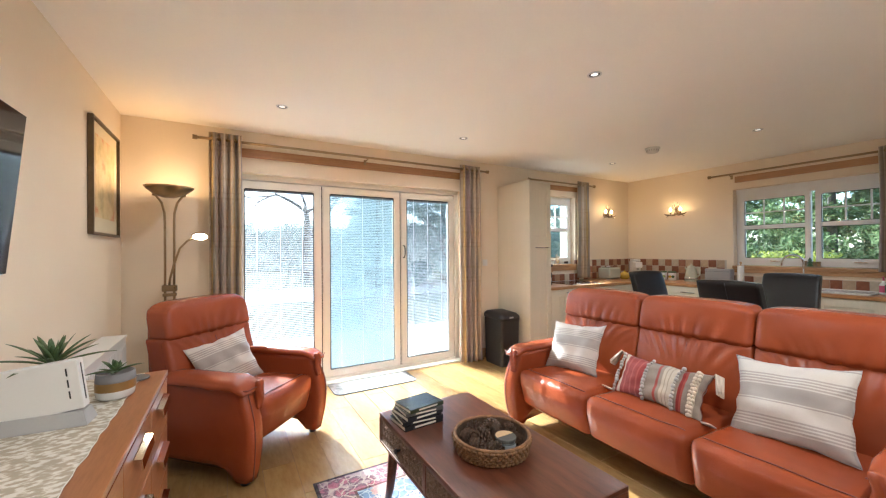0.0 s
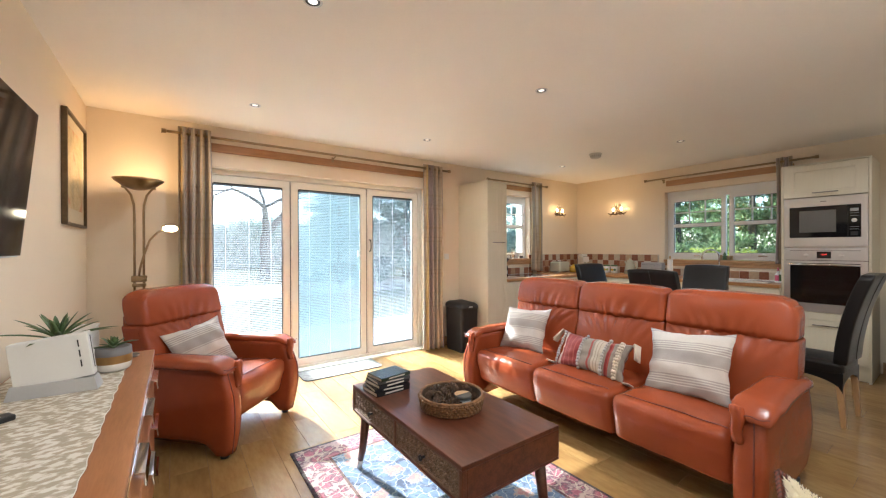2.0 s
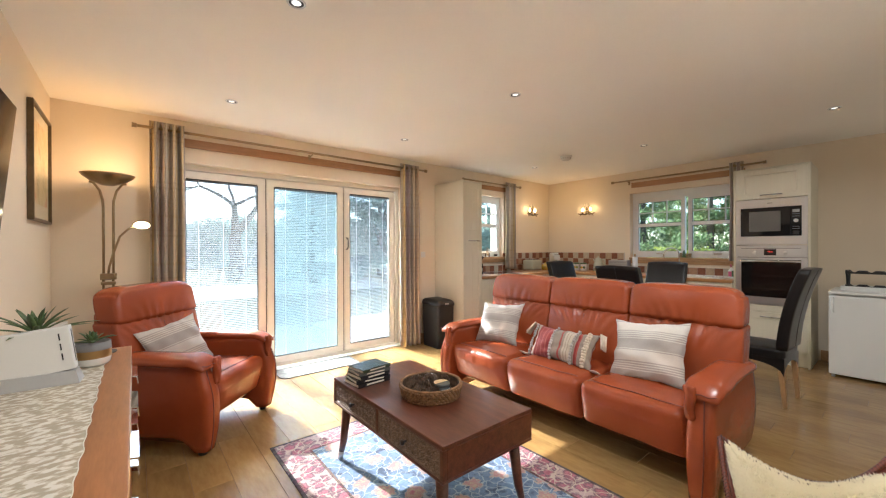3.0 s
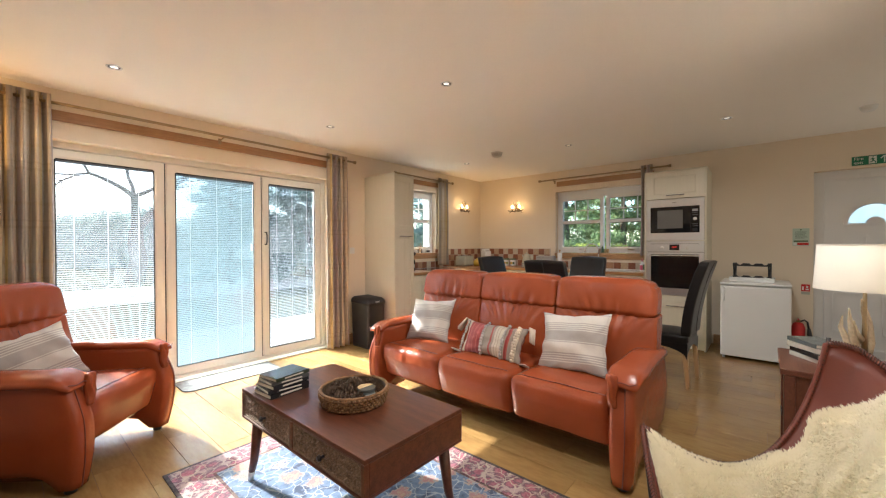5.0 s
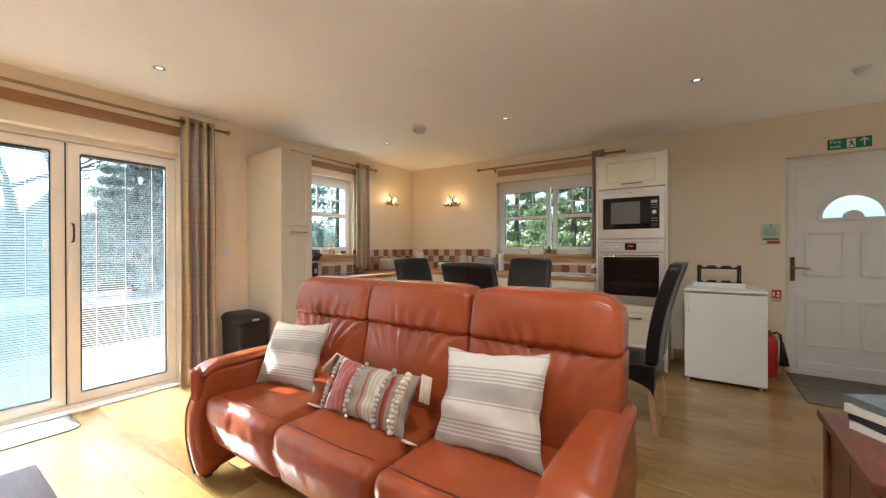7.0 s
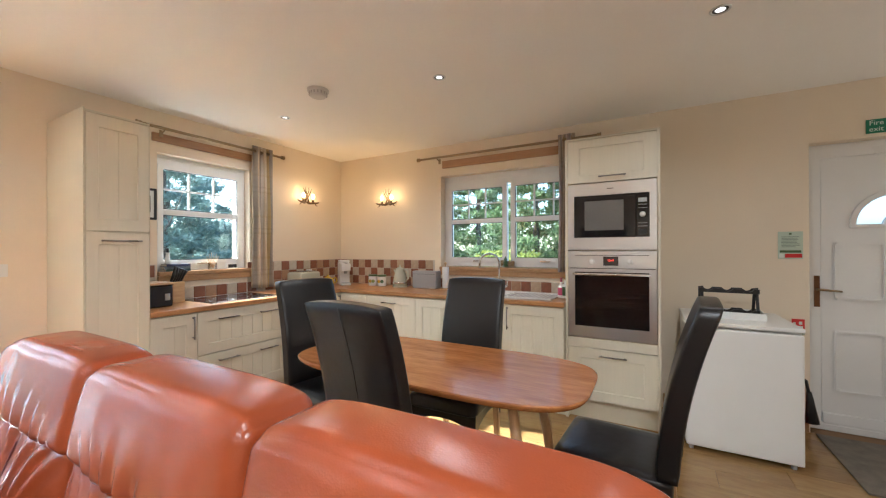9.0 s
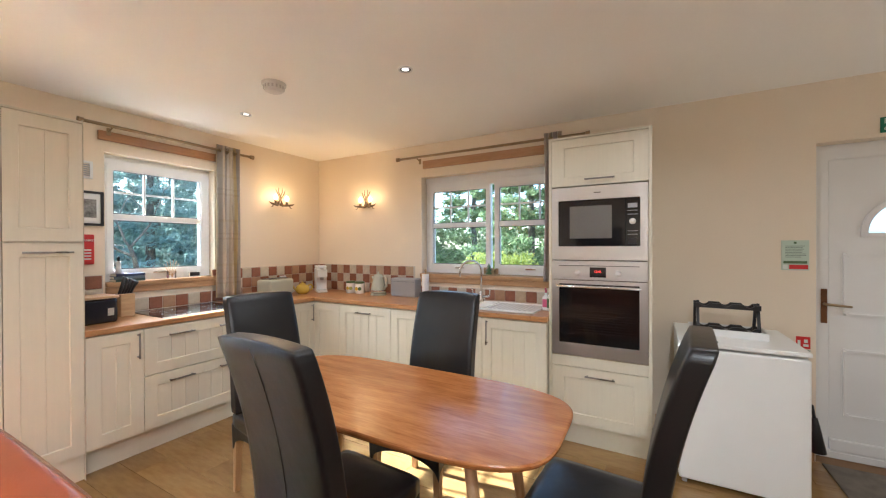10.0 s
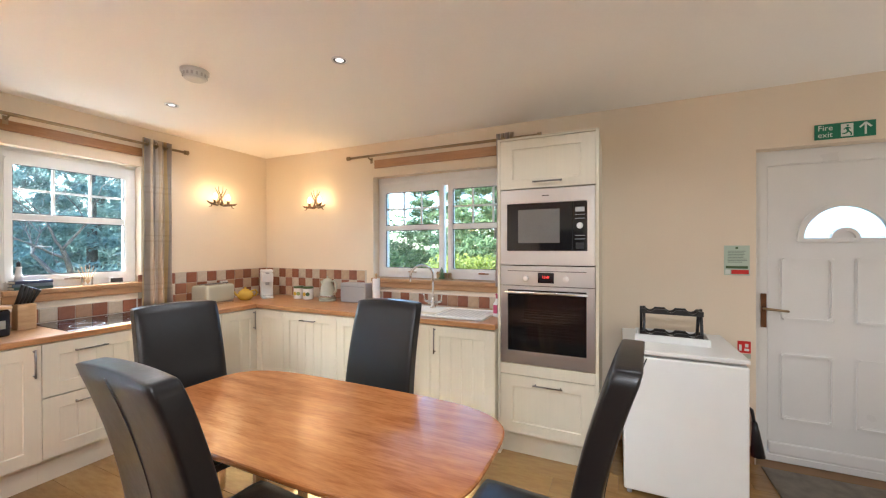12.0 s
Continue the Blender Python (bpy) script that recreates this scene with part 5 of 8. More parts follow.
# village ornament at the sink window
t = on("cluster of small bronze-coloured village houses and a tree", "village_ornament", "ornament", XE + 0.05, 1.60, SW[2] + 0.035, 90)
bm = lathe_bm([(0, 0), (0.09, 0), (0.088, 0.01), (0, 0.012)], 20)
part("base", bm, M_BRONZE, t, smooth=True)
rnd = random.Random(11)
for k in range(5):
    x, y, h = -0.055 + 0.028 * k, rnd.uniform(-0.03, 0.02), rnd.uniform(0.03, 0.06)
    bm = box_bm((x - 0.014, y - 0.012, 0.01), (x + 0.014, y + 0.012, h), 0.001)
    loft_bm([[(x - 0.016, y - 0.015, h), (x + 0.016, y - 0.015, h), (x + 0.016, y + 0.015, h), (x - 0.016, y + 0.015, h)],
             [(x - 0.016, y - 0.001, h + 0.02), (x + 0.016, y - 0.001, h + 0.02), (x + 0.016, y + 0.001, h + 0.02), (x - 0.016, y + 0.001, h + 0.02)]], bm=bm)
    part("house", bm, M_BRONZE, t)
part("tree", lathe_bm([(0, 0.12), (0.008, 0.105), (0.022, 0.075), (0.012, 0.074), (0.03, 0.045), (0.014, 0.044), (0.034, 0.012), (0, 0.012)], 12, (0.01, 0.03, 0)), M_DKGREEN, t, smooth=False)

# wall pictures, signs
t = thing("picture", "small black-framed print with a white mount beside the hob window", "picture")
part("frame", frame_bm(3.53, 3.69, 1.585, 1.84, YN - 0.022, YN - 0.001, 0.018, bev=0.002), M_BLACKPL, t)
part("mount", box_bm((3.545, YN - 0.012, 1.60), (3.675, YN - 0.008, 1.825), 0), M_WHITEPL, t)
part("print", box_bm((3.572, YN - 0.0135, 1.645), (3.648, YN - 0.0122, 1.78), 0), plain("grey_print", (0.22, 0.21, 0.2), 0.6, var=0.8, scale=16), t)
settle(t, (3.61, YN, 1.585))
t = thing("fire_blanket", "red fire blanket pack on the cream wall", "fire blanket")
part("pack", box_bm((3.50, YN - 0.03, 1.30), (3.63, YN - 0.001, 1.52), 0.008, 2), M_RED, t)
text_ob("pack_text", "FIRE BLANKET", 0.022, M_WHITEPL, t, (3.567, YN - 0.031, 1.475), (90, 0, 0))
part("printed_lines", multi([((3.52, YN - 0.0312, 1.335 + 0.022 * k), (3.61, YN - 0.0302, 1.345 + 0.022 * k)) for k in range(4)], 0), M_WHITEPL, t)
settle(t, (3.565, YN, 1.30))
t = thing("wall_vent", "small white square ventilation grille on the wall", "vent")
part("plate", frame_bm(3.53, 3.63, 1.93, 2.06, YN - 0.014, YN - 0.001, 0.018, bev=0.002), M_WHITEPL, t)
for k in range(6):
    part("louvre", box_bm((3.548, YN - 0.012, 1.952 + 0.015 * k), (3.612, YN - 0.002, 1.960 + 0.015 * k), 0.001), M_GREYPL, t)
settle(t, (3.58, YN, 1.93))
t = thing("switch_plate", "white double light switch on the wall by the curtain", "light switch")
part("plate", box_bm((2.80, YN - 0.009, 1.17), (2.875, YN - 0.001, 1.25), 0.003), M_WHITEPL, t)
part("rocker", box_bm((2.825, YN - 0.013, 1.19), (2.85, YN - 0.009, 1.23), 0.002), M_WHITEPL, t)
settle(t, (2.837, YN, 1.17))
t = thing("socket", "white wall socket with a black plug by the toaster", "socket")
part("plate", box_bm((5.22, YN - 0.02, 1.02), (5.30, YN - 0.0085, 1.105), 0.003), M_WHITEPL, t)
part("plug", box_bm((5.235, YN - 0.06, 1.035), (5.285, YN - 0.02, 1.09), 0.008), M_BLACKPL, t)
settle(t, (5.26, YN, 1.02))

M_SIGNG = plain("sign_green", (0.01, 0.17, 0.09), 0.4, var=0.03)
M_SIGNW = plain("sign_white", (0.72, 0.76, 0.70), 0.5, var=0.03, bump=0)
t = thing("fire_exit_sign", "green fire exit sign with white lettering above the door", "sign")
part("plate", box_bm((XE - 0.006, -1.268, 2.113), (XE - 0.001, -0.99, 2.208), 0.001), M_SIGNG, t)
text_ob("sign_text", "Fire", 0.046, M_SIGNW, t, (XE - 0.0062, -1.004, 2.182), (90, 0, -90), "LEFT")
text_ob("sign_text", "exit", 0.046, M_SIGNW, t, (XE - 0.0062, -1.004, 2.140), (90, 0, -90), "LEFT")
part("doorway_mark", multi([((XE - 0.0075, -1.168, 2.122), (XE - 0.0061, -1.112, 2.199))], 0), M_SIGNW, t)


def sign_stroke(bm, y0, z0, y1, z1, w):
    a, b = Vector((0, y0, z0)), Vector((0, y1, z1))
    n = (b - a).cross(Vector((1, 0, 0))).normalized() * w
    vs = [bm.verts.new((XE - 0.0082, q.y, q.z)) for q in (a - n, b - n, b + n, a + n)]
    bm.faces.new(vs)


bm = bmesh.new()
for st in ((-1.137, 2.178, -1.145, 2.152, 0.006), (-1.145, 2.152, -1.158, 2.142, 0.004), (-1.158, 2.142, -1.158, 2.126, 0.0035), (-1.145, 2.152, -1.132, 2.140, 0.004), (-1.132, 2.140, -1.118, 2.140, 0.0035),
           (-1.138, 2.176, -1.156, 2.168, 0.003), (-1.138, 2.176, -1.124, 2.164, 0.003), (-1.142, 2.192, -1.142, 2.183, 0.005)):
    sign_stroke(bm, *st)
part("pictogram", bm, M_SIGNG, t)
bm = bmesh.new()
for st in ((-1.222, 2.125, -1.222, 2.192, 0.005), (-1.222, 2.196, -1.196, 2.168, 0.005), (-1.222, 2.196, -1.248, 2.168, 0.005)):
    sign_stroke(bm, *st)
part("arrow", bm, M_SIGNW, t)
settle(t, (XE, -1.15, 2.105))
t = thing("fire_action_notice", "pale green printed fire notice with a red footer", "sign")
part("plate", box_bm((XE - 0.005, -0.665, 1.255), (XE - 0.001, -0.525, 1.455), 0.001), plain("pale_green_card", (0.50, 0.60, 0.50), 0.5, var=0.02, bump=0), t)
rnd = random.Random(3)
part("printed_lines", multi([((XE - 0.0062, -0.65 + rnd.uniform(0, 0.03), 1.415 - 0.0105 * k), (XE - 0.0051, -0.545, 1.4185 - 0.0105 * k)) for k in range(8)], 0), plain("print_grey", (0.15, 0.2, 0.16), 0.6), t)
part("symbol", multi([((XE - 0.0062, -0.602, 1.432), (XE - 0.0051, -0.588, 1.446)), ((XE - 0.0062, -0.655, 1.30), (XE - 0.0051, -0.535, 1.317))], 0), M_DKGREEN, t)
part("footer", box_bm((XE - 0.0062, -0.66, 1.263), (XE - 0.0051, -0.565, 1.292), 0), M_RED, t)
part("symbol", box_bm((XE - 0.0062, -0.558, 1.263), (XE - 0.0051, -0.532, 1.292), 0), M_SIGNW, t)
settle(t, (XE, -0.595, 1.255))
t = thing("extinguisher_sign", "small square red extinguisher sign on the wall", "sign")
part("plate", box_bm((XE - 0.005, -0.672, 0.735), (XE - 0.001, -0.60, 0.815), 0.001), M_RED, t)
part("symbol", multi([((XE - 0.0062, -0.622, 0.75), (XE - 0.0051, -0.608, 0.79)), ((XE - 0.0062, -0.662, 0.75), (XE - 0.0051, -0.636, 0.765)), ((XE - 0.0062, -0.658, 0.775), (XE - 0.0051, -0.64, 0.797))], 0), M_SIGNW, t)
part("caption_strip", box_bm((XE - 0.005, -0.672, 0.70), (XE - 0.001, -0.60, 0.73), 0), plain("pale_card", (0.45, 0.48, 0.40), 0.5), t)
settle(t, (XE, -0.635, 0.70))

# freezer with tray and rack
t = thing("freezer", "white under-counter freezer with a slim side handle", "freezer")
part("body", box_bm((5.165, -0.493, 0.025), (5.74, 0.10, 0.822), 0.006), M_FREEZER, t)
part("door", box_bm((5.115, -0.493, 0.03), (5.16, 0.10, 0.812), 0.012, 3), M_FREEZER, t)
part("lid", box_bm((5.115, -0.497, 0.826), (5.745, 0.104, 0.852), 0.008, 3), M_FREEZER, t)
part("handle", tube_bm([(5.115, 0.065, 0.79), (5.09, 0.065, 0.78), (5.088, 0.065, 0.66), (5.115, 0.065, 0.65)], 0.008, 8), M_WHITEPL, t, smooth=True)
for x, y in ((5.15, -0.45), (5.15, 0.07), (5.70, -0.45), (5.70, 0.07)):
    part("foot", lathe_bm([(0, 0), (0.014, 0), (0.014, 0.026), (0, 0.026)], 10, (x, y, 0)), M_GREYPL, t)
settle(t, (5.43, -0.19, 0))
t = thing("tray", "rectangular white wooden tray on the freezer", "tray", (5.44, -0.17, 0.852), -3)
part("tray_rim", frame_bm(-0.105, 0.105, -0.20, 0.20, 0, 0.045, 0.01, bev=0.002), M_WHITEPL, t)
for v in t.children[0].data.vertices:
    v.co = Vector((v.co.x, v.co.z, v.co.y))
part("tray_base", box_bm((-0.095, -0.19, 0), (0.095, 0.19, 0.006), 0), M_WOODP, t)
t = thing("wine_rack", "small black wooden wine rack with scalloped rails", "wine rack", (5.44, -0.17, 0.858), -3)
for x, z0, z1, lean in ((-0.05, 0.035, 0.16, 0), (0.05, 0.035, 0.16, 0)):
    for zz in (0.022, 0.165):
        rings = []
        n = 48
        bm = bmesh.new()
        prev = None
        for i in range(n + 1):
            u = i / n
            y = -0.17 + 0.34 * u
            top = zz + 0.03 - 0.018 * max(0, math.sin(u * 3 * 2 * math.pi - math.pi / 2)) ** 0.8
            q = [bm.verts.new((x - 0.008, y, zz)), bm.verts.new((x + 0.008, y, zz)), bm.verts.new((x + 0.008, y, top)), bm.verts.new((x - 0.008, y, top))]
            if prev:
                for a in range(4):
                    bm.faces.new((prev[a], prev[(a + 1) % 4], q[(a + 1) % 4], q[a]))
            else:
                bm.faces.new(q[::-1])
            prev = q
        bm.faces.new(prev)
        part("rail", bm, M_BLACKPL, t)
for y in (-0.155, 0.155):
    for s in (-1, 1):
        b = box_bm((-0.010, -0.008, 0), (0.010, 0.008, 0.215), 0.002)
        bmesh.ops.rotate(b, verts=b.verts, cent=(0, 0, 0), matrix=Matrix.Rotation(radians(-s * 22), 3, "Y"))
        bmesh.ops.translate(b, verts=b.verts, vec=(s * 0.055, y + s * 0.0085, 0))
        part("leg", b, M_BLACKPL, t)
t = thing("fire_extinguisher", "red fire extinguisher standing behind the freezer with a black hose", "fire extinguisher", (5.70, -0.572, 0.0))
part("cylinder", lathe_bm([(0, 0), (0.055, 0), (0.06, 0.01), (0.06, 0.33), (0.045, 0.375), (0.02, 0.39), (0, 0.39)], 24), M_RED, t, smooth=True)
part("valve", box_bm((-0.018, -0.018, 0.385), (0.018, 0.018, 0.42), 0.004), M_BRONZE, t)
part("lever", box_bm((-0.07, -0.008, 0.42), (0.02, 0.008, 0.43), 0.003), M_RED, t)
part("hose", tube_bm([(0.0, -0.018, 0.40), (-0.01, -0.05, 0.42), (-0.02, -0.075, 0.40), (-0.03, -0.085, 0.32)], 0.010, 8), M_BLACKPL, t, smooth=True)
part("horn", tube_bm([(-0.03, -0.085, 0.33), (-0.035, -0.09, 0.28), (-0.045, -0.10, 0.12)], [0.014, 0.02, 0.038], 12), M_BLACKPL, t, smooth=True)

# ---- splashback tiles ----
TC = [(0.27, 0.115, 0.07), (0.42, 0.25, 0.15), (0.50, 0.37, 0.25), (0.55, 0.48, 0.38), (0.33, 0.16, 0.10)]
M_TILES = [plain("glazed_wall_tile_%d" % k, c, 0.2, var=0.10, scale=25, fine=90, bump=0.1) for k, c in enumerate(TC)]
sb = thing("splashback", "splashback of square glazed tiles in terracotta, tan and cream", "splashback")
sb["kind"] = "structure"
tile_me = {}
rnd = random.Random(21)


def wall_tile(axis, a, z, col):
    key = (axis, col)
    if key not in tile_me:
        me = bpy.data.meshes.new("tile")
        b = box_bm(*along(axis, -0.0485, 0.0485, -0.008, -0.0005, -0.0485, 0.0485), 0.003, 1)
        b.to_mesh(me)
        b.free()
        me.materials.append(M_TILES[col])
        tile_me[key] = me
    o = new("tile", tile_me[key])
    o.location = (a, YN, z) if axis == "x" else (XE, a, z)
    o.parent = sb


def tile_run(axis, a0, n, z0, rows, step=1):
    for r in range(rows):
        last = -1
        for k in range(n):
            dark = (k + r) % 2 == 0
            c = rnd.choice((0, 0, 4, 0)) if dark else rnd.choice((1, 2, 3, 3))
            wall_tile(axis, a0 + step * (k + 0.5) * 0.1, z0 + (r + 0.5) * 0.1, c)


tile_run("x", XE - 0.01, 13, WT1 + 0.003, 3, -1)
tile_run("y", YN - 0.01, 14, WT1 + 0.003, 3, -1)
tile_run("x", 4.48, 8, WT1 + 0.003, 1, -1)
tile_run("x", 3.68, 2, WT1 + 0.003, 3, -1)
tile_run("y", SW[1] + 0.08, 15, WT1 + 0.003, 1, -1)
part("grout", multi([((4.50, YN - 0.0035, WT1), (XE - 0.0, YN - 0.0, WT1 + 0.306)), ((3.40, YN - 0.0035, WT1), (4.50, YN, WT1 + 0.106)), ((3.48, YN - 0.0035, WT1 + 0.106), (3.685, YN, WT1 + 0.306)),
                     ((XE - 0.0035, SW[1] + 0.08, WT1), (XE, YN - 0.004, WT1 + 0.306)), ((XE - 0.0035, T1, WT1), (XE, SW[1] + 0.08, WT1 + 0.106))], 0), M_TILEGROUT, sb)


# ---- dining set ----
def dining_table():
    e = thing("dining_table", "oval-cornered waxed elm dining table with splayed oak legs", "dining table", (3.875, 1.315, 0))
    bm = bmesh.new()
    n = 96
    rings = []
    for dz, k in ((0.712, 0.975), (0.718, 0.988), (0.728, 0.999), (0.735, 1.0), (0.74, 0.992)):
        rings.append([])
        for i in range(n):
            a = 2 * math.pi * i / n
            ca, sa = math.cos(a), math.sin(a)
            p = 4.2
            r = (abs(ca) ** p + abs(sa) ** p) ** (-1 / p)
            rings[-1].append((0.375 * r * ca * k, 0.80 * r * sa * k, dz))
    loft_bm(rings, bm=bm)
    part("tabletop", bm, M_TABLE, e)
    part("frame", multi([((-0.20, -0.50, 0.665), (-0.18, 0.50, 0.711)), ((0.18, -0.50, 0.665), (0.20, 0.50, 0.711)), ((-0.18, -0.5, 0.665), (0.18, -0.48, 0.711)), ((-0.18, 0.48, 0.665), (0.18, 0.5, 0.711))], 0.003), M_LEG, e)
    for sx in (-1, 1):
        for sy in (-1, 1):
            part("leg", tube_bm([(sx * 0.19, sy * 0.49, 0.70), (sx * 0.22, sy * 0.54, 0.40), (sx * 0.25, sy * 0.59, 0.0)], [0.021, 0.025, 0.015], 14), M_LEG, e, smooth=True)


dining_table()


def pad_bm(size, r, puff=(0, 0, 0), n=10, warp=None, bm=None):
    """A padded, rounded block about the origin, bulging along each axis, then bent by warp."""
    b = bmesh.new()
    bmesh.ops.create_cube(b, size=2)
    bmesh.ops.subdivide_edges(b, edges=b.edges[:], cuts=n, use_grid_fill=True)
    half = Vector(size) / 2
    inner = [max(h - r, 0.001) for h in half]
    for v in b.verts:
        p = v.co.copy()
        q = Vector([p[i] * half[i] for i in range(3)])
        c = Vector([max(-inner[i], min(inner[i], q[i])) for i in range(3)])
        d = q - c
        if d.length > 1e-6:
            m = min(r, min(half))
            q = c + d.normalized() * m
        for i in range(3):
            j, k = (i + 1) % 3, (i + 2) % 3
            if abs(p[i]) > 0.999:
                q[i] += math.copysign(puff[i] * (1 - p[j] ** 2) * (1 - p[k] ** 2), p[i])
        v.co = warp(q, p) if warp else q
    if bm is None:
        return b
    tmp = bpy.data.meshes.new("tmp")
    b.to_mesh(tmp)
    b.free()
    bm.from_mesh(tmp)
    bpy.data.meshes.remove(tmp)
    return bm


def dining_chair():
    """Faces its own -y."""
    e = thing("dining_chair", "high-backed dining chair in black-brown leather with light oak legs", "dining chair", group="chairs round the dining table")

    def lean(q, p):
        z = q.z + 0.79
        k = max(0.0, z - 0.46)
        return Vector((q.x * (1 - 0.06 * (z - 0.46)), q.y + 0.195 + 0.26 * k * k + 0.04 * k, z + 0.012 * (1 - (q.x / 0.22) ** 2) * (1 if p.z > 0.99 else 0)))

    part("backrest", pad_bm((0.43, 0.078, 0.66), 0.013, (0, 0.004, 0), 16, lean), M_BLACKLEATHER, e, smooth=True)
    part("seat", pad_bm((0.44, 0.45, 0.09), 0.025, (0, 0, 0.01), 8, lambda q, p: Vector((q.x, q.y - 0.01, q.z + 0.425))), M_BLACKLEATHER, e, smooth=True)
    bm = bmesh.new()
    n = 20
    for (x0, y0), (x1, y1) in (((-0.215, -0.225), (0.215, -0.225)), ((0.215, -0.225), (0.215, 0.215)), ((0.215, 0.215), (-0.215, 0.215)), ((-0.215, 0.215), (-0.215, -0.225))):
        prev = None
        for i in range(n + 1):
            u = i / n
            x, y = x0 + (x1 - x0) * u, y0 + (y1 - y0) * u
            s = math.sin(math.pi * u)
            zb = 0.255 + 0.095 * s ** 0.45
            t, b = bm.verts.new((x, y, 0.40)), bm.verts.new((x * 0.985, y * 0.985, zb))
            if prev:
                bm.faces.new((prev[0], t, b, prev[1]))
            prev = (t, b)
    bmesh.ops.remove_doubles(bm, verts=bm.verts, dist=0.0005)
    sk_ = part("skirt", bm, M_BLACKLEATHER, e, smooth=False)
    sd = sk_.modifiers.new("thick", "SOLIDIFY")
    sd.thickness = 0.012
    part("back_seam", tube_bm([(0.0, 0.2385 + 0.26 * k * k + 0.04 * k, 0.46 + k) for k in [0.02 + 0.07 * i for i in range(10)]], 0.0022, 6), M_BLACKPL, e, smooth=True)
    for s in (-1, 1):
        part("piping", tube_bm([(s * 0.205 * (1 - 0.06 * k), 0.163 + 0.26 * k * k + 0.04 * k, 0.46 + k) for k in [0.05 + 0.065 * i for i in range(10)]], 0.003, 6), M_BLACKPL, e, smooth=True)
    for sx in (-1, 1):
        for y in (-0.19, 0.185):
            part("leg", loft_bm([[(sx * 0.19 + a * w, y + (0.03 if (y > 0 and z < 0.1) else 0) + b * w, z) for a, b in ((-1, -1), (1, -1), (1, 1), (-1, 1))] for z, w in ((0.0, 0.014), (0.40, 0.02))]), M_LEG, e)
    return e


ch = dining_chair()
ch.location, ch.rotation_euler = (3.93, 2.12, 0), (0, 0, radians(-10))
for x, y, a, lb in ((4.27, 1.38, -88, "black-brown high-backed dining chair between table and worktop"), (3.55, 1.31, 87, "black-brown high-backed dining chair with its back to the sofa"), (3.97, 0.43, 176, "black-brown high-backed dining chair at the freezer end of the table")):
    c = copy_thing(ch, pose(x, y, 0, 0, 0, a))
    c["label"] = lb


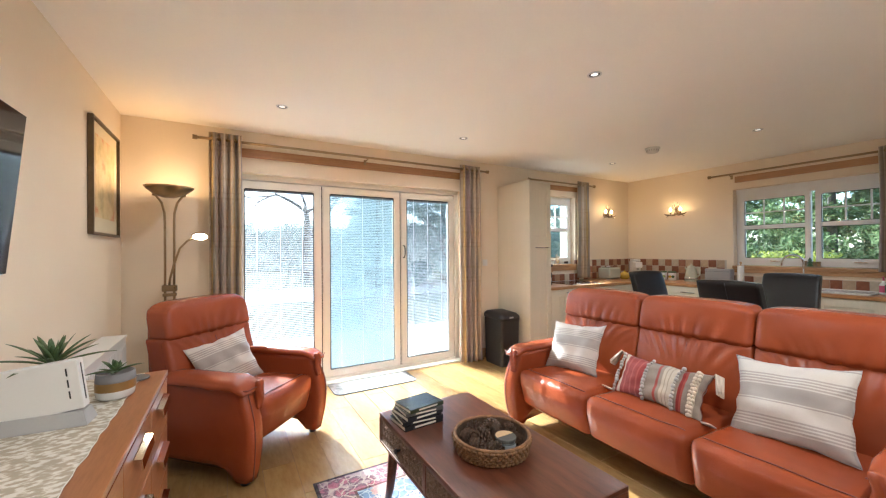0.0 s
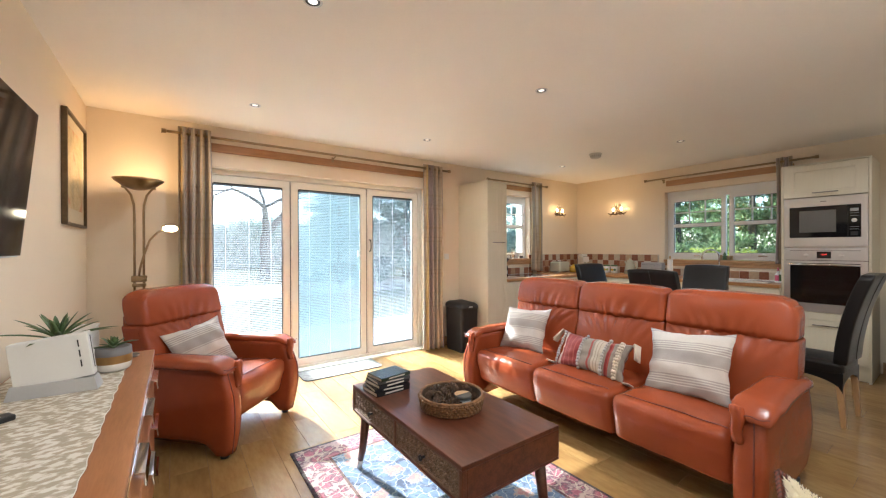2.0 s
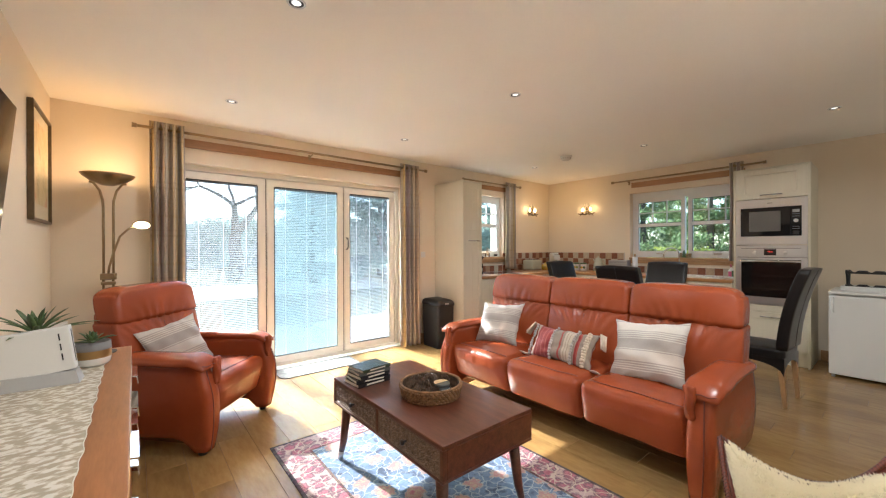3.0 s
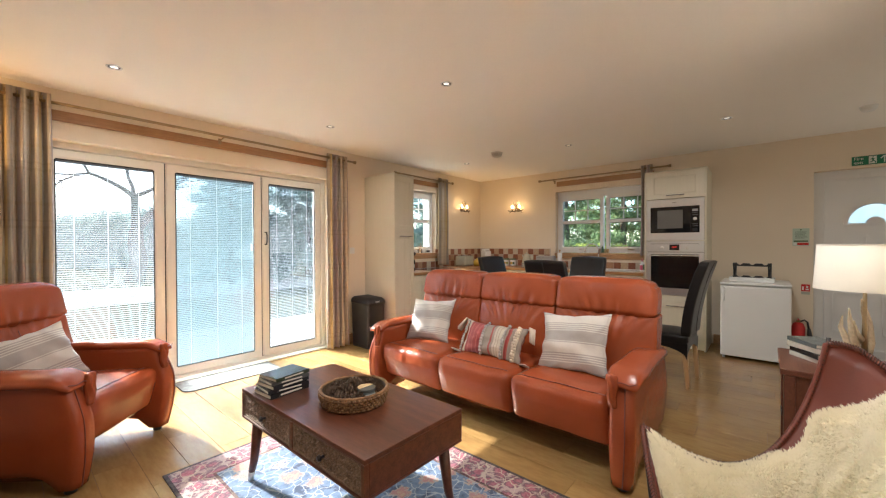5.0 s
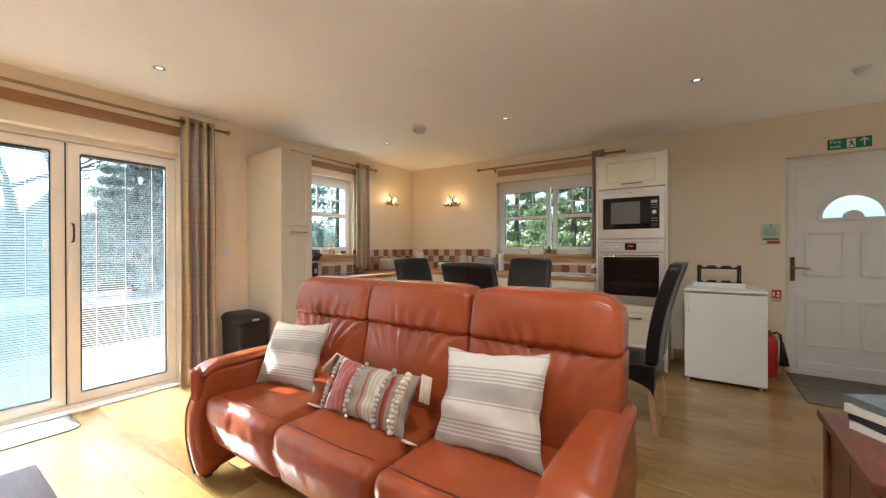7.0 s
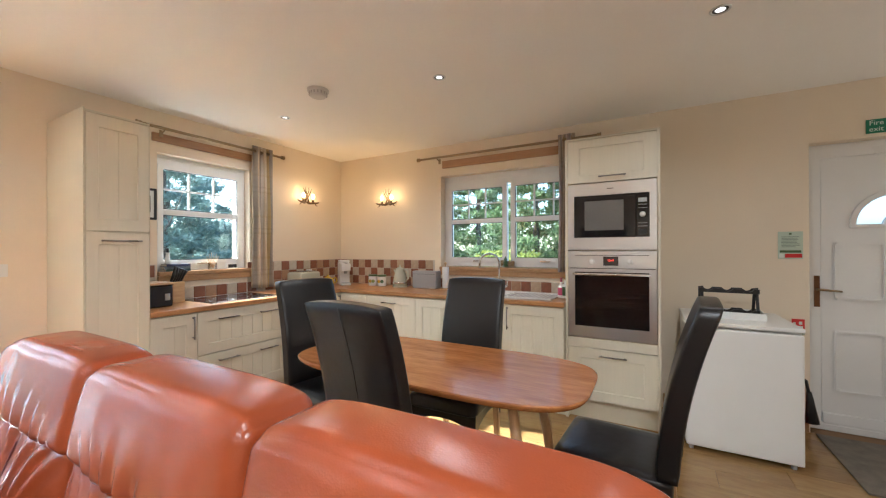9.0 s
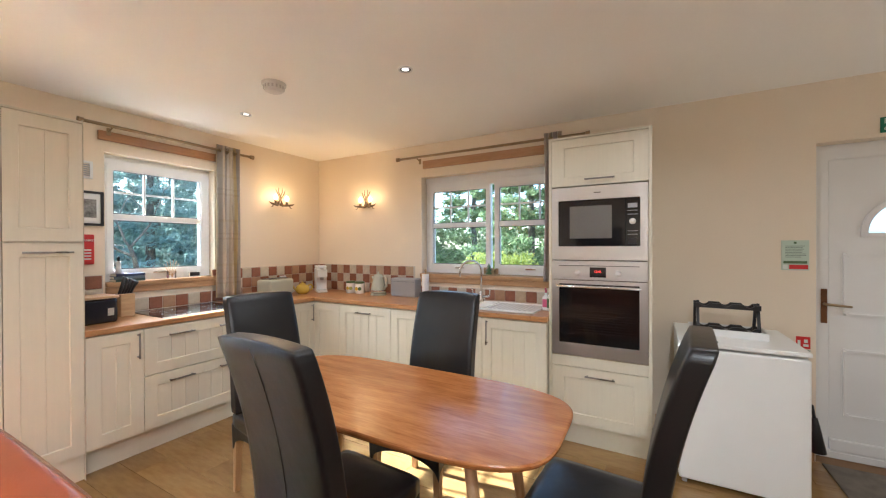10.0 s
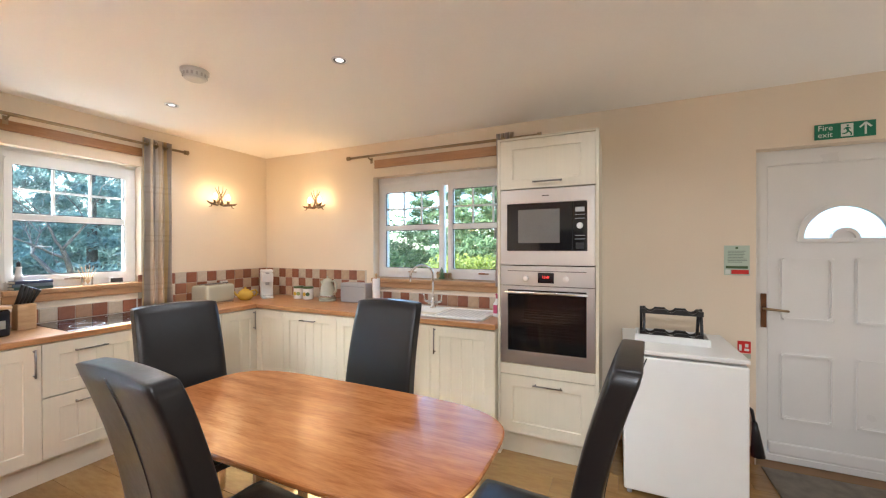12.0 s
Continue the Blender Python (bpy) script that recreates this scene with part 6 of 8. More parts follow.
# ---- living room: padded seats ----
def recliner(name, label, category, seats, sw, at, turn, back_w):
    """Leather seating that faces its own -y, with a padded back and curved arms."""
    e = thing(name, label, category, at, turn)
    half = seats * sw / 2

    def seat_warp(cx):
        def w(q, p):
            x, y, z = q.x + cx, q.y - 0.10, q.z + 0.30
            f = max(0.0, (-0.10 - y) / 0.30)
            z += 0.035 * (0.15 + y) * -1
            z += 0.03 * f * max(0.0, -p.z)
            y += 0.05 * max(0, (0.36 - z)) / 0.2 * f
            z += 0.004 * noise.noise(Vector((x * 9, y * 7, seats)))
            z -= 0.010 * math.exp(-((y + 0.35) / 0.03) ** 2) * (p.z > 0.99) * (1 - p.x ** 8) * 0.6
            y += 0.011 * noise.noise(Vector((x * 30, z * 5, 2))) * f * (p.y < -0.9) * max(0.0, (z - 0.2) / 0.2)
            z += 0.005 * math.sin(q.y * 55 + 6 * noise.noise(Vector((x * 4, y * 4, 7)))) * max(0.0, abs(p.x) - 0.6) * (p.z > 0.9) * (1 - abs(p.x)) * 5
            return Vector((x, y, z))
        return w

    def back_warp(cx, tilt, zc, fold):
        def w(q, p):
            z = q.z + zc
            y = q.y + (0.20 if fold < 0.5 else 0.192) + (z - 0.45) * tilt
            x = q.x + cx
            if fold > 0.5:
                end = max(0.0, abs(p.x) - 0.55) / 0.45
                outer = 1.0 if abs(x) > back_w / 2 - 0.22 and x * p.x > 0 else 0.45
                z -= 0.036 * outer * end ** 2.2 * (p.z + 1) / 2
                x -= math.copysign(0.018 * outer * max(0.0, p.z) ** 2, p.x) * abs(p.x) ** 3
            if p.y < -0.5:
                edge = 1 - p.x ** 4
                if fold > 0.5:
                    m = math.exp(-((p.z + 1.0) / 0.8) ** 2) * math.exp(-(p.x / 0.8) ** 2)
                    y -= 0.009 * m * math.sin(q.x * 105 * (1.2 - 0.3 * p.z) / 1.7 + 5 * noise.noise(Vector((x * 4, z * 3, 1)))) * edge
                else:
                    m = math.exp(-((1.0 - p.z) / 0.55) ** 2)
                    fan = q.x * (1.0 + 0.9 * (1 - p.z))
                    y -= 0.009 * m * math.sin(fan * 70 + 5 * noise.noise(Vector((x * 4, z * 2.5, 3)))) * edge
                    y += 0.016 * math.exp(-(q.x / 0.03) ** 2) * m
                    y += 0.006 * math.exp(-((abs(p.x) - 0.97) / 0.10) ** 2)
                y += 0.008 * noise.noise(Vector((x * 6, z * 6, cx)))
            return Vector((x, y, z))
        return w

    for k in range(seats):
        cx = -half + sw * (k + 0.5)
        s = part("seat_cushion", pad_bm((sw - 0.004, 0.66, 0.31), 0.05, (0.0, 0.018, 0.018), 20, seat_warp(cx)), M_LEATHER, e, smooth=True)
        pts = [(cx + (sw / 2 - 0.008) * (-1 + 2 * i / 16), -0.352 - 0.020 * (1 - (-1 + 2 * i / 16) ** 4), 0.4615 + 0.006 * (1 - (-1 + 2 * i / 16) ** 2)) for i in range(17)]
        top = [v.co for v in s.data.vertices if v.co.z > 0.40]
        on = []
        for x_, y_, _ in pts:
            near = sorted(top, key=lambda c: (c.x - x_) ** 2 + (c.y - y_) ** 2)[:5]
            ws = [1 / ((c.x - x_) ** 2 + (c.y - y_) ** 2 + 1e-5) for c in near]
            on.append((x_, y_, sum(c.z * w_ for c, w_ in zip(near, ws)) / sum(ws) + 0.0022))
        part("seam", tube_bm(on, 0.0035, 6), M_PIPING, s, smooth=True)
        bw = back_w / seats
        bx = -back_w / 2 + bw * (k + 0.5)
        b = part("back_cushion", pad_bm((bw - 0.003, 0.19, 0.42), 0.022, (0.0, 0.026, 0.0), 40, back_warp(bx, 0.235, 0.61, 0.0)), M_LEATHER, e, smooth=True)
        part("seam", tube_bm([(bx, 0.107 + (z - 0.45) * 0.235 - 0.020 * (1 - ((z - 0.61) / 0.22) ** 2), z) for z in [0.67 + 0.012 * i for i in range(10)]], 0.0026, 6), M_PIPING, b, smooth=True)
        part("headrest", pad_bm((bw - 0.004, 0.182, 0.235), 0.036, (0.0, 0.016, 0.008), 44, back_warp(bx, 0.195, 0.925, 1.0)), M_LEATHER, e, smooth=True)
    part("base", box_bm((-half, -0.12, 0.10), (half, 0.36, 0.20), 0.01), M_BLACKPL, e)
    part("back_panel", pad_bm((back_w - 0.05, 0.06, 0.76), 0.025, (0, 0.008, 0), 6, lambda q, p: Vector((q.x, q.y + 0.325 + (q.z + 0.4) * 0.06, q.z + 0.50))), M_LEATHER, e, smooth=True)
    for s in (-1, 1):
        rings = []
        nz = 14
        for i in range(nz + 1):
            v = i / nz
            z = 0.035 + 0.555 * v
            yf = -0.44 - 0.035 * math.sin(math.pi * min(1, v * 1.1)) + 0.055 * max(0, v - 0.62) ** 1.2 * 2.2
            yb = 0.375 + 0.03 * v
            x0, x1 = s * (half + 0.004), s * (half + 0.108 + 0.020 * math.sin(math.pi * v))
            r = 0.035
            ring = []
            for (cx_, cy_, a0) in ((x1 - s * r, yf + r, -90), (x1 - s * r, yb - r, 0), (x0 + s * r, yb - r, 90), (x0 + s * r, yf + r, 180)):
                for a in (0, 30, 60, 90):
                    aa = radians(a0 + a)
                    ring.append((cx_ + s * r * math.cos(aa), cy_ + r * math.sin(aa), z))
                if a0 in (-90, 90):
                    ya, yz = (yf + r, yb - r) if a0 == -90 else (yb - r, yf + r)
                    for t_ in (0.03, 0.06, 0.1, 0.16, 0.25, 0.4, 0.6, 0.75, 0.84, 0.9, 0.94, 0.97):
                        ring.append((cx_ + s * r * math.cos(radians(a0 + 90)), ya + (yz - ya) * t_, z))
            ring = [(x_, y_, z_ + 0.085 * (1 - v) ** 2 * min(1.0, max(0.0, (y_ - yf - 0.09) / 0.09)) ** 0.7) for x_, y_, z_ in ring]
            rings.append(ring)
        arm = part("arm", loft_bm(rings), M_LEATHER, e, smooth=True)
        edge = [(r[0][0] * 1.0 - s * 0.004, r[0][1] - 0.001, r[0][2]) for r in rings]
        part("seam", tube_bm(edge, 0.0035, 6), M_PIPING, arm, smooth=True)

        def arm_warp(q, p, s=s):
            x = q.x + s * (half + 0.060)
            y = q.y - 0.035
            z = q.z + 0.600
            z -= 0.55 * max(0, -0.36 - y) ** 1.0 * 0.9
            z -= 0.12 * max(0, y - 0.05) * 0.5
            out = s * q.x / 0.076
            z -= 0.016 * max(0.0, out) ** 2 - 0.006 * max(0.0, -out)
            x += s * 0.014 * max(0.0, out) * math.exp(-((y + 0.30) / 0.16) ** 2)
            return Vector((x, y, z + 0.003 * noise.noise(Vector((x * 8, y * 8, 0)))))
        part("arm_pad", pad_bm((0.152, 0.80, 0.044), 0.020, (0.004, 0.012, 0.012), 18, arm_warp), M_LEATHER, arm, smooth=True)

        def flap_warp(q, p, s=s):
            k = (p.z + 1) / 2
            x = q.x * (0.72 + 0.28 * k) + s * (half + 0.022 + 0.004 * math.sin(q.z * 60))
            return Vector((x, q.y - 0.452 + 0.05 * (q.z + 0.07) + 0.004 * math.sin(q.x * 160 + q.z * 30), q.z + 0.525))
        part("arm_front_flap", pad_bm((0.058, 0.028, 0.17), 0.012, (0, 0.008, 0), 12, flap_warp), M_LEATHER, arm, smooth=True)
        lip = [(s * (half - 0.014 + 0.150 * i / 14), -0.438 - 0.016 * math.sin(math.pi * i / 14), 0.575 + 0.004 * math.sin(i)) for i in range(15)]
        part("seam", tube_bm(lip, 0.003, 6), M_PIPING, arm, smooth=True)
        for y in (-0.38, 0.32):
            part("foot", lathe_bm([(0, 0), (0.022, 0), (0.026, 0.004), (0.026, 0.034), (0, 0.034)], 14, (s * (half + 0.058), y, 0)), M_BLACKPL, e, smooth=True)
    return e


recliner("sofa", "three-seat tan red leather sofa with headrests and curved arms", "sofa", 3, 0.605, (2.31, 1.237, 0), -90, 2.02)
recliner("armchair", "tan red leather armchair with a padded headrest by the window", "armchair", 1, 0.56, (0.02, 2.95, 0), 46, 0.70)


def cushion(label, at, turn, leanback, w, h, d, mat, seed, roll=0):
    e = thing("cushion", label, "cushion")
    e.matrix_basis = pose(*at, 0, 0, turn) @ pose(0, 0, 0, -leanback, 0, 0) @ pose(0, 0, 0, 0, roll, 0)
    part("cover", pillow_bm(w, h, d, 40, 0.075, seed), mat, e, smooth=True)
    me = e.children[0].data
    n = 40
    ring = [(0, i) for i in range(n)] + [(j, n) for j in range(n)] + [(n, n - i) for i in range(n)] + [(n - j, 0) for j in range(n)]
    pts = [tuple(me.vertices[j * (n + 1) + i].co) for j, i in ring]
    pts.append(pts[0])
    part("seam", tube_bm(pts, 0.0024, 5, caps=False), mat if mat is not M_BOHO else M_PIPING, e, smooth=True)
    return e


cushion("square grey cushion with white stripes on the sofa by the arm", (2.19, 0.655, 0.452), -94, 25, 0.47, 0.40, 0.15, M_CUSHION, 2, -6)
cushion("square grey striped cushion in sunlight on the sofa", (2.19, 1.92, 0.452), -82, 27, 0.43, 0.38, 0.15, M_CUSHION, 5, -3)
cushion("square grey striped cushion leaning in the leather armchair", (0.02, 2.88, 0.448), 28, 24, 0.42, 0.36, 0.14, M_CUSHION, 9, -10)
bo = cushion("red and cream striped boho cushion with tassels on the sofa", (2.13, 1.245, 0.452), -92, 30, 0.54, 0.26, 0.15, M_BOHO, 7, 0)
rnd = random.Random(4)
M_WOOL = plain("cream_wool_pompom", (0.62, 0.52, 0.42), 1.0, var=0.15, fine=200, bump=0.6)
M_GREYWOOL = plain("grey_wool_pompom", (0.42, 0.385, 0.36), 1.0, var=0.15, fine=200, bump=0.6)
for row, m in ((-0.258, M_GREYWOOL), (-0.054, M_GREYWOOL), (0.119, M_GREYWOOL), (0.200, M_WOOL), (0.214, M_WOOL)):
    bm = bmesh.new()
    for k in range(13):
        z = 0.015 + 0.235 * k / 12
        y = -0.075 * (1 - (row / 0.27) ** 2) ** 0.55 * max(0.05, 1 - ((z - 0.13) / 0.13) ** 2) ** 0.55 - 0.004
        bmesh.ops.create_icosphere(bm, subdivisions=2, radius=0.0115 + rnd.uniform(-0.003, 0.002), matrix=Matrix.Translation((row + rnd.uniform(-0.004, 0.004), y, z)))
    part("pompom_trim", bm, m, bo, smooth=False, kind="stuff")
for sx in (-1, 1):
    for sz in (0, 1):
        bm = bmesh.new()
        for k in range(26):
            a = rnd.uniform(-1.0, 1.0)
            x0, z0 = sx * 0.262, 0.26 * sz + (0.006 if sz == 0 else -0.006)
            tube_bm([(x0, 0, z0), (x0 + sx * (0.03 + 0.01 * a), -0.01 + 0.02 * a, z0 + (0.01 if sz else -0.002)), (x0 + sx * (0.055 + 0.012 * rnd.random()), -0.02 + 0.03 * a, z0 - 0.075 * sz - 0.001 - 0.02 * rnd.random() * sz)], [0.005, 0.0055, 0.004], 5, bm)
        part("tassel", bm, M_WOOL, bo, smooth=True)


# ---- coffee table ----
def coffee_table():
    e = thing("coffee_table", "dark mango wood coffee table with two carved drawers", "coffee table", (0.955, 1.325, 0))
    X, Y = 0.283, 0.53
    part("tabletop", box_bm((-X, -Y, 0.487), (X, Y, 0.507), 0.004, 2), M_MANGO, e)
    part("body", box_bm((-X + 0.022, -Y, 0.365), (X, Y, 0.486), 0.003, 2), M_MANGO, e)
    part("bottom_rail", box_bm((-X, -Y, 0.352), (X, Y, 0.364), 0.002), M_MANGO, e)
    part("post", box_bm((-X, -0.012, 0.3645), (-X + 0.0215, 0.012, 0.4865), 0.002), M_MANGO, e)
    for s in (-1, 1):
        part("post", box_bm((-X, min(s * Y, s * (Y - 0.02)), 0.3645), (-X + 0.0215, max(s * Y, s * (Y - 0.02)), 0.4865), 0.002), M_MANGO, e)
    M_CARVE = plain("carved_dark_wood", (0.17, 0.12, 0.085), 0.42, 0.15, var=0.5, scale=60, fine=200, bump=0.2)
    for y0, y1 in ((-Y + 0.022, -0.014), (0.014, Y - 0.022)):
        bm = bmesh.new()
        ny, nz = 150, 36
        g = []
        for j in range(nz + 1):
            row = []
            for i in range(ny + 1):
                u, v = y0 + (y1 - y0) * i / ny, 0.367 + 0.117 * j / nz
                cu, cv = (u * 26) % 1 - 0.5, (v * 26) % 1 - 0.5
                rr = math.hypot(cu, cv)
                h = 0.5 + 0.5 * math.cos(rr * 26 + 2 * math.atan2(cv, cu))
                h = h * 0.6 + 0.4 * (noise.noise(Vector((u * 70, v * 70, 3))) > 0.05)
                edge = min(i, ny - i, j, nz - j)
                h = 1.0 if edge < 3 else h
                row.append(bm.verts.new((-X + 0.008 - 0.0055 * h, u, v)))
            g.append(row)
        for j in range(nz):
            for i in range(ny):
                bm.faces.new((g[j][i], g[j][i + 1], g[j + 1][i + 1], g[j + 1][i]))
        d = part("drawer", bm, M_CARVE, e, "dark carved wooden drawer front")
        yc = (y0 + y1) / 2
        part("knob", tube_bm([(-X + 0.004, yc, 0.425), (-X - 0.012, yc, 0.425), (-X - 0.014, yc, 0.425), (-X - 0.024, yc, 0.425)], [0.006, 0.006, 0.014, 0.010], 12), M_BLACKPL, d, smooth=True)
    for sx in (-1, 1):
        for sy in (-1, 1):
            leg = part("leg", tube_bm([(sx * (X - 0.055), sy * (Y - 0.075), 0.352), (sx * (X - 0.040), sy * (Y - 0.052), 0.12), (sx * (X - 0.032), sy * (Y - 0.040), 0.0601)], [0.029, 0.021, 0.0175], 16), M_MANGO, e, smooth=True)
            part("metal_tip", tube_bm([(sx * (X - 0.032), sy * (Y - 0.040), 0.06), (sx * (X - 0.028), sy * (Y - 0.033), 0.008)], [0.0178, 0.0145], 16), M_STEEL, leg, smooth=True)


coffee_table()
TOP = 0.507


def book(x, y, z, turn, size, h, col, label, group, spine=True):
    e = thing("book", label, "book", (x, y, z), turn, group)
    w, l = size[0] / 2, size[1] / 2
    bm = box_bm((-w, -l, 0), (w, l, 0.0025), 0.0008)
    box_bm((-w, -l, h - 0.0025), (w, l, h), 0.0008, 1, bm)
    box_bm((-w, -l, 0.0), (-w + 0.003, l, h), 0.0008, 1, bm)
    part("cover", bm, plain("cover", col, 0.25, var=0.08, scale=30, bump=0.02), e)
    part("page_block", box_bm((-w + 0.004, -l + 0.003, 0.0026), (w - 0.003, l - 0.003, h - 0.0026), 0), M_PAPER, e)
    if spine:
        part("spine_print", box_bm((-w - 0.0006, -l * 0.6, h * 0.3), (-w - 0.0001, l * 0.5, h * 0.7), 0), M_PAPER, e)
    return e


M_PAPER = plain("book_pages", (0.66, 0.62, 0.54), 0.9, var=0.05, fine=300, stretch=(1, 1, 20), bump=0.2)
z = TOP
for k, (h, c, t, s, lb) in enumerate(((0.022, (0.02, 0.02, 0.022), 4, (0.165, 0.215), "thin black book at the bottom of the stack"), (0.018, (0.02, 0.02, 0.025), -3, (0.165, 0.215), "black book with pale page edges in the stack"),
                                     (0.02, (0.03, 0.03, 0.035), 6, (0.155, 0.205), "dark grey book in the coffee table stack"), (0.016, (0.10, 0.10, 0.10), 0, (0.155, 0.205), "charcoal book near the top of the stack"),
                                     (0.018, (0.045, 0.055, 0.035), 8, (0.15, 0.20), "dark green book on top of the stack"))):
    book(0.80 + 0.004 * k, 1.665, z, 90 + t, s, h, c, lb, "books on the coffee table")
    z += h + 0.0005

# basket with cones and a candle
ba = thing("basket", "round woven water-hyacinth basket with two handles", "basket", (0.965, 1.255, TOP))
M_WEAVE = plain("woven_brown_straw", (0.19, 0.095, 0.038), 0.75, var=0.5, scale=40, fine=150, bump=0.6, dist=0.003)
rnd = random.Random(8)
for j in range(5):
    bm = bmesh.new()
    n = 44
    zz = 0.009 + 0.0125 * j
    r = 0.150 + 0.003 * j
    for i in range(n):
        a0 = 2 * math.pi * (i + 0.5 * (j % 2)) / n
        pts = []
        for q in range(4):
            a = a0 + (q / 3) * 2 * math.pi / n * 1.1
            rr = r + 0.004 * math.sin(math.pi * q / 3)
            pts.append((rr * math.cos(a), rr * math.sin(a), zz + rnd.uniform(-0.001, 0.001)))
        tube_bm(pts, [0.004, 0.0078, 0.0078, 0.004], 6, bm)
    part("woven_band", bm, M_WEAVE, ba, smooth=True, kind="stuff")
part("rim", tube_bm([((0.160) * math.cos(2 * math.pi * i / 48), 0.160 * math.sin(2 * math.pi * i / 48), 0.068) for i in range(49)], 0.008, 8, caps=False), M_WEAVE, ba, smooth=True)
part("basket_floor", lathe_bm([(0, 0.001), (0.150, 0.001), (0.150, 0.006), (0, 0.006)], 32), M_WEAVE, ba)
part("basket_lining", lathe_bm([(0.147, 0.006), (0.153, 0.066)], 32), plain("dark_weave", (0.07, 0.04, 0.02), 0.9, var=0.4, scale=50), ba)


def pine_cone(x, y, z, r, tilt, turn, lb):
    e = thing("pine_cone", lb, "pine cone", (x, y, z), 0, "pine cones in the basket")
    e.rotation_euler = (radians(tilt), 0, radians(turn))
    bm = bmesh.new()
    for i in range(70):
        v = i / 70
        rr = r * math.sin(math.pi * (0.12 + 0.83 * v)) ** 0.8
        a = i * 2.39996
        c = Vector((rr * math.cos(a), rr * math.sin(a), (v - 0.5) * r * 2.4))
        o = Vector((math.cos(a), math.sin(a), 0.35))
        s_ = Vector((-math.sin(a), math.cos(a), 0)) * r * 0.32
        vs = [bm.verts.new(p) for p in (c * 0.45 - s_ * 0.4, c * 0.45 + s_ * 0.4, c + s_ + o * r * 0.05, c + o * r * 0.28, c - s_ + o * r * 0.05)]
        tip = bm.verts.new(c + o * r * 0.12 + Vector((0, 0, -r * 0.16)))
        bm.faces.new(vs)
        for p, q in zip(vs, vs[1:] + vs[:1]):
            bm.faces.new((p, tip, q))
    part("cone", bm, M_CONE, e)


M_CONE = plain("pine_cone_brown", (0.09, 0.05, 0.028), 0.7, var=0.5, scale=60, bump=0.2)
for k, (x, y, r) in enumerate(((-0.085, 0.05, 0.036), (-0.02, 0.095, 0.038), (0.06, 0.08, 0.036), (0.10, 0.01, 0.034), (-0.10, -0.035, 0.034), (-0.045, 0.015, 0.036), (0.02, 0.03, 0.034), (0.07, -0.08, 0.033), (-0.05, -0.095, 0.034))):
    pine_cone(0.965 + x, 1.255 + y, TOP + 0.042 + (0.012 if k in (5, 6) else 0), r, 50 + 25 * (k % 3), 47 * k, "open brown pine cone lying in the woven basket")
# Wooden lid half in shade: grey paints the shaded part.
M_LIDSHADE = plain("shaded_lid_grey", (0.10, 0.10, 0.095), 0.25)
t = thing("candle_jar", "grey glass candle jar with half-shaded wooden lid in basket", "candle", (0.985, 1.185, TOP + 0.006))
part("jar", lathe_bm([(0, 0), (0.038, 0), (0.042, 0.006), (0.042, 0.06), (0, 0.06)], 28), plain("grey_glass", (0.09, 0.10, 0.10), 0.1), t, smooth=True)
part("label", lathe_bm([(0.0425, 0.014), (0.0427, 0.016), (0.0427, 0.048), (0.0425, 0.05)], 28), M_GREYPL, t, smooth=True)
part("lid", lathe_bm([(0.044, 0.0605), (0.045, 0.063), (0.045, 0.071), (0.043, 0.074), (0, 0.074)], 28), M_LIDSHADE, t, smooth=False)
# Half disc of pale wood paints the lit part of the lid.
bm = bmesh.new()
vs = [bm.verts.new((0.042 * math.cos(math.pi * k / 16), 0.042 * math.sin(math.pi * k / 16), 0.0752)) for k in range(17)]
bm.faces.new(vs)
part("wood_inlay", bm, M_WOODP, t, "lit half of the wooden lid")

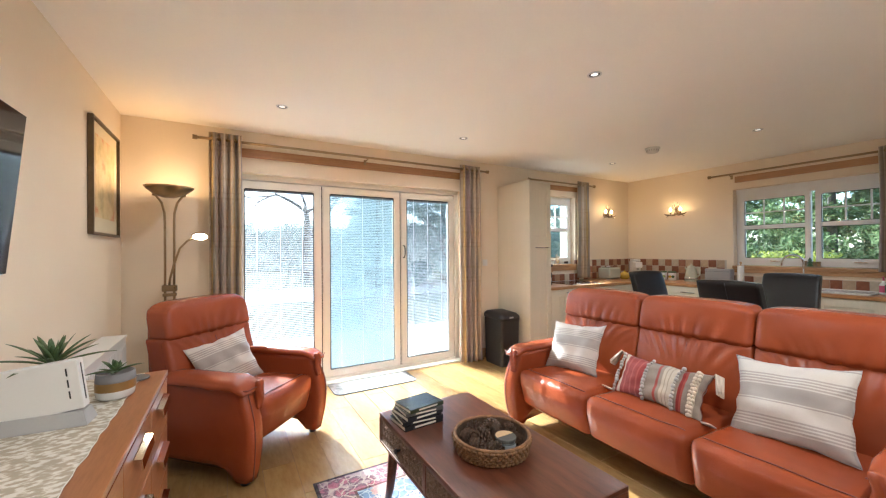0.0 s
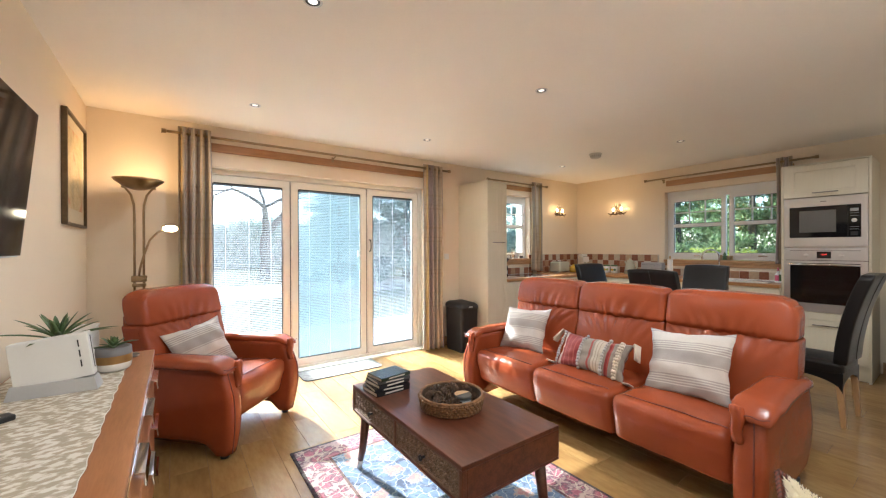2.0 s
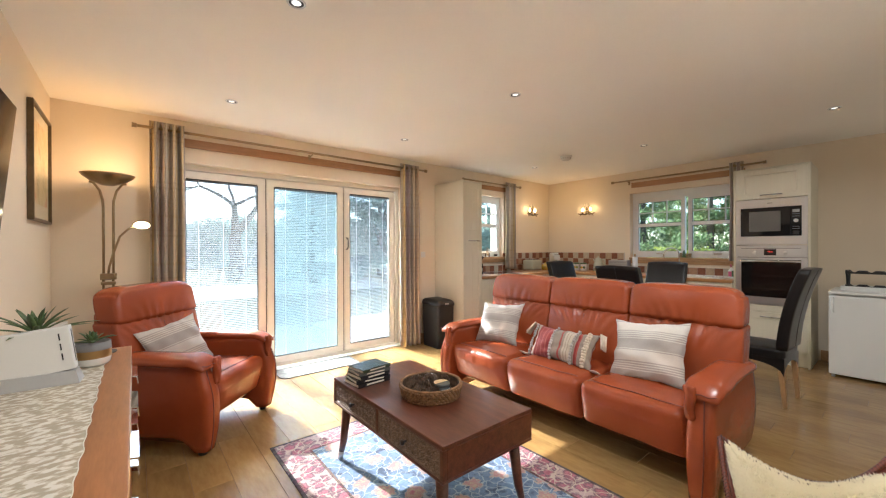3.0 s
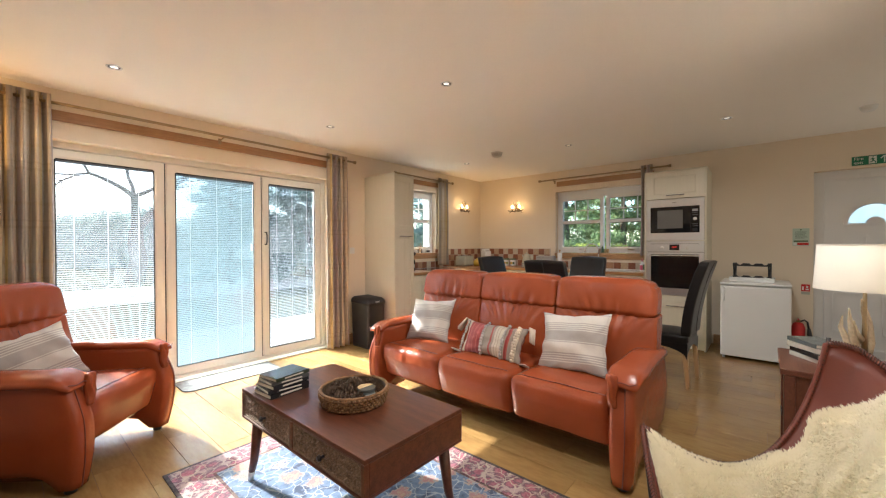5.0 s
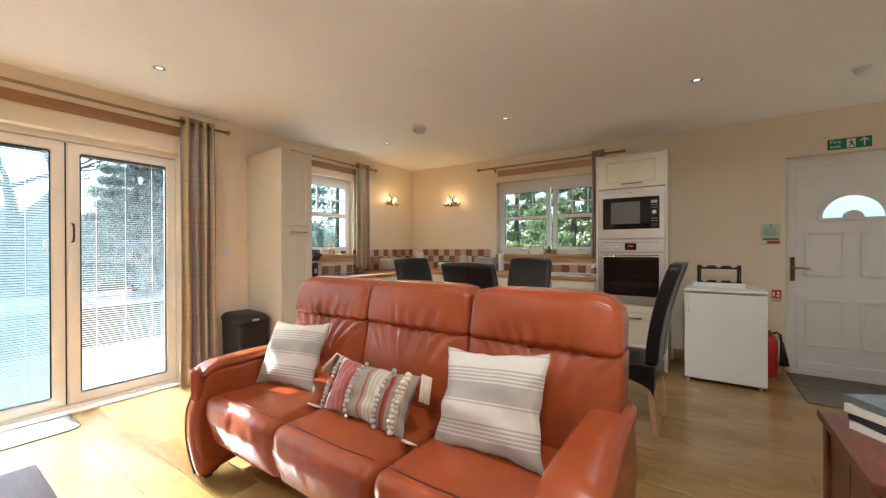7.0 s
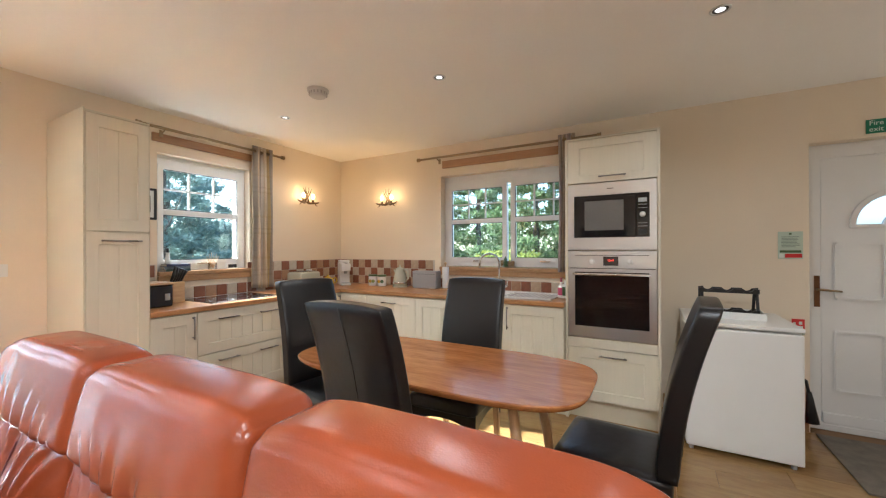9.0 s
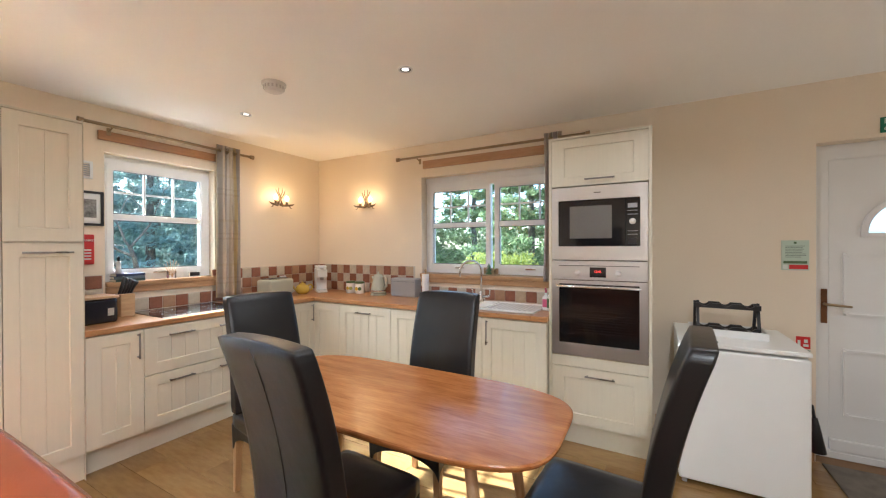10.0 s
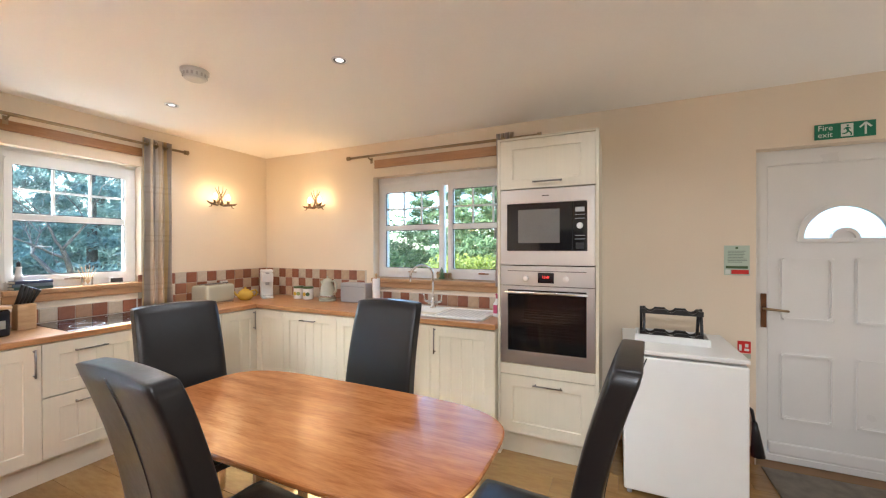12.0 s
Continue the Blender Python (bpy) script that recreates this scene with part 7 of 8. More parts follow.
# ---- rug and mat ----
def rug_material():
    m, nt, b = node_mat("faded_persian_rug")
    tc = nt.nodes.new("ShaderNodeTexCoord")
    sp = nt.nodes.new("ShaderNodeSeparateXYZ")
    nt.links.new(tc.outputs["Object"], sp.inputs[0])

    def M(op, a, b_=None):
        n = nt.nodes.new("ShaderNodeMath")
        n.operation = op
        for s_, v in zip(n.inputs, (a, b_)):
            if v is None:
                continue
            if isinstance(v, (int, float)):
                s_.default_value = v
            else:
                nt.links.new(v, s_)
        return n.outputs[0]
    ex = M("SUBTRACT", 0.64, M("ABSOLUTE", sp.outputs[0]))
    ey = M("SUBTRACT", 0.975, M("ABSOLUTE", sp.outputs[1]))
    edge = M("MINIMUM", ex, ey)
    vor = nt.nodes.new("ShaderNodeTexVoronoi")
    vor.inputs["Scale"].default_value = 14.0
    vor.inputs["Randomness"].default_value = 0.75
    nt.links.new(tc.outputs["Object"], vor.inputs["Vector"])
    nz = add_noise(nt, 45, 5, rough=0.7)
    nb = add_noise(nt, 4.5, 3)
    motif = M("ADD", M("MULTIPLY", vor.outputs[0], 0.6), M("MULTIPLY", nz.outputs[0], 0.75))
    warp = nt.nodes.new("ShaderNodeVectorMath")
    warp.operation = "MULTIPLY_ADD"
    warp.inputs[1].default_value = (0.09, 0.09, 0.0)
    nt.links.new(add_noise(nt, 12, 3).outputs[1], warp.inputs[0])
    nt.links.new(tc.outputs["Object"], warp.inputs[2])
    vine = nt.nodes.new("ShaderNodeTexVoronoi")
    vine.feature = "DISTANCE_TO_EDGE"
    vine.inputs["Scale"].default_value = 15.0
    nt.links.new(warp.outputs[0], vine.inputs["Vector"])
    rose = nt.nodes.new("ShaderNodeTexVoronoi")
    rose.inputs["Scale"].default_value = 6.5
    rose.inputs["Randomness"].default_value = 0.6
    nt.links.new(warp.outputs[0], rose.inputs["Vector"])
    fleck = M("ADD", M("MULTIPLY", rose.outputs[0], 0.8), M("MULTIPLY", nz.outputs[0], 0.5))
    blue = add_ramp(nt, motif, [(0.30, (0.055, 0.075, 0.13)), (0.48, (0.10, 0.15, 0.24)), (0.70, (0.15, 0.21, 0.31)), (0.85, (0.06, 0.08, 0.13))]).outputs[0]
    flower = add_ramp(nt, fleck, [(0.30, (0.36, 0.10, 0.13)), (0.40, (0.42, 0.32, 0.22)), (0.47, (0.36, 0.16, 0.17)), (0.54, (0.38, 0.33, 0.27))]).outputs[0]
    is_flower = add_ramp(nt, fleck, [(0.53, (1, 1, 1)), (0.57, (0, 0, 0))]).outputs[0]
    is_vine = add_ramp(nt, vine.outputs[0], [(0.020, (1, 1, 1)), (0.045, (0, 0, 0))]).outputs[0]
    field = add_mix(nt, is_vine, blue, (0.34, 0.38, 0.41))
    field = add_mix(nt, is_flower, field, flower)
    bord = add_ramp(nt, motif, [(0.30, (0.40, 0.30, 0.26)), (0.42, (0.22, 0.05, 0.08)), (0.54, (0.34, 0.12, 0.15)), (0.68, (0.10, 0.05, 0.07)), (0.80, (0.36, 0.26, 0.24))]).outputs[0]
    bord = add_mix(nt, is_vine, bord, (0.42, 0.34, 0.27))
    e1 = add_ramp(nt, edge, [(0.0, (1, 1, 1)), (0.20, (0, 0, 0))])
    e1.color_ramp.interpolation = "CONSTANT"
    c = add_mix(nt, e1.outputs[0], field, bord)
    e2 = add_ramp(nt, edge, [(0.0, (0, 0, 0)), (0.018, (1, 1, 1)), (0.185, (0.3, 0.25, 0.2)), (0.20, (1, 1, 1))])
    e2.color_ramp.interpolation = "CONSTANT"
    c = add_mix(nt, 0.85, c, e2.outputs[0], "MULTIPLY")
    c = add_mix(nt, 0.5, c, add_ramp(nt, nb.outputs[0], [(0.35, (0.5, 0.48, 0.5)), (0.65, (1, 1, 1))]).outputs[0], "MULTIPLY")
    nt.links.new(c, b.inputs["Base Color"])
    b.inputs["Roughness"].default_value = 0.95
    pile = add_noise(nt, 500, 1)
    add_bump(nt, b, pile.outputs[0], 0.4, 0.002)
    return m


t = thing("rug", "faded blue and pink persian-style rug with a dark edge", "rug", (1.04, 1.26, 0))
part("carpet", box_bm((-0.64, -0.975, 0.0), (0.64, 0.975, 0.008), 0.003, 2), rug_material(), t)
t = thing("door_mat", "thin pale grey patterned mat with rounded corners by the patio doors", "mat", (1.28, 3.72, 0))
M_MAT = plain("grey_patterned_mat", (0.15, 0.143, 0.132), 0.95, var=0.55, scale=22, fine=160, bump=0.3)
bm = bmesh.new()
ring = []
for cx, cy, a0 in ((0.36, -0.13, -90), (0.36, 0.13, 0), (-0.36, 0.13, 90), (-0.36, -0.13, 180)):
    for a in (0, 30, 60, 90):
        ring.append((cx + 0.07 * math.cos(radians(a0 + a)), cy + 0.07 * math.sin(radians(a0 + a))))
loft_bm([[(x, y, z) for x, y in ring] for z in (0.0, 0.005)], bm=bm)
part("cloth", bm, M_MAT, t)
part("edge_binding", tube_bm([(x, y, 0.004) for x, y in ring + ring[:1]], 0.004, 6, caps=False), M_BLACKPL, t, smooth=True)

# ---- pedal bin ----
t = thing("pedal_bin", "tall black plastic pedal bin with a domed lid", "bin", (2.865, 3.57, 0))
M_BIN = plain("matt_black_bin", (0.02, 0.018, 0.018), 0.5, var=0.15)
bm = bmesh.new()
rings = []
for z, k in ((0.0, 0.90), (0.02, 0.93), (0.54, 1.0), (0.548, 0.99)):
    ring = []
    for cx, cy, a0 in ((0.105, -0.145, -90), (0.105, 0.145, 0), (-0.105, 0.145, 90), (-0.105, -0.145, 180)):
        for a in (0, 30, 60, 90):
            ring.append(((cx + 0.035 * math.cos(radians(a0 + a))) * k, (cy + 0.035 * math.sin(radians(a0 + a))) * k, z))
    rings.append(ring)
loft_bm(rings, bm=bm)
part("body", bm, M_BIN, t, smooth=False)
rings = []
for z, k in ((0.55, 1.03), (0.575, 1.04), (0.60, 0.99), (0.622, 0.84), (0.63, 0.5)):
    ring = []
    for cx, cy, a0 in ((0.105, -0.145, -90), (0.105, 0.145, 0), (-0.105, 0.145, 90), (-0.105, -0.145, 180)):
        for a in (0, 30, 60, 90):
            yy = (cy + 0.035 * math.sin(radians(a0 + a))) * k
            ring.append(((cx + 0.035 * math.cos(radians(a0 + a))) * k, yy, z + 0.05 * yy))
    rings.append(ring)
part("lid", loft_bm(rings), M_BIN, t, smooth=True)
part("maker_plate", box_bm((-0.03, -0.19, 0.565), (0.03, -0.186, 0.583), 0.001), M_GREYPL, t)
part("pedal", box_bm((-0.04, -0.21, 0.008), (0.04, -0.16, 0.022), 0.004), M_BLACKPL, t)

# ---- floor lamp ----
t = thing("floor_lamp", "antique brass uplighter floor lamp with a lit reading arm", "floor lamp", (-0.43, 3.60, 0))
part("base", lathe_bm([(0, 0), (0.13, 0), (0.135, 0.006), (0.13, 0.018), (0.03, 0.028), (0, 0.03)], 36), M_BRONZE, t, smooth=True)
for s in (-1, 1):
    part("pole", tube_bm([(s * 0.028, 0, 0.02), (s * 0.030, 0, 1.62), (s * 0.032, 0, 1.68), (s * 0.05, 0, 1.76), (s * 0.085, 0, 1.815), (s * 0.11, 0, 1.822)], 0.0085, 12), M_BRONZE, t, smooth=True)
part("clamp", box_bm((-0.05, -0.022, 1.06), (0.05, 0.022, 1.11), 0.008, 3), M_BRONZE, t)
part("clamp", box_bm((-0.045, -0.02, 1.02), (0.045, 0.02, 1.045), 0.006, 3), M_BRONZE, t)
part("bowl", lathe_bm([(0, 1.80), (0.04, 1.802), (0.10, 1.825), (0.155, 1.868), (0.168, 1.885), (0.162, 1.884), (0.10, 1.835), (0, 1.812)], 40), M_BRONZE, t, smooth=True)
part("reading_arm", tube_bm([(0.0, -0.02, 1.11), (0.005, -0.025, 1.16), (0.03, -0.03, 1.27), (0.07, -0.03, 1.40), (0.12, -0.03, 1.46), (0.16, -0.03, 1.482)], 0.008, 12), M_BRONZE, t, smooth=True)
bm = lathe_bm([(0, 0.012), (0.04, 0.010), (0.058, 0.0), (0.058, -0.006), (0.052, -0.008)], 32)
bmesh.ops.rotate(bm, verts=bm.verts, cent=(0, 0, 0), matrix=Matrix.Rotation(radians(-30), 3, "X"))
bmesh.ops.translate(bm, verts=bm.verts, vec=(0.205, -0.03, 1.50))
hd = part("reading_head", bm, M_BRONZE, t, smooth=True)
bm = lathe_bm([(0, -0.0065), (0.051, -0.0065), (0.0515, -0.005)], 32)
bmesh.ops.rotate(bm, verts=bm.verts, cent=(0, 0, 0), matrix=Matrix.Rotation(radians(-30), 3, "X"))
bmesh.ops.translate(bm, verts=bm.verts, vec=(0.205, -0.03, 1.50))
part("light_disc", bm, M_LED, hd, smooth=True)
lp = new("uplight", bpy.data.lights.new("uplight", "POINT"))
lp.data.energy, lp.data.color, lp.data.shadow_soft_size = 1.0, (1.0, 0.60, 0.27), 0.04
lp.location = (-0.43, 3.60, 1.93)

# ---- picture, TV ----
M_FRAME = plain("dark_gilt_frame", (0.14, 0.10, 0.055), 0.4, 0.5, var=0.3, scale=20)
t = thing("framed_print", "tall bronze-framed watercolour print with a cream mount", "picture")
part("frame", ring_bm(3.03, 3.68, 1.485, 2.235, XW + 0.001, XW + 0.032, 0.016, 0.016, 0.016, 0.016, "y", 0.002), M_FRAME, t)
part("mount", box_bm((XW + 0.002, 3.05, 1.505), (XW + 0.014, 3.66, 2.215), 0), plain("cream_mount", (0.60, 0.52, 0.36), 0.8, bump=0), t)


def art_material():
    m, nt, b = node_mat("watercolour")
    n1, n2 = add_noise(nt, 5, 4), add_noise(nt, 14, 5)
    c = add_ramp(nt, n1.outputs[0], [(0.3, (0.26, 0.22, 0.10)), (0.45, (0.56, 0.42, 0.19)), (0.54, (0.60, 0.46, 0.24)), (0.60, (0.58, 0.16, 0.07)), (0.70, (0.48, 0.34, 0.15))]).outputs[0]
    c = add_mix(nt, 0.25, c, add_ramp(nt, n2.outputs[0], [(0.4, (0.34, 0.24, 0.10)), (0.6, (0.66, 0.52, 0.30))]).outputs[0])
    nt.links.new(c, b.inputs["Base Color"])
    b.inputs["Roughness"].default_value = 0.7
    return m


part("print", box_bm((XW + 0.0145, 3.13, 1.60), (XW + 0.016, 3.59, 2.14), 0), art_material(), t)
M_PICGLASS = glass("picture_glass")
M_PICGLASS.node_tree.nodes["Principled BSDF"].inputs["IOR"].default_value = 1.04
part("glazing", box_bm((XW + 0.020, 3.051, 1.506), (XW + 0.022, 3.659, 2.214), 0), M_PICGLASS, t).visible_shadow = False
settle(t, (XW, 3.355, 1.485))
t = thing("television", "wall-mounted flat television switched off with a thin silver edge", "television", (-0.655, 1.235, 1.295), 0)
part("wall_arm", box_bm((-0.115, -0.15, 0.12), (-0.045, 0.15, 0.40), 0.004), M_BLACKPL, t)
bz = part("bezel", pad_bm((0.035, 0.95, 0.535), 0.010, (0, 0, 0), 4, lambda q, p: Vector((q.x - 0.02 + 0.05 * (q.z + 0.27) / 0.54, q.y, q.z + 0.265))), M_STEEL, t, smooth=False)
scn = part("screen", pad_bm((0.0035, 0.934, 0.519), 0.001, (0, 0, 0), 1, lambda q, p: Vector((q.x + 0.0005 + 0.05 * (q.z + 0.27) / 0.54, q.y, q.z + 0.265))), M_BLACKGLASS, t)

# ---- radiator ----
t = thing("radiator", "white panel radiator below the framed print", "radiator")
part("panel", box_bm((XW + 0.035, 2.35, 0.15), (XW + 0.155, 3.20, 0.80), 0.008, 3), M_WHITEPL, t)
part("top_grille", box_bm((XW + 0.03, 2.345, 0.80), (XW + 0.16, 3.205, 0.815), 0.003), M_WHITEPL, t)
bm = bmesh.new()
for k in range(24):
    y = 2.375 + 0.034 * k
    box_bm((XW + 0.155, y, 0.19), (XW + 0.160, y + 0.018, 0.76), 0.002, 1, bm)
part("ribs", bm, M_WHITEPL, t, kind="stuff")
for y in (2.45, 3.10):
    part("bracket", box_bm((XW + 0.001, y, 0.30), (XW + 0.035, y + 0.03, 0.70), 0.002), M_WHITEPL, t)
settle(t, (XW + 0.09, 2.77, 0.15))

# ---- sideboard ----
t = thing("sideboard", "long teak sideboard of drawers with chrome strip handles", "sideboard")
S0, S1, SX0, SX1 = 0.45, 2.21, XW + 0.02, -0.285
part("body", box_bm((SX0, S0, 0.10), (SX1 - 0.022, S1, 0.768), 0.002), M_TEAK, t)
part("tabletop", box_bm((SX0, S0 - 0.01, 0.77), (SX1, S1 + 0.01, 0.79), 0.003), M_TEAK, t)
part("edge_strip", box_bm((SX1, S0 - 0.01, 0.771), (SX1 + 0.003, S1 + 0.01, 0.776), 0), M_CHROME, t)
part("plinth", box_bm((SX0 + 0.02, S0 + 0.03, 0.0), (SX1 - 0.06, S1 - 0.03, 0.10), 0.002), M_BLACKPL, t)
for c in range(4):
    w = (S1 - S0) / 4
    for r in range(3):
        z0, z1 = 0.105 + 0.22 * r, 0.32 + 0.22 * r
        d = part("drawer", box_bm((SX1 - 0.02, S0 + w * c + 0.003, z0), (SX1 - 0.002, S0 + w * (c + 1) - 0.003, z1), 0.002), M_TEAK, t)
        yc = S0 + w * (c + 0.5)
        part("handle", loft_bm([[(SX1 - 0.002, y, z1 - 0.045), (SX1 + 0.022, y, z1 - 0.050), (SX1 + 0.026, y, z1 - 0.085), (SX1 + 0.022, y, z1 - 0.087), (SX1 + 0.018, y, z1 - 0.055), (SX1 - 0.002, y, z1 - 0.050)] for y in (yc - 0.10, yc + 0.10)]), M_CHROME, d, "chrome strip handle")
settle(t, ((SX0 + SX1) / 2, (S0 + S1) / 2, 0))


def runner_material():
    m, nt, b = node_mat("leaf_patterned_runner")
    n1 = add_noise(nt, 34, 4, (1, 1.6, 1), turn=(0, 0, 0.5))
    n2 = add_noise(nt, 5, 2)
    c = add_ramp(nt, n1.outputs[0], [(0.45, (0.44, 0.38, 0.29)), (0.53, (0.60, 0.55, 0.45)), (0.56, (0.74, 0.71, 0.64))]).outputs[0]
    c = add_mix(nt, 0.3, c, add_ramp(nt, n2.outputs[0], [(0.3, (0.7, 0.68, 0.64)), (0.7, (1, 1, 1))]).outputs[0], "MULTIPLY")
    nt.links.new(c, b.inputs["Base Color"])
    b.inputs["Roughness"].default_value = 0.8
    add_bump(nt, b, n1.outputs[0], 0.3, 0.001)
    return m


t = thing("table_runner", "pale beige cloth runner with a white leaf pattern", "table runner", (-0.56, 1.33, 0.79))
bm = bmesh.new()
n = 90
prev = None
for i in range(n + 1):
    y = -0.88 + 1.75 * i / n
    xr = 0.185 + 0.004 * noise.noise(Vector((y * 9, 0, 0))) + 0.002 * math.sin(y * 60)
    q = [bm.verts.new(p) for p in ((-0.19, y, 0.0005), (xr, y, 0.0005), (xr, y, 0.0035), (-0.19, y, 0.0035))]
    if prev:
        for a in range(4):
            bm.faces.new((prev[a], prev[(a + 1) % 4], q[(a + 1) % 4], q[a]))
    else:
        bm.faces.new(q[::-1])
    prev = q
bm.faces.new(prev)
part("cloth", bm, runner_material(), t)
hem = [(0.185 + 0.004 * noise.noise(Vector((y * 9, 0, 0))) + 0.002 * math.sin(y * 60), y, 0.0035) for y in [-0.88 + 1.75 * i / 90 for i in range(91)]]
part("hem", tube_bm(hem, 0.0014, 5), plain("white_hem_thread", (0.74, 0.71, 0.64), 0.9, bump=0.2), t, "white stitched hem", smooth=True)
SBZ = 0.7945
t = thing("game_console", "white upright game console leaning in a grey stand", "game console", (-0.555, 1.665, SBZ), -4)
stand = loft_bm([[(-0.12, -0.045, 0.0), (0.125, -0.045, 0.0), (0.125, 0.045, 0.0), (-0.12, 0.045, 0.0)], [(-0.11, -0.032, 0.045), (0.112, -0.032, 0.045), (0.112, 0.032, 0.045), (-0.11, 0.032, 0.045)]])
part("stand", stand, M_GREYPL, t)
cb = box_bm((-0.115, -0.024, 0.0), (0.10, 0.024, 0.165), 0.004, 2)
bmesh.ops.rotate(cb, verts=cb.verts, cent=(0, 0, 0), matrix=Matrix.Rotation(radians(-7), 3, "Y"))
bmesh.ops.translate(cb, verts=cb.verts, vec=(0.012, 0, 0.040))
part("case", cb, M_WHITEPL, t)
sl = box_bm((0.1002, -0.0035, 0.025), (0.1012, 0.0035, 0.15), 0)
bmesh.ops.rotate(sl, verts=sl.verts, cent=(0, 0, 0), matrix=Matrix.Rotation(radians(-7), 3, "Y"))
bmesh.ops.translate(sl, verts=sl.verts, vec=(0.012, 0, 0.040))
part("disc_slot", sl, M_BLACKPL, t)
sl = multi([((0.068, -0.0252, 0.04 + 0.038 * k), (0.072, -0.0242, 0.066 + 0.038 * k)) for k in range(3)], 0)
bmesh.ops.rotate(sl, verts=sl.verts, cent=(0, 0, 0), matrix=Matrix.Rotation(radians(-7), 3, "Y"))
bmesh.ops.translate(sl, verts=sl.verts, vec=(0.012, 0, 0.040))
part("side_vents", sl, M_BLACKPL, t)


def succulent(parent, z, n, length, up, seed, droop=0.55):
    rnd = random.Random(seed)
    for i in range(n):
        a = i * 2.39996 + rnd.uniform(-0.2, 0.2)
        f = i / n
        el = radians(70 * (1 - f) ** 0.8 + 12) if up else radians(60 * (1 - f) + 15)
        L = length * rnd.uniform(0.75, 1.1) * (0.6 + 0.5 * f)
        rings = []
        for j in range(8):
            u = j / 7
            r_ = L * u
            x = r_ * math.cos(el) * (1 + 0.15 * u)
            zz = r_ * math.sin(el) - droop * L * u * u * math.cos(el) * 0.8
            w = 0.012 * (1 - u) ** 0.7 * (0.7 + u) + 0.0008
            c, s_ = math.cos(a), math.sin(a)
            rings.append([(x * c - w * s_, x * s_ + w * c, z + zz + w * 0.35), (x * c, x * s_, z + zz - w * 0.25), (x * c + w * s_, x * s_ - w * c, z + zz + w * 0.35), (x * c, x * s_, z + zz + w * 0.1)])
        part("leaf", loft_bm(rings), M_GREEN, parent, smooth=True)


t = thing("aloe_plant", "spiky dark green aloe in a pot behind the white console", "plant", (-0.575, 1.815, SBZ))
part("pot", lathe_bm([(0, 0), (0.05, 0), (0.064, 0.165), (0.060, 0.165), (0.054, 0.155), (0, 0.155)], 26), M_GREYPL, t, smooth=True)
succulent(t, 0.165, 30, 0.17, True, 3, 0.3)
t = thing("small_aloe_plant", "small aloe in a pot banded grey, gold and white", "plant", (-0.415, 1.885, SBZ))
part("pot", lathe_bm([(0.0, 0.09), (0.053, 0.09), (0.056, 0.10), (0.061, 0.10), (0.0635, 0.068)], 30), plain("pot_grey", (0.22, 0.21, 0.21), 0.6), t, smooth=True)
part("gold_band", lathe_bm([(0.0637, 0.068), (0.0640, 0.035)], 30), plain("pot_gold", (0.40, 0.24, 0.09), 0.35, 0.6), t, smooth=True)
part("white_band", lathe_bm([(0.0638, 0.035), (0.060, 0.01), (0.05, 0.0), (0, 0.0)], 30), M_CERAMIC, t, smooth=True)
succulent(t, 0.095, 18, 0.085, True, 5, 0.4)
t = thing("coaster", "round dark slate coaster on the sideboard", "coaster", (-0.39, 2.115, SBZ - 0.001))
part("disc", lathe_bm([(0, 0), (0.05, 0), (0.051, 0.002), (0.05, 0.006), (0, 0.006)], 32), plain("slate", (0.11, 0.10, 0.095), 0.7, var=0.2), t)
t = thing("remote_control", "slim black remote control on the sideboard runner", "remote control", (-0.675, 1.39, SBZ), 35)
part("body", box_bm((-0.08, -0.022, 0), (0.08, 0.022, 0.018), 0.006, 3), M_BLACKPL, t)
part("buttons", multi([((-0.06 + 0.02 * i, -0.012 + 0.012 * j, 0.018), (-0.05 + 0.02 * i, -0.006 + 0.012 * j, 0.0195)) for i in range(6) for j in range(3)], 0), M_GREYPL, t, kind="stuff")

# ---- butterfly chair with sheepskin ----
bf = thing("butterfly_chair", "oxblood leather butterfly sling chair with laced edges", "chair")
FLp, BLp = Vector((1.30, 0.04, 0.635)), Vector((1.56, -0.44, 0.985))
ACR = Vector((-0.80, -0.43, 0.0)) * 0.76
FRp, BRp = FLp + ACR, BLp + ACR * 0.78


def sling(u, v):
    """u across, v from the front edge to the top of the back."""
    a = FLp.lerp(FRp, u)
    b = BLp.lerp(BRp, u)
    p = a.lerp(b, v)
    c = 4 * u * (1 - u)
    side = 4 * v * (1 - v)
    p.z -= 0.235 * side * (1 - c) * (0.7 + 0.45 * v) + c * (0.17 * (1 - v) + 0.30 * side) + c ** 1.5 * 0.13 * v
    out = (FLp - FRp).normalized()
    p -= out * ((0.5 - u) * 2) * 0.10 * side
    p += (BLp - FLp).normalized() * Vector((1, 1, 0)).length * 0.06 * c * (v - 0.3)
    k0, k1 = max(0.0, 1 - u / 0.16), max(0.0, 1 - (1 - u) / 0.16)
    kv = max(0.0, (v - 0.86) / 0.14)
    p += ((FRp - BLp).normalized() * k0 + (FLp - BRp).normalized() * k1) * 0.07 * kv
    return p


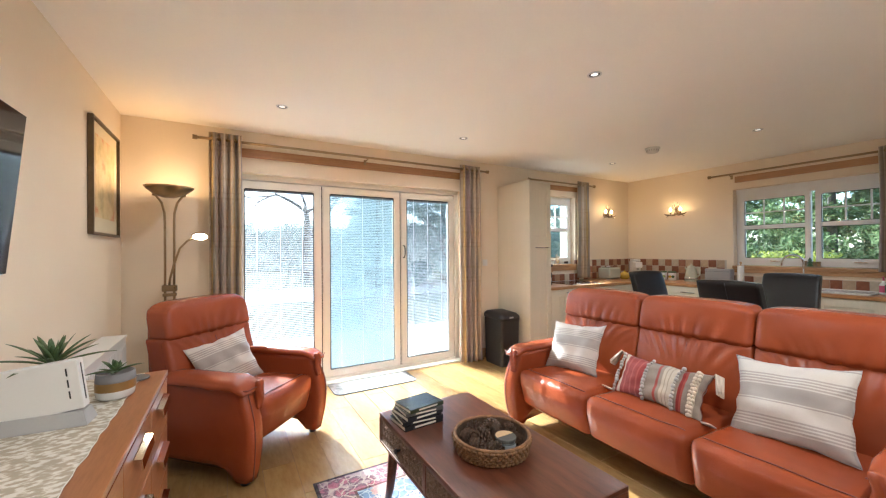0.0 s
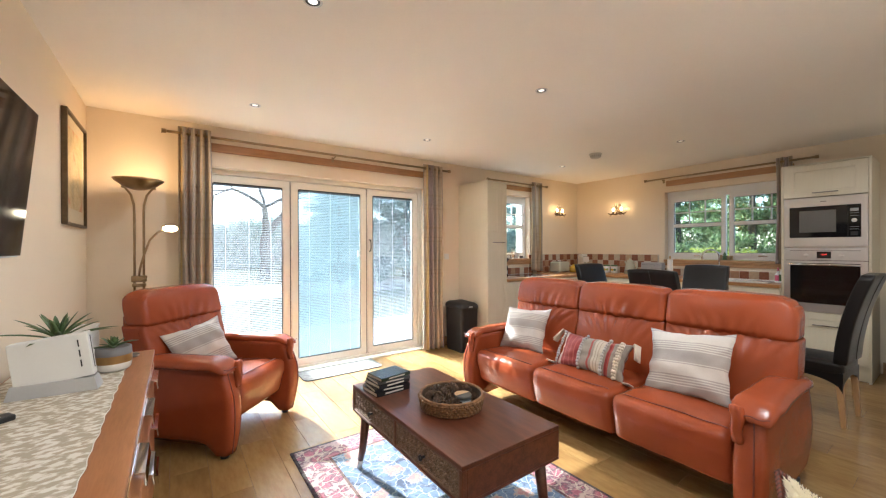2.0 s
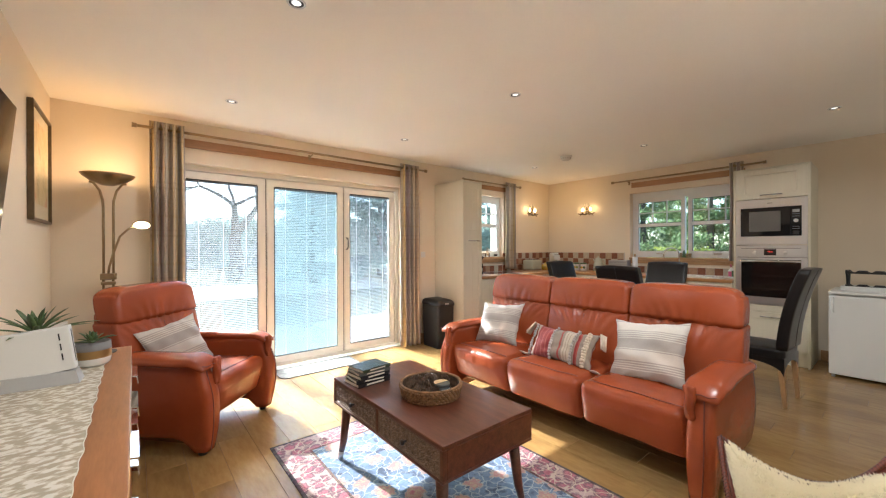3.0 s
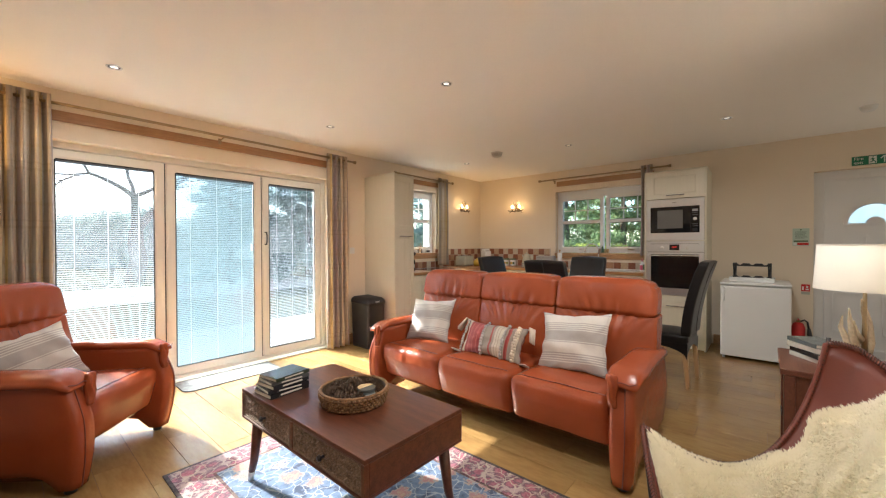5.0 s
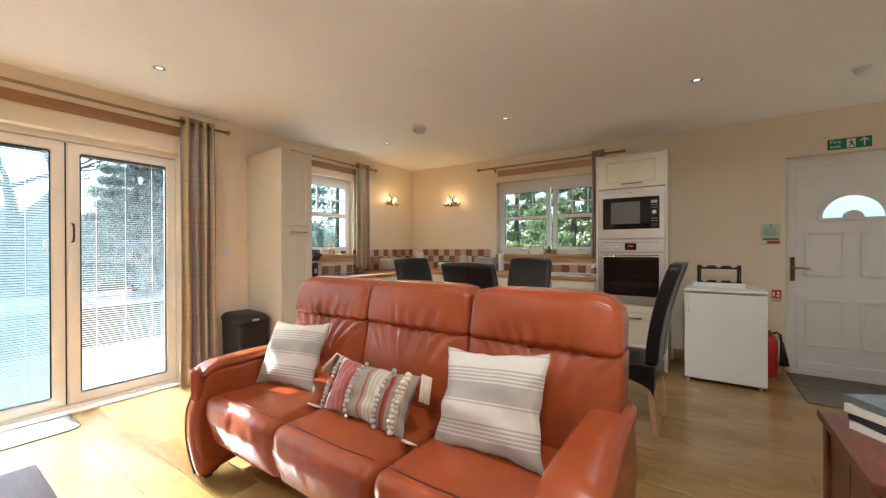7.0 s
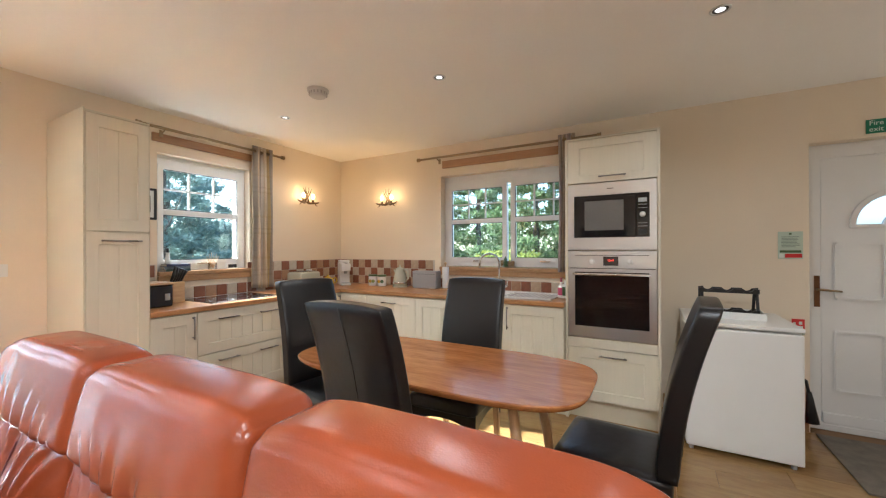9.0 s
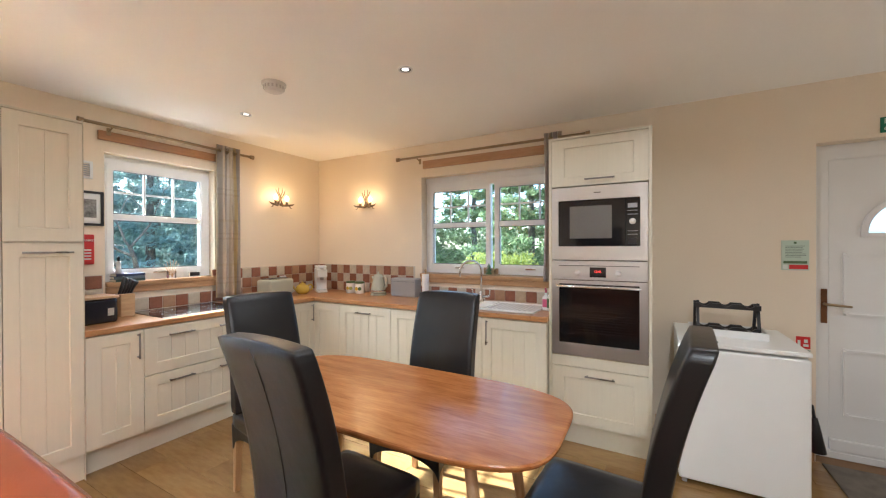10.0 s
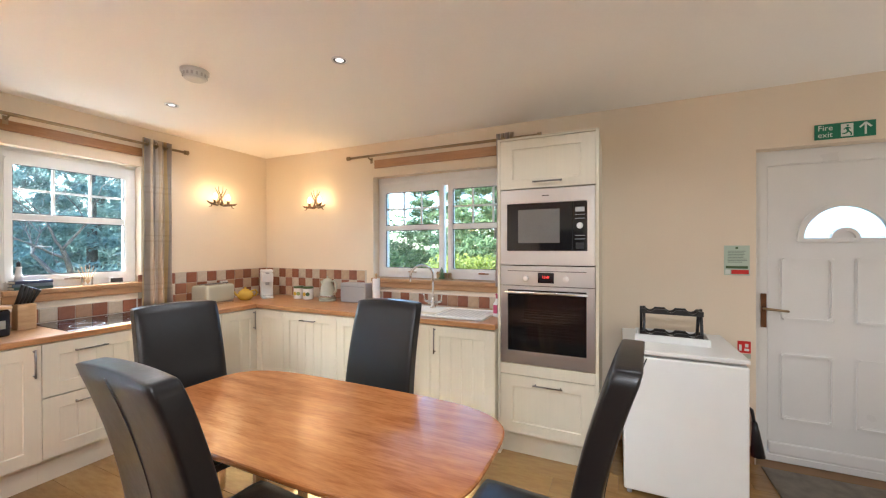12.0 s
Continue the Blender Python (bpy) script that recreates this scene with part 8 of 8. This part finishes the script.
def sheet_bm(u0, u1, v0, v1, n, lift, thick, wobble=0.0, outline=None):
    bm = bmesh.new()
    tops, bots = [], []
    for j in range(n + 1):
        rt, rb = [], []
        for i in range(n + 1):
            v = v0 + (v1 - v0) * j / n
            ua, ub = (u0, u1) if outline is None else outline(v)
            u = ua + (ub - ua) * i / n
            e_ = min(i, n - i, j, n - j) / n
            nrm = (sling(min(1, u + 0.01), v) - sling(max(0, u - 0.01), v)).cross(sling(u, min(1, v + 0.01)) - sling(u, max(0, v - 0.01))).normalized()
            if nrm.z < 0:
                nrm = -nrm
            h = thick * (1 - math.exp(-e_ * 12)) + wobble * noise.noise(Vector((u * 7, v * 7, 5)))
            p = sling(u, v) + nrm * lift
            rb.append(bm.verts.new(p))
            rt.append(bm.verts.new(p + nrm * max(0.002, h)))
        tops.append(rt)
        bots.append(rb)
    for j in range(n):
        for i in range(n):
            bm.faces.new((tops[j][i], tops[j][i + 1], tops[j + 1][i + 1], tops[j + 1][i]))
            bm.faces.new((bots[j][i], bots[j + 1][i], bots[j + 1][i + 1], bots[j][i + 1]))
    for k in range(n):
        bm.faces.new((tops[0][k + 1], tops[0][k], bots[0][k], bots[0][k + 1]))
        bm.faces.new((tops[n][k], tops[n][k + 1], bots[n][k + 1], bots[n][k]))
        bm.faces.new((tops[k][0], tops[k + 1][0], bots[k + 1][0], bots[k][0]))
        bm.faces.new((tops[k + 1][n], tops[k][n], bots[k][n], bots[k + 1][n]))
    return bm


part("sling", sheet_bm(0, 1, 0, 1, 30, 0.0, 0.005), M_OXBLOOD, bf, smooth=True)
bm = bmesh.new()
loop = [sling(0, k / 40) for k in range(40)] + [sling(k / 40, 1) for k in range(40)] + [sling(1, 1 - k / 40) for k in range(40)] + [sling(1 - k / 40, 0) for k in range(40)]
part("edge_roll", tube_bm([p + Vector((0, 0, 0.003)) for p in loop + loop[:1]], 0.0075, 8, caps=False), M_OXBLOOD, bf, smooth=True)
bm = bmesh.new()
m = len(loop)
for k in range(m):
    a, b_ = loop[k], loop[(k + 1) % m]
    for f in (0.25, 0.75):
        c = a.lerp(b_, f)
        d_ = (b_ - a).normalized()
        side = d_.cross(Vector((0, 0, 1))).normalized() * 0.009
        tube_bm([c - side - d_ * 0.003 + Vector((0, 0, 0.003)), c + Vector((0, 0, 0.0135)), c + side + d_ * 0.003 + Vector((0, 0, 0.003))], 0.0022, 5, bm)
part("lacing", bm, plain("dark_lace", (0.06, 0.018, 0.01), 0.5), bf, smooth=True, kind="stuff")
ctr = (FLp + FRp + BLp + BRp) / 4
rod_pts = {"FL": FLp, "FR": FRp, "BL": BLp, "BR": BRp}
for a, b_ in (("FL", "BR"), ("FR", "BL")):
    pa, pb = rod_pts[a] - Vector((0, 0, 0.012)), rod_pts[b_] - Vector((0, 0, 0.012))
    fa = Vector((pb.x * 0.1 + pa.x * 0.9, pb.y * 0.1 + pa.y * 0.9, 0.008))
    fb = Vector((pa.x * 0.1 + pb.x * 0.9, pa.y * 0.1 + pb.y * 0.9, 0.008))
    part("steel_frame", tube_bm([pa, fa, fb, pb], 0.006, 8), M_BLACKPL, bf, smooth=True)
settle(bf, (ctr.x, ctr.y, 0))
fl = thing("sheepskin", "thick cream sheepskin draped over the leather butterfly chair", "sheepskin")
U0, U1, V0, V1 = 0.005, 0.96, 0.04, 0.995


def hide_outline(v):
    """The hide's two sides at v: it hangs over the sling's edge in front and draws in up the back."""
    k = 1 / (1 + math.exp(-(v - 0.62) * 30))
    w = 0.03 * noise.noise(Vector((v * 9, 1, 2)))
    return 0.004 + 0.06 * k + (0.5 + w) * 0.66 * max(0, (v - 0.78) / 0.22) ** 1.5 + w * k, 0.955 - 0.07 * k


part("hide", sheet_bm(U0, U1, V0, V1, 34, 0.008, 0.045, 0.010, hide_outline), M_SKIN, fl, smooth=True)
rnd = random.Random(12)
verts, faces = [], []
for k in range(52000):
    v = rnd.uniform(V0, V1)
    UA, UB = hide_outline(v)
    u = rnd.uniform(UA, UB)
    if k % 4 == 0:
        s_ = rnd.randrange(4)
        j_ = rnd.uniform(-0.012, 0.03)
        if s_ > 1:
            v = (V0 + j_, V1 - j_)[s_ - 2]
            UA, UB = hide_outline(min(max(v, 0.0), 1.0))
            u = rnd.uniform(UA, UB)
        else:
            u = (UA + j_, UB - j_)[s_]
        u, v = min(max(u, 0.0), 1.0), min(max(v, 0.0), 1.0)
    p = sling(u, v)
    tu, tv = sling(min(1, u + 0.01), v) - sling(max(0, u - 0.01), v), sling(u, min(1, v + 0.01)) - sling(u, max(0, v - 0.01))
    nrm = tu.cross(tv).normalized()
    if nrm.z < 0:
        nrm = -nrm
    ed = min(u - UA, UB - u, v - V0, V1 - v)
    base = p + nrm * (0.006 + 0.045 * max(0, 1 - math.exp(-max(0, ed) * 17)))
    cl_ = noise.noise_vector(Vector((u * 8, v * 8, 1)))
    rim = math.exp(-max(0, ed) * 30)
    away = tu.normalized() * (-1 if u - UA < UB - u else 1) * (min(u - UA, UB - u) < min(v - V0, V1 - v)) + tv.normalized() * (-1 if v < 0.5 else 1) * (min(u - UA, UB - u) >= min(v - V0, V1 - v))
    out = (nrm * 0.45 + 0.7 * cl_ + rim * 0.9 * away + Vector((rnd.uniform(-0.2, 0.2), rnd.uniform(-0.2, 0.2), rnd.uniform(-0.1, 0.2)))).normalized()
    L = rnd.uniform(0.009, 0.017)
    sd_ = out.cross(nrm + Vector((0.01, 0.02, 0))).normalized() * rnd.uniform(0.0011, 0.0019)
    i0 = len(verts)
    mid = base + out * L * 0.5 + nrm * 0.002
    verts += [base + sd_, base - sd_, mid - sd_ * 0.8, mid + sd_ * 0.8, base + out * L]
    faces += [(i0, i0 + 1, i0 + 2, i0 + 3), (i0 + 3, i0 + 2, i0 + 4)]
me = bpy.data.meshes.new("wool")
me.from_pydata([tuple(p) for p in verts], [], faces)
me.materials.append(M_SKIN)
wo = new("wool", me)
wo.parent = fl
tagged(wo, kind="stuff")
settle(fl, (ctr.x, ctr.y, 0.4))

# ---- side table, books, antler lamp ----
t = thing("side_table", "dark red-brown wooden side cabinet with black ring handles", "side table", (2.495, -0.585, 0))
M_REDWOOD = wood("red_brown_wood", (0.07, 0.02, 0.012), (0.16, 0.055, 0.03), 0.35, grain=(1.3, 12, 12), scale=3)
part("tabletop", box_bm((-0.245, -0.235, 0.652), (0.245, 0.245, 0.680), 0.005, 2), M_REDWOOD, t)
part("body", box_bm((-0.215, -0.20, 0.07), (0.215, 0.20, 0.651), 0.003), M_REDWOOD, t)
for sx in (-1, 1):
    for sy in (-1, 1):
        part("corner_post", box_bm((sx * 0.222 - 0.02, sy * 0.21 - 0.02, 0.0), (sx * 0.222 + 0.02, sy * 0.21 + 0.02, 0.6515), 0.004), M_REDWOOD, t)
for x0, x1 in ((-0.20, -0.003), (0.003, 0.20)):
    d = part("door", box_bm((x0, 0.2005, 0.09), (x1, 0.222, 0.64), 0.003), M_REDWOOD, t)
    part("ring_handle", tube_bm([((x0 if x0 > -0.1 else x1) + (0.03 if x0 > -0.1 else -0.03) + 0.014 * math.cos(a), 0.232, 0.40 + 0.014 * math.sin(a)) for a in [2 * math.pi * i / 12 for i in range(13)]], 0.003, 6, caps=False), M_BLACKPL, d, smooth=True)
z = 0.68
for k, (h, c, tt, lb) in enumerate(((0.022, (0.6, 0.57, 0.5), 5, "white hardback book at the bottom of the side table stack"), (0.024, (0.03, 0.03, 0.03), -2, "black hardback book in the side table stack"),
                                   (0.026, (0.55, 0.50, 0.42), 8, "cream hardback book in the side table stack"), (0.02, (0.12, 0.14, 0.14), 0, "dark glossy book on top of the side table stack"))):
    book(2.56 + 0.006 * k, -0.50 + 0.004 * k, z, -60 + tt, (0.14, 0.20), h, c, lb, "books on the side table", False)
    z += h + 0.0005
t = thing("table_lamp", "antler table lamp with a wide cream drum shade", "table lamp", (2.50, -0.645, 0.68))
part("base", lathe_bm([(0, 0), (0.07, 0), (0.072, 0.008), (0.06, 0.02), (0.02, 0.03), (0, 0.03)], 28), M_REDWOOD, t, smooth=True)
part("stem", tube_bm([(0, 0, 0.02), (0.005, 0, 0.2), (0, 0, 0.42)], [0.014, 0.009, 0.007], 12), M_BRONZE, t, smooth=True)
for a, pts, rr in ((0, [(0.0, 0, 0.03), (-0.05, 0.03, 0.09), (-0.09, 0.05, 0.16), (-0.10, 0.06, 0.24), (-0.075, 0.06, 0.29)], [0.02, 0.018, 0.014, 0.009, 0.003]),
                   (1, [(0.0, 0, 0.05), (0.04, -0.02, 0.12), (0.06, -0.02, 0.20), (0.035, 0.0, 0.27), (0.0, 0.01, 0.33)], [0.022, 0.02, 0.016, 0.010, 0.004]),
                   (2, [(-0.02, 0.03, 0.05), (-0.03, 0.06, 0.13), (0.0, 0.08, 0.19), (0.03, 0.07, 0.24)], [0.018, 0.014, 0.010, 0.003]),
                   (3, [(0.02, 0, 0.12), (-0.03, 0.03, 0.17), (-0.035, 0.04, 0.23)], [0.016, 0.011, 0.003]),
                   (4, [(0.05, -0.02, 0.18), (0.09, -0.03, 0.21), (0.10, -0.02, 0.27)], [0.013, 0.009, 0.003])):
    part("antler", tube_bm(pts, rr, 10), M_ANTLER, t, smooth=True)
sh = part("shade", lathe_bm([(0.178, 0.375), (0.165, 0.590), (0.163, 0.590), (0.176, 0.375)], 48), M_SHADE, t, smooth=True)
part("shade_ring", tube_bm([(0.165 * math.cos(2 * math.pi * i / 40), 0.165 * math.sin(2 * math.pi * i / 40), 0.589) for i in range(41)], 0.0025, 6, caps=False), M_SHADE, sh, smooth=True)
part("spider", tube_bm([(-0.163, 0, 0.58), (0, 0, 0.55), (0.163, 0, 0.58)], 0.002, 6), M_BRONZE, sh, smooth=True)
part("bulb", lathe_bm([(0, 0.42), (0.014, 0.425), (0.016, 0.45), (0.03, 0.49), (0.02, 0.525), (0, 0.535)], 18), M_CERAMIC, t, smooth=True)


# ---- garden ----
def foliage_material(name, dark, light):
    m, nt, b = node_mat(name)
    gi = nt.nodes.new("ShaderNodeNewGeometry")
    c = add_ramp(nt, gi.outputs["Random Per Island"], [(0.0, dark), (1.0, light)]).outputs[0]
    n = add_noise(nt, 0.8, 2)
    c = add_mix(nt, 0.5, c, add_ramp(nt, n.outputs[0], [(0.35, (0.55, 0.55, 0.55)), (0.65, (1, 1, 1))]).outputs[0], "MULTIPLY")
    nt.links.new(c, b.inputs["Base Color"])
    b.inputs["Roughness"].default_value = 0.7
    tr = nt.nodes.new("ShaderNodeBsdfTranslucent")
    nt.links.new(c, tr.inputs["Color"])
    mx = nt.nodes.new("ShaderNodeMixShader")
    mx.inputs[0].default_value = 0.55
    nt.links.new(b.outputs[0], mx.inputs[1])
    nt.links.new(tr.outputs[0], mx.inputs[2])
    nt.links.new(mx.outputs[0], nt.nodes["Material Output"].inputs["Surface"])
    return m


# Conifer green is paled: haze and glass glare are mixed into the leaf colour.
M_CONIFER = foliage_material("hazy_conifer_green", (0.17, 0.26, 0.23), (0.34, 0.46, 0.40))
M_HEDGE = foliage_material("hedge_green", (0.08, 0.13, 0.045), (0.24, 0.34, 0.13))
M_YBUSH = foliage_material("yellow_green_shrub", (0.16, 0.20, 0.02), (0.42, 0.45, 0.07))
M_BARK = plain("grey_bark", (0.10, 0.085, 0.07), 0.9, var=0.3, scale=8, fine=50, bump=0.6, dist=0.02)


def lawn_material():
    m, nt, b = node_mat("mown_lawn")
    n1, n2, n3 = add_noise(nt, 0.25, 4), add_noise(nt, 30, 3), add_noise(nt, 2.5, 3)
    c = add_ramp(nt, n1.outputs[0], [(0.35, (0.03, 0.05, 0.016)), (0.6, (0.065, 0.08, 0.03))]).outputs[0]
    c = add_mix(nt, 0.5, c, add_ramp(nt, n2.outputs[0], [(0.3, (0.55, 0.55, 0.5)), (0.7, (1, 1, 1))]).outputs[0], "MULTIPLY")
    c = add_mix(nt, 0.4, c, add_ramp(nt, n3.outputs[0], [(0.35, (0.6, 0.6, 0.55)), (0.7, (1, 1, 1))]).outputs[0], "MULTIPLY")
    nt.links.new(c, b.inputs["Base Color"])
    b.inputs["Roughness"].default_value = 0.95
    b.inputs["Specular IOR Level"].default_value = 0.1
    add_bump(nt, b, n2.outputs[0], 0.5, 0.03)
    return m


box("ground", (-300, -300, -0.45), (300, 400, -0.18), lawn_material(), bev=0, kind="structure")
box("terrace", (-2.5, YN + OUT + 0.002, -0.18), (7.5, 6.6, -0.06), plain("pale_paving", (0.33, 0.315, 0.29), 0.9, var=0.2, scale=2, fine=60, bump=0.4), kind="structure", bev=0.01)
box("driveway", (-40, 12.0, -0.18), (9, 16.5, -0.165), plain("pale_gravel", (0.30, 0.285, 0.26), 0.95, var=0.25, scale=3, fine=60, bump=0.7, dist=0.01), kind="structure", bev=0)


def leaf_cloud(name, mat, parent, centres, per, size, seed, flat=1.0):
    """Many small leaves round the given clumps (x, y, z, radius)."""
    rnd = random.Random(seed)
    verts, faces = [], []
    for cx, cy, cz, r in centres:
        for _ in range(per):
            d = Vector((rnd.gauss(0, 1), rnd.gauss(0, 1), rnd.gauss(0, flat))).normalized() * r * rnd.uniform(0.45, 1.05)
            p = Vector((cx, cy, cz)) + Vector((d.x, d.y, d.z * flat))
            a = Vector((rnd.gauss(0, 1), rnd.gauss(0, 1), rnd.gauss(0, 1))).normalized()
            b_ = a.orthogonal().normalized()
            s_ = size * rnd.uniform(0.6, 1.3)
            i0 = len(verts)
            verts += [tuple(p - a * s_), tuple(p + b_ * s_ * 0.35), tuple(p + a * s_), tuple(p - b_ * s_ * 0.35)]
            faces.append((i0, i0 + 1, i0 + 2, i0 + 3))
    me = bpy.data.meshes.new(name)
    me.from_pydata(verts, [], faces)
    me.materials.append(mat)
    o = new(name, me)
    o.parent = parent
    return tagged(o, kind="stuff")


def bare_tree(at, h, seed, label, deep=6, kink=0.13):
    e = thing("bare_tree", label, "tree", at)
    rnd = random.Random(seed)
    bm = bmesh.new()
    tw = bmesh.new()

    def grow(p, d, L, r, depth):
        n = 4
        pts, rs = [p], [r]
        q = p.copy()
        for k in range(n):
            d = (d + Vector((rnd.gauss(0, kink), rnd.gauss(0, kink), rnd.gauss(0, kink * 0.6)))).normalized()
            q = q + d * L / n
            pts.append(q.copy())
            rs.append(r * (1 - 0.38 * (k + 1) / n))
        tube_bm(pts, rs, 8 if depth < 2 else (5 if depth < 4 else 3), bm if depth < 3 else tw, caps=False)
        if depth >= deep:
            return
        kids = 2 if depth < 1 else rnd.choice((2, 3, 3))
        for k in range(kids):
            ax = Vector((rnd.gauss(0, 1), rnd.gauss(0, 1), rnd.gauss(0, 0.5))).normalized()
            nd = (d + ax * rnd.uniform(0.6, 1.05) + Vector((0, 0, 0.08))).normalized()
            f = rnd.choice((0.75, 1.0, 1.0)) if depth else 1.0
            src = pts[-1] if f == 1 else pts[-2]
            grow(src, nd, L * rnd.uniform(0.68, 0.86), rs[-1] * rnd.uniform(0.62, 0.85), depth + 1)
    grow(Vector((0, 0, -0.2)), Vector((0.02, 0, 1)), h * 0.17, h * (0.027 if deep > 6 else 0.019), 0)
    part("trunk", bm, M_BARK, e, smooth=True)
    part("twigs", tw, M_BARK, e, kind="stuff")
    return e


def conifer(at, h, r, seed, label, mat=None):
    e = thing("conifer", label, "tree", at)
    rnd = random.Random(seed)
    part("trunk", tube_bm([(0, 0, -0.1), (0, 0, h * 0.5), (0, 0, h * 0.97)], [h * 0.025, h * 0.015, 0.01], 8), M_BARK, e, smooth=True)
    cs = []
    n = 60
    for i in range(n):
        v = i / n
        rr = r * (1 - v) ** 0.75 * rnd.uniform(0.55, 1.0)
        a = i * 2.39996
        cs.append((rr * math.cos(a), rr * math.sin(a), h * (0.04 + 0.94 * v), r * 0.30 * (1.1 - 0.75 * v)))
    leaf_cloud("crown", mat or M_CONIFER, e, cs, 420, 0.075 * (h / 5) ** 0.5, seed, 0.55)
    return e


GZ = -0.18
bare_tree((3.3, 19.5, GZ), 14.0, 6, "large leafless tree with spreading branches on the lawn", 7, 0.17)
bare_tree((7.6, 23.0, GZ), 10.0, 9, "leafless tree standing before the far hedge")
bare_tree((6.4, 10.0, GZ), 6.5, 15, "small leafless tree behind the kitchen window")
conifer((5.6, 15.5, GZ), 5.6, 1.7, 2, "dark green conifer at the garden's far side")
conifer((8.3, 14.0, GZ), 6.6, 2.3, 3, "broad dark green conifer behind the kitchen window")
conifer((12.0, 13.0, GZ), 7.5, 2.7, 4, "dark green conifer with drooping branches")
conifer((10.0, 17.5, GZ), 8.0, 3.0, 5, "tall dark conifer on the boundary")
conifer((15.5, 12.5, GZ), 7.5, 2.7, 41, "wide green conifer at the garden corner")
conifer((6.8, 18.5, GZ), 7.0, 2.4, 42, "green conifer behind the leafless tree")
conifer((13.6, 3.4, GZ), 5.6, 1.9, 7, "green cypress outside the sink window", M_HEDGE)
conifer((11.8, 0.7, GZ), 5.2, 1.7, 8, "dense green cypress close to the sink window", M_HEDGE)
conifer((16.5, 6.6, GZ), 6.5, 2.2, 10, "green cypress beyond the shrub", M_HEDGE)


def hedge(name, label, x0, x1, y0, y1, h, seed, mat, size=0.12, per=90):
    e = thing(name, label, "hedge", ((x0 + x1) / 2, (y0 + y1) / 2, GZ))
    rnd = random.Random(seed)
    cs = []
    n = max(4, int(max(x1 - x0, y1 - y0) / 0.9))
    for i in range(n + 1):
        for lv in range(3):
            f = i / n
            cx = (x0 + (x1 - x0) * f if x1 - x0 > y1 - y0 else rnd.uniform(x0, x1)) - (x0 + x1) / 2
            cy = (y0 + (y1 - y0) * f if y1 - y0 >= x1 - x0 else rnd.uniform(y0, y1)) - (y0 + y1) / 2
            cs.append((cx, cy, h * (0.2 + 0.3 * lv) * rnd.uniform(0.85, 1.15), h * 0.30))
    leaf_cloud("leaves", mat, e, cs, per, size, seed)
    return e


hedge("far_hedge", "long dark hedge along the far boundary", -45, 40, 33, 36, 3.6, 31, M_CONIFER, 0.26, 480)
hedge("side_hedge", "green hedge beyond the sink window", 18, 20, -12, 16, 3.2, 32, M_HEDGE, 0.16, 160)
hedge("yellow_shrub", "bright yellow-green shrub outside the sink window", 9.3, 10.4, 2.7, 3.5, 1.25, 33, M_YBUSH, 0.05, 700)

# ---- floor tiles ----
rnd = random.Random(5)
TW, TL = 0.19, 0.90
tile_meshes = {}
made = 0
x = XW - 0.005
grid = []
x0 = 0.155 - TW * 5
i = 0
while x0 < XE:
    y0 = YS2 - 0.2 - (i * 0.37 % TL)
    while y0 < YN:
        a0, a1, b0, b1 = max(x0, XW), min(x0 + TW, XE), max(y0, YS2), min(y0 + TL, YN)
        if a1 - a0 > 0.01 and b1 - b0 > 0.01 and not (b1 <= YS and a0 < XS):
            grid.append((a0, a1, b0, b1))
        y0 += TL
    x0 += TW
    i += 1
for a0, a1, b0, b1 in grid:
    w, l = round(a1 - a0 - 0.003, 4), round(b1 - b0 - 0.003, 4)
    if (w, l) not in tile_meshes:
        me = bpy.data.meshes.new("floor_tile")
        b = box_bm((0, 0, -0.008), (w + 0.001, l + 0.001, 0.0), 0.0005, 1)
        b.to_mesh(me)
        b.free()
        me.materials.append(M_FLOORTILE)
        tile_meshes[(w, l)] = me
    t = new("floor_tile", tile_meshes[(w, l)])
    t.location = (a0 + 0.0015, b0 + 0.0015, 0)
    t.parent = FLOOR
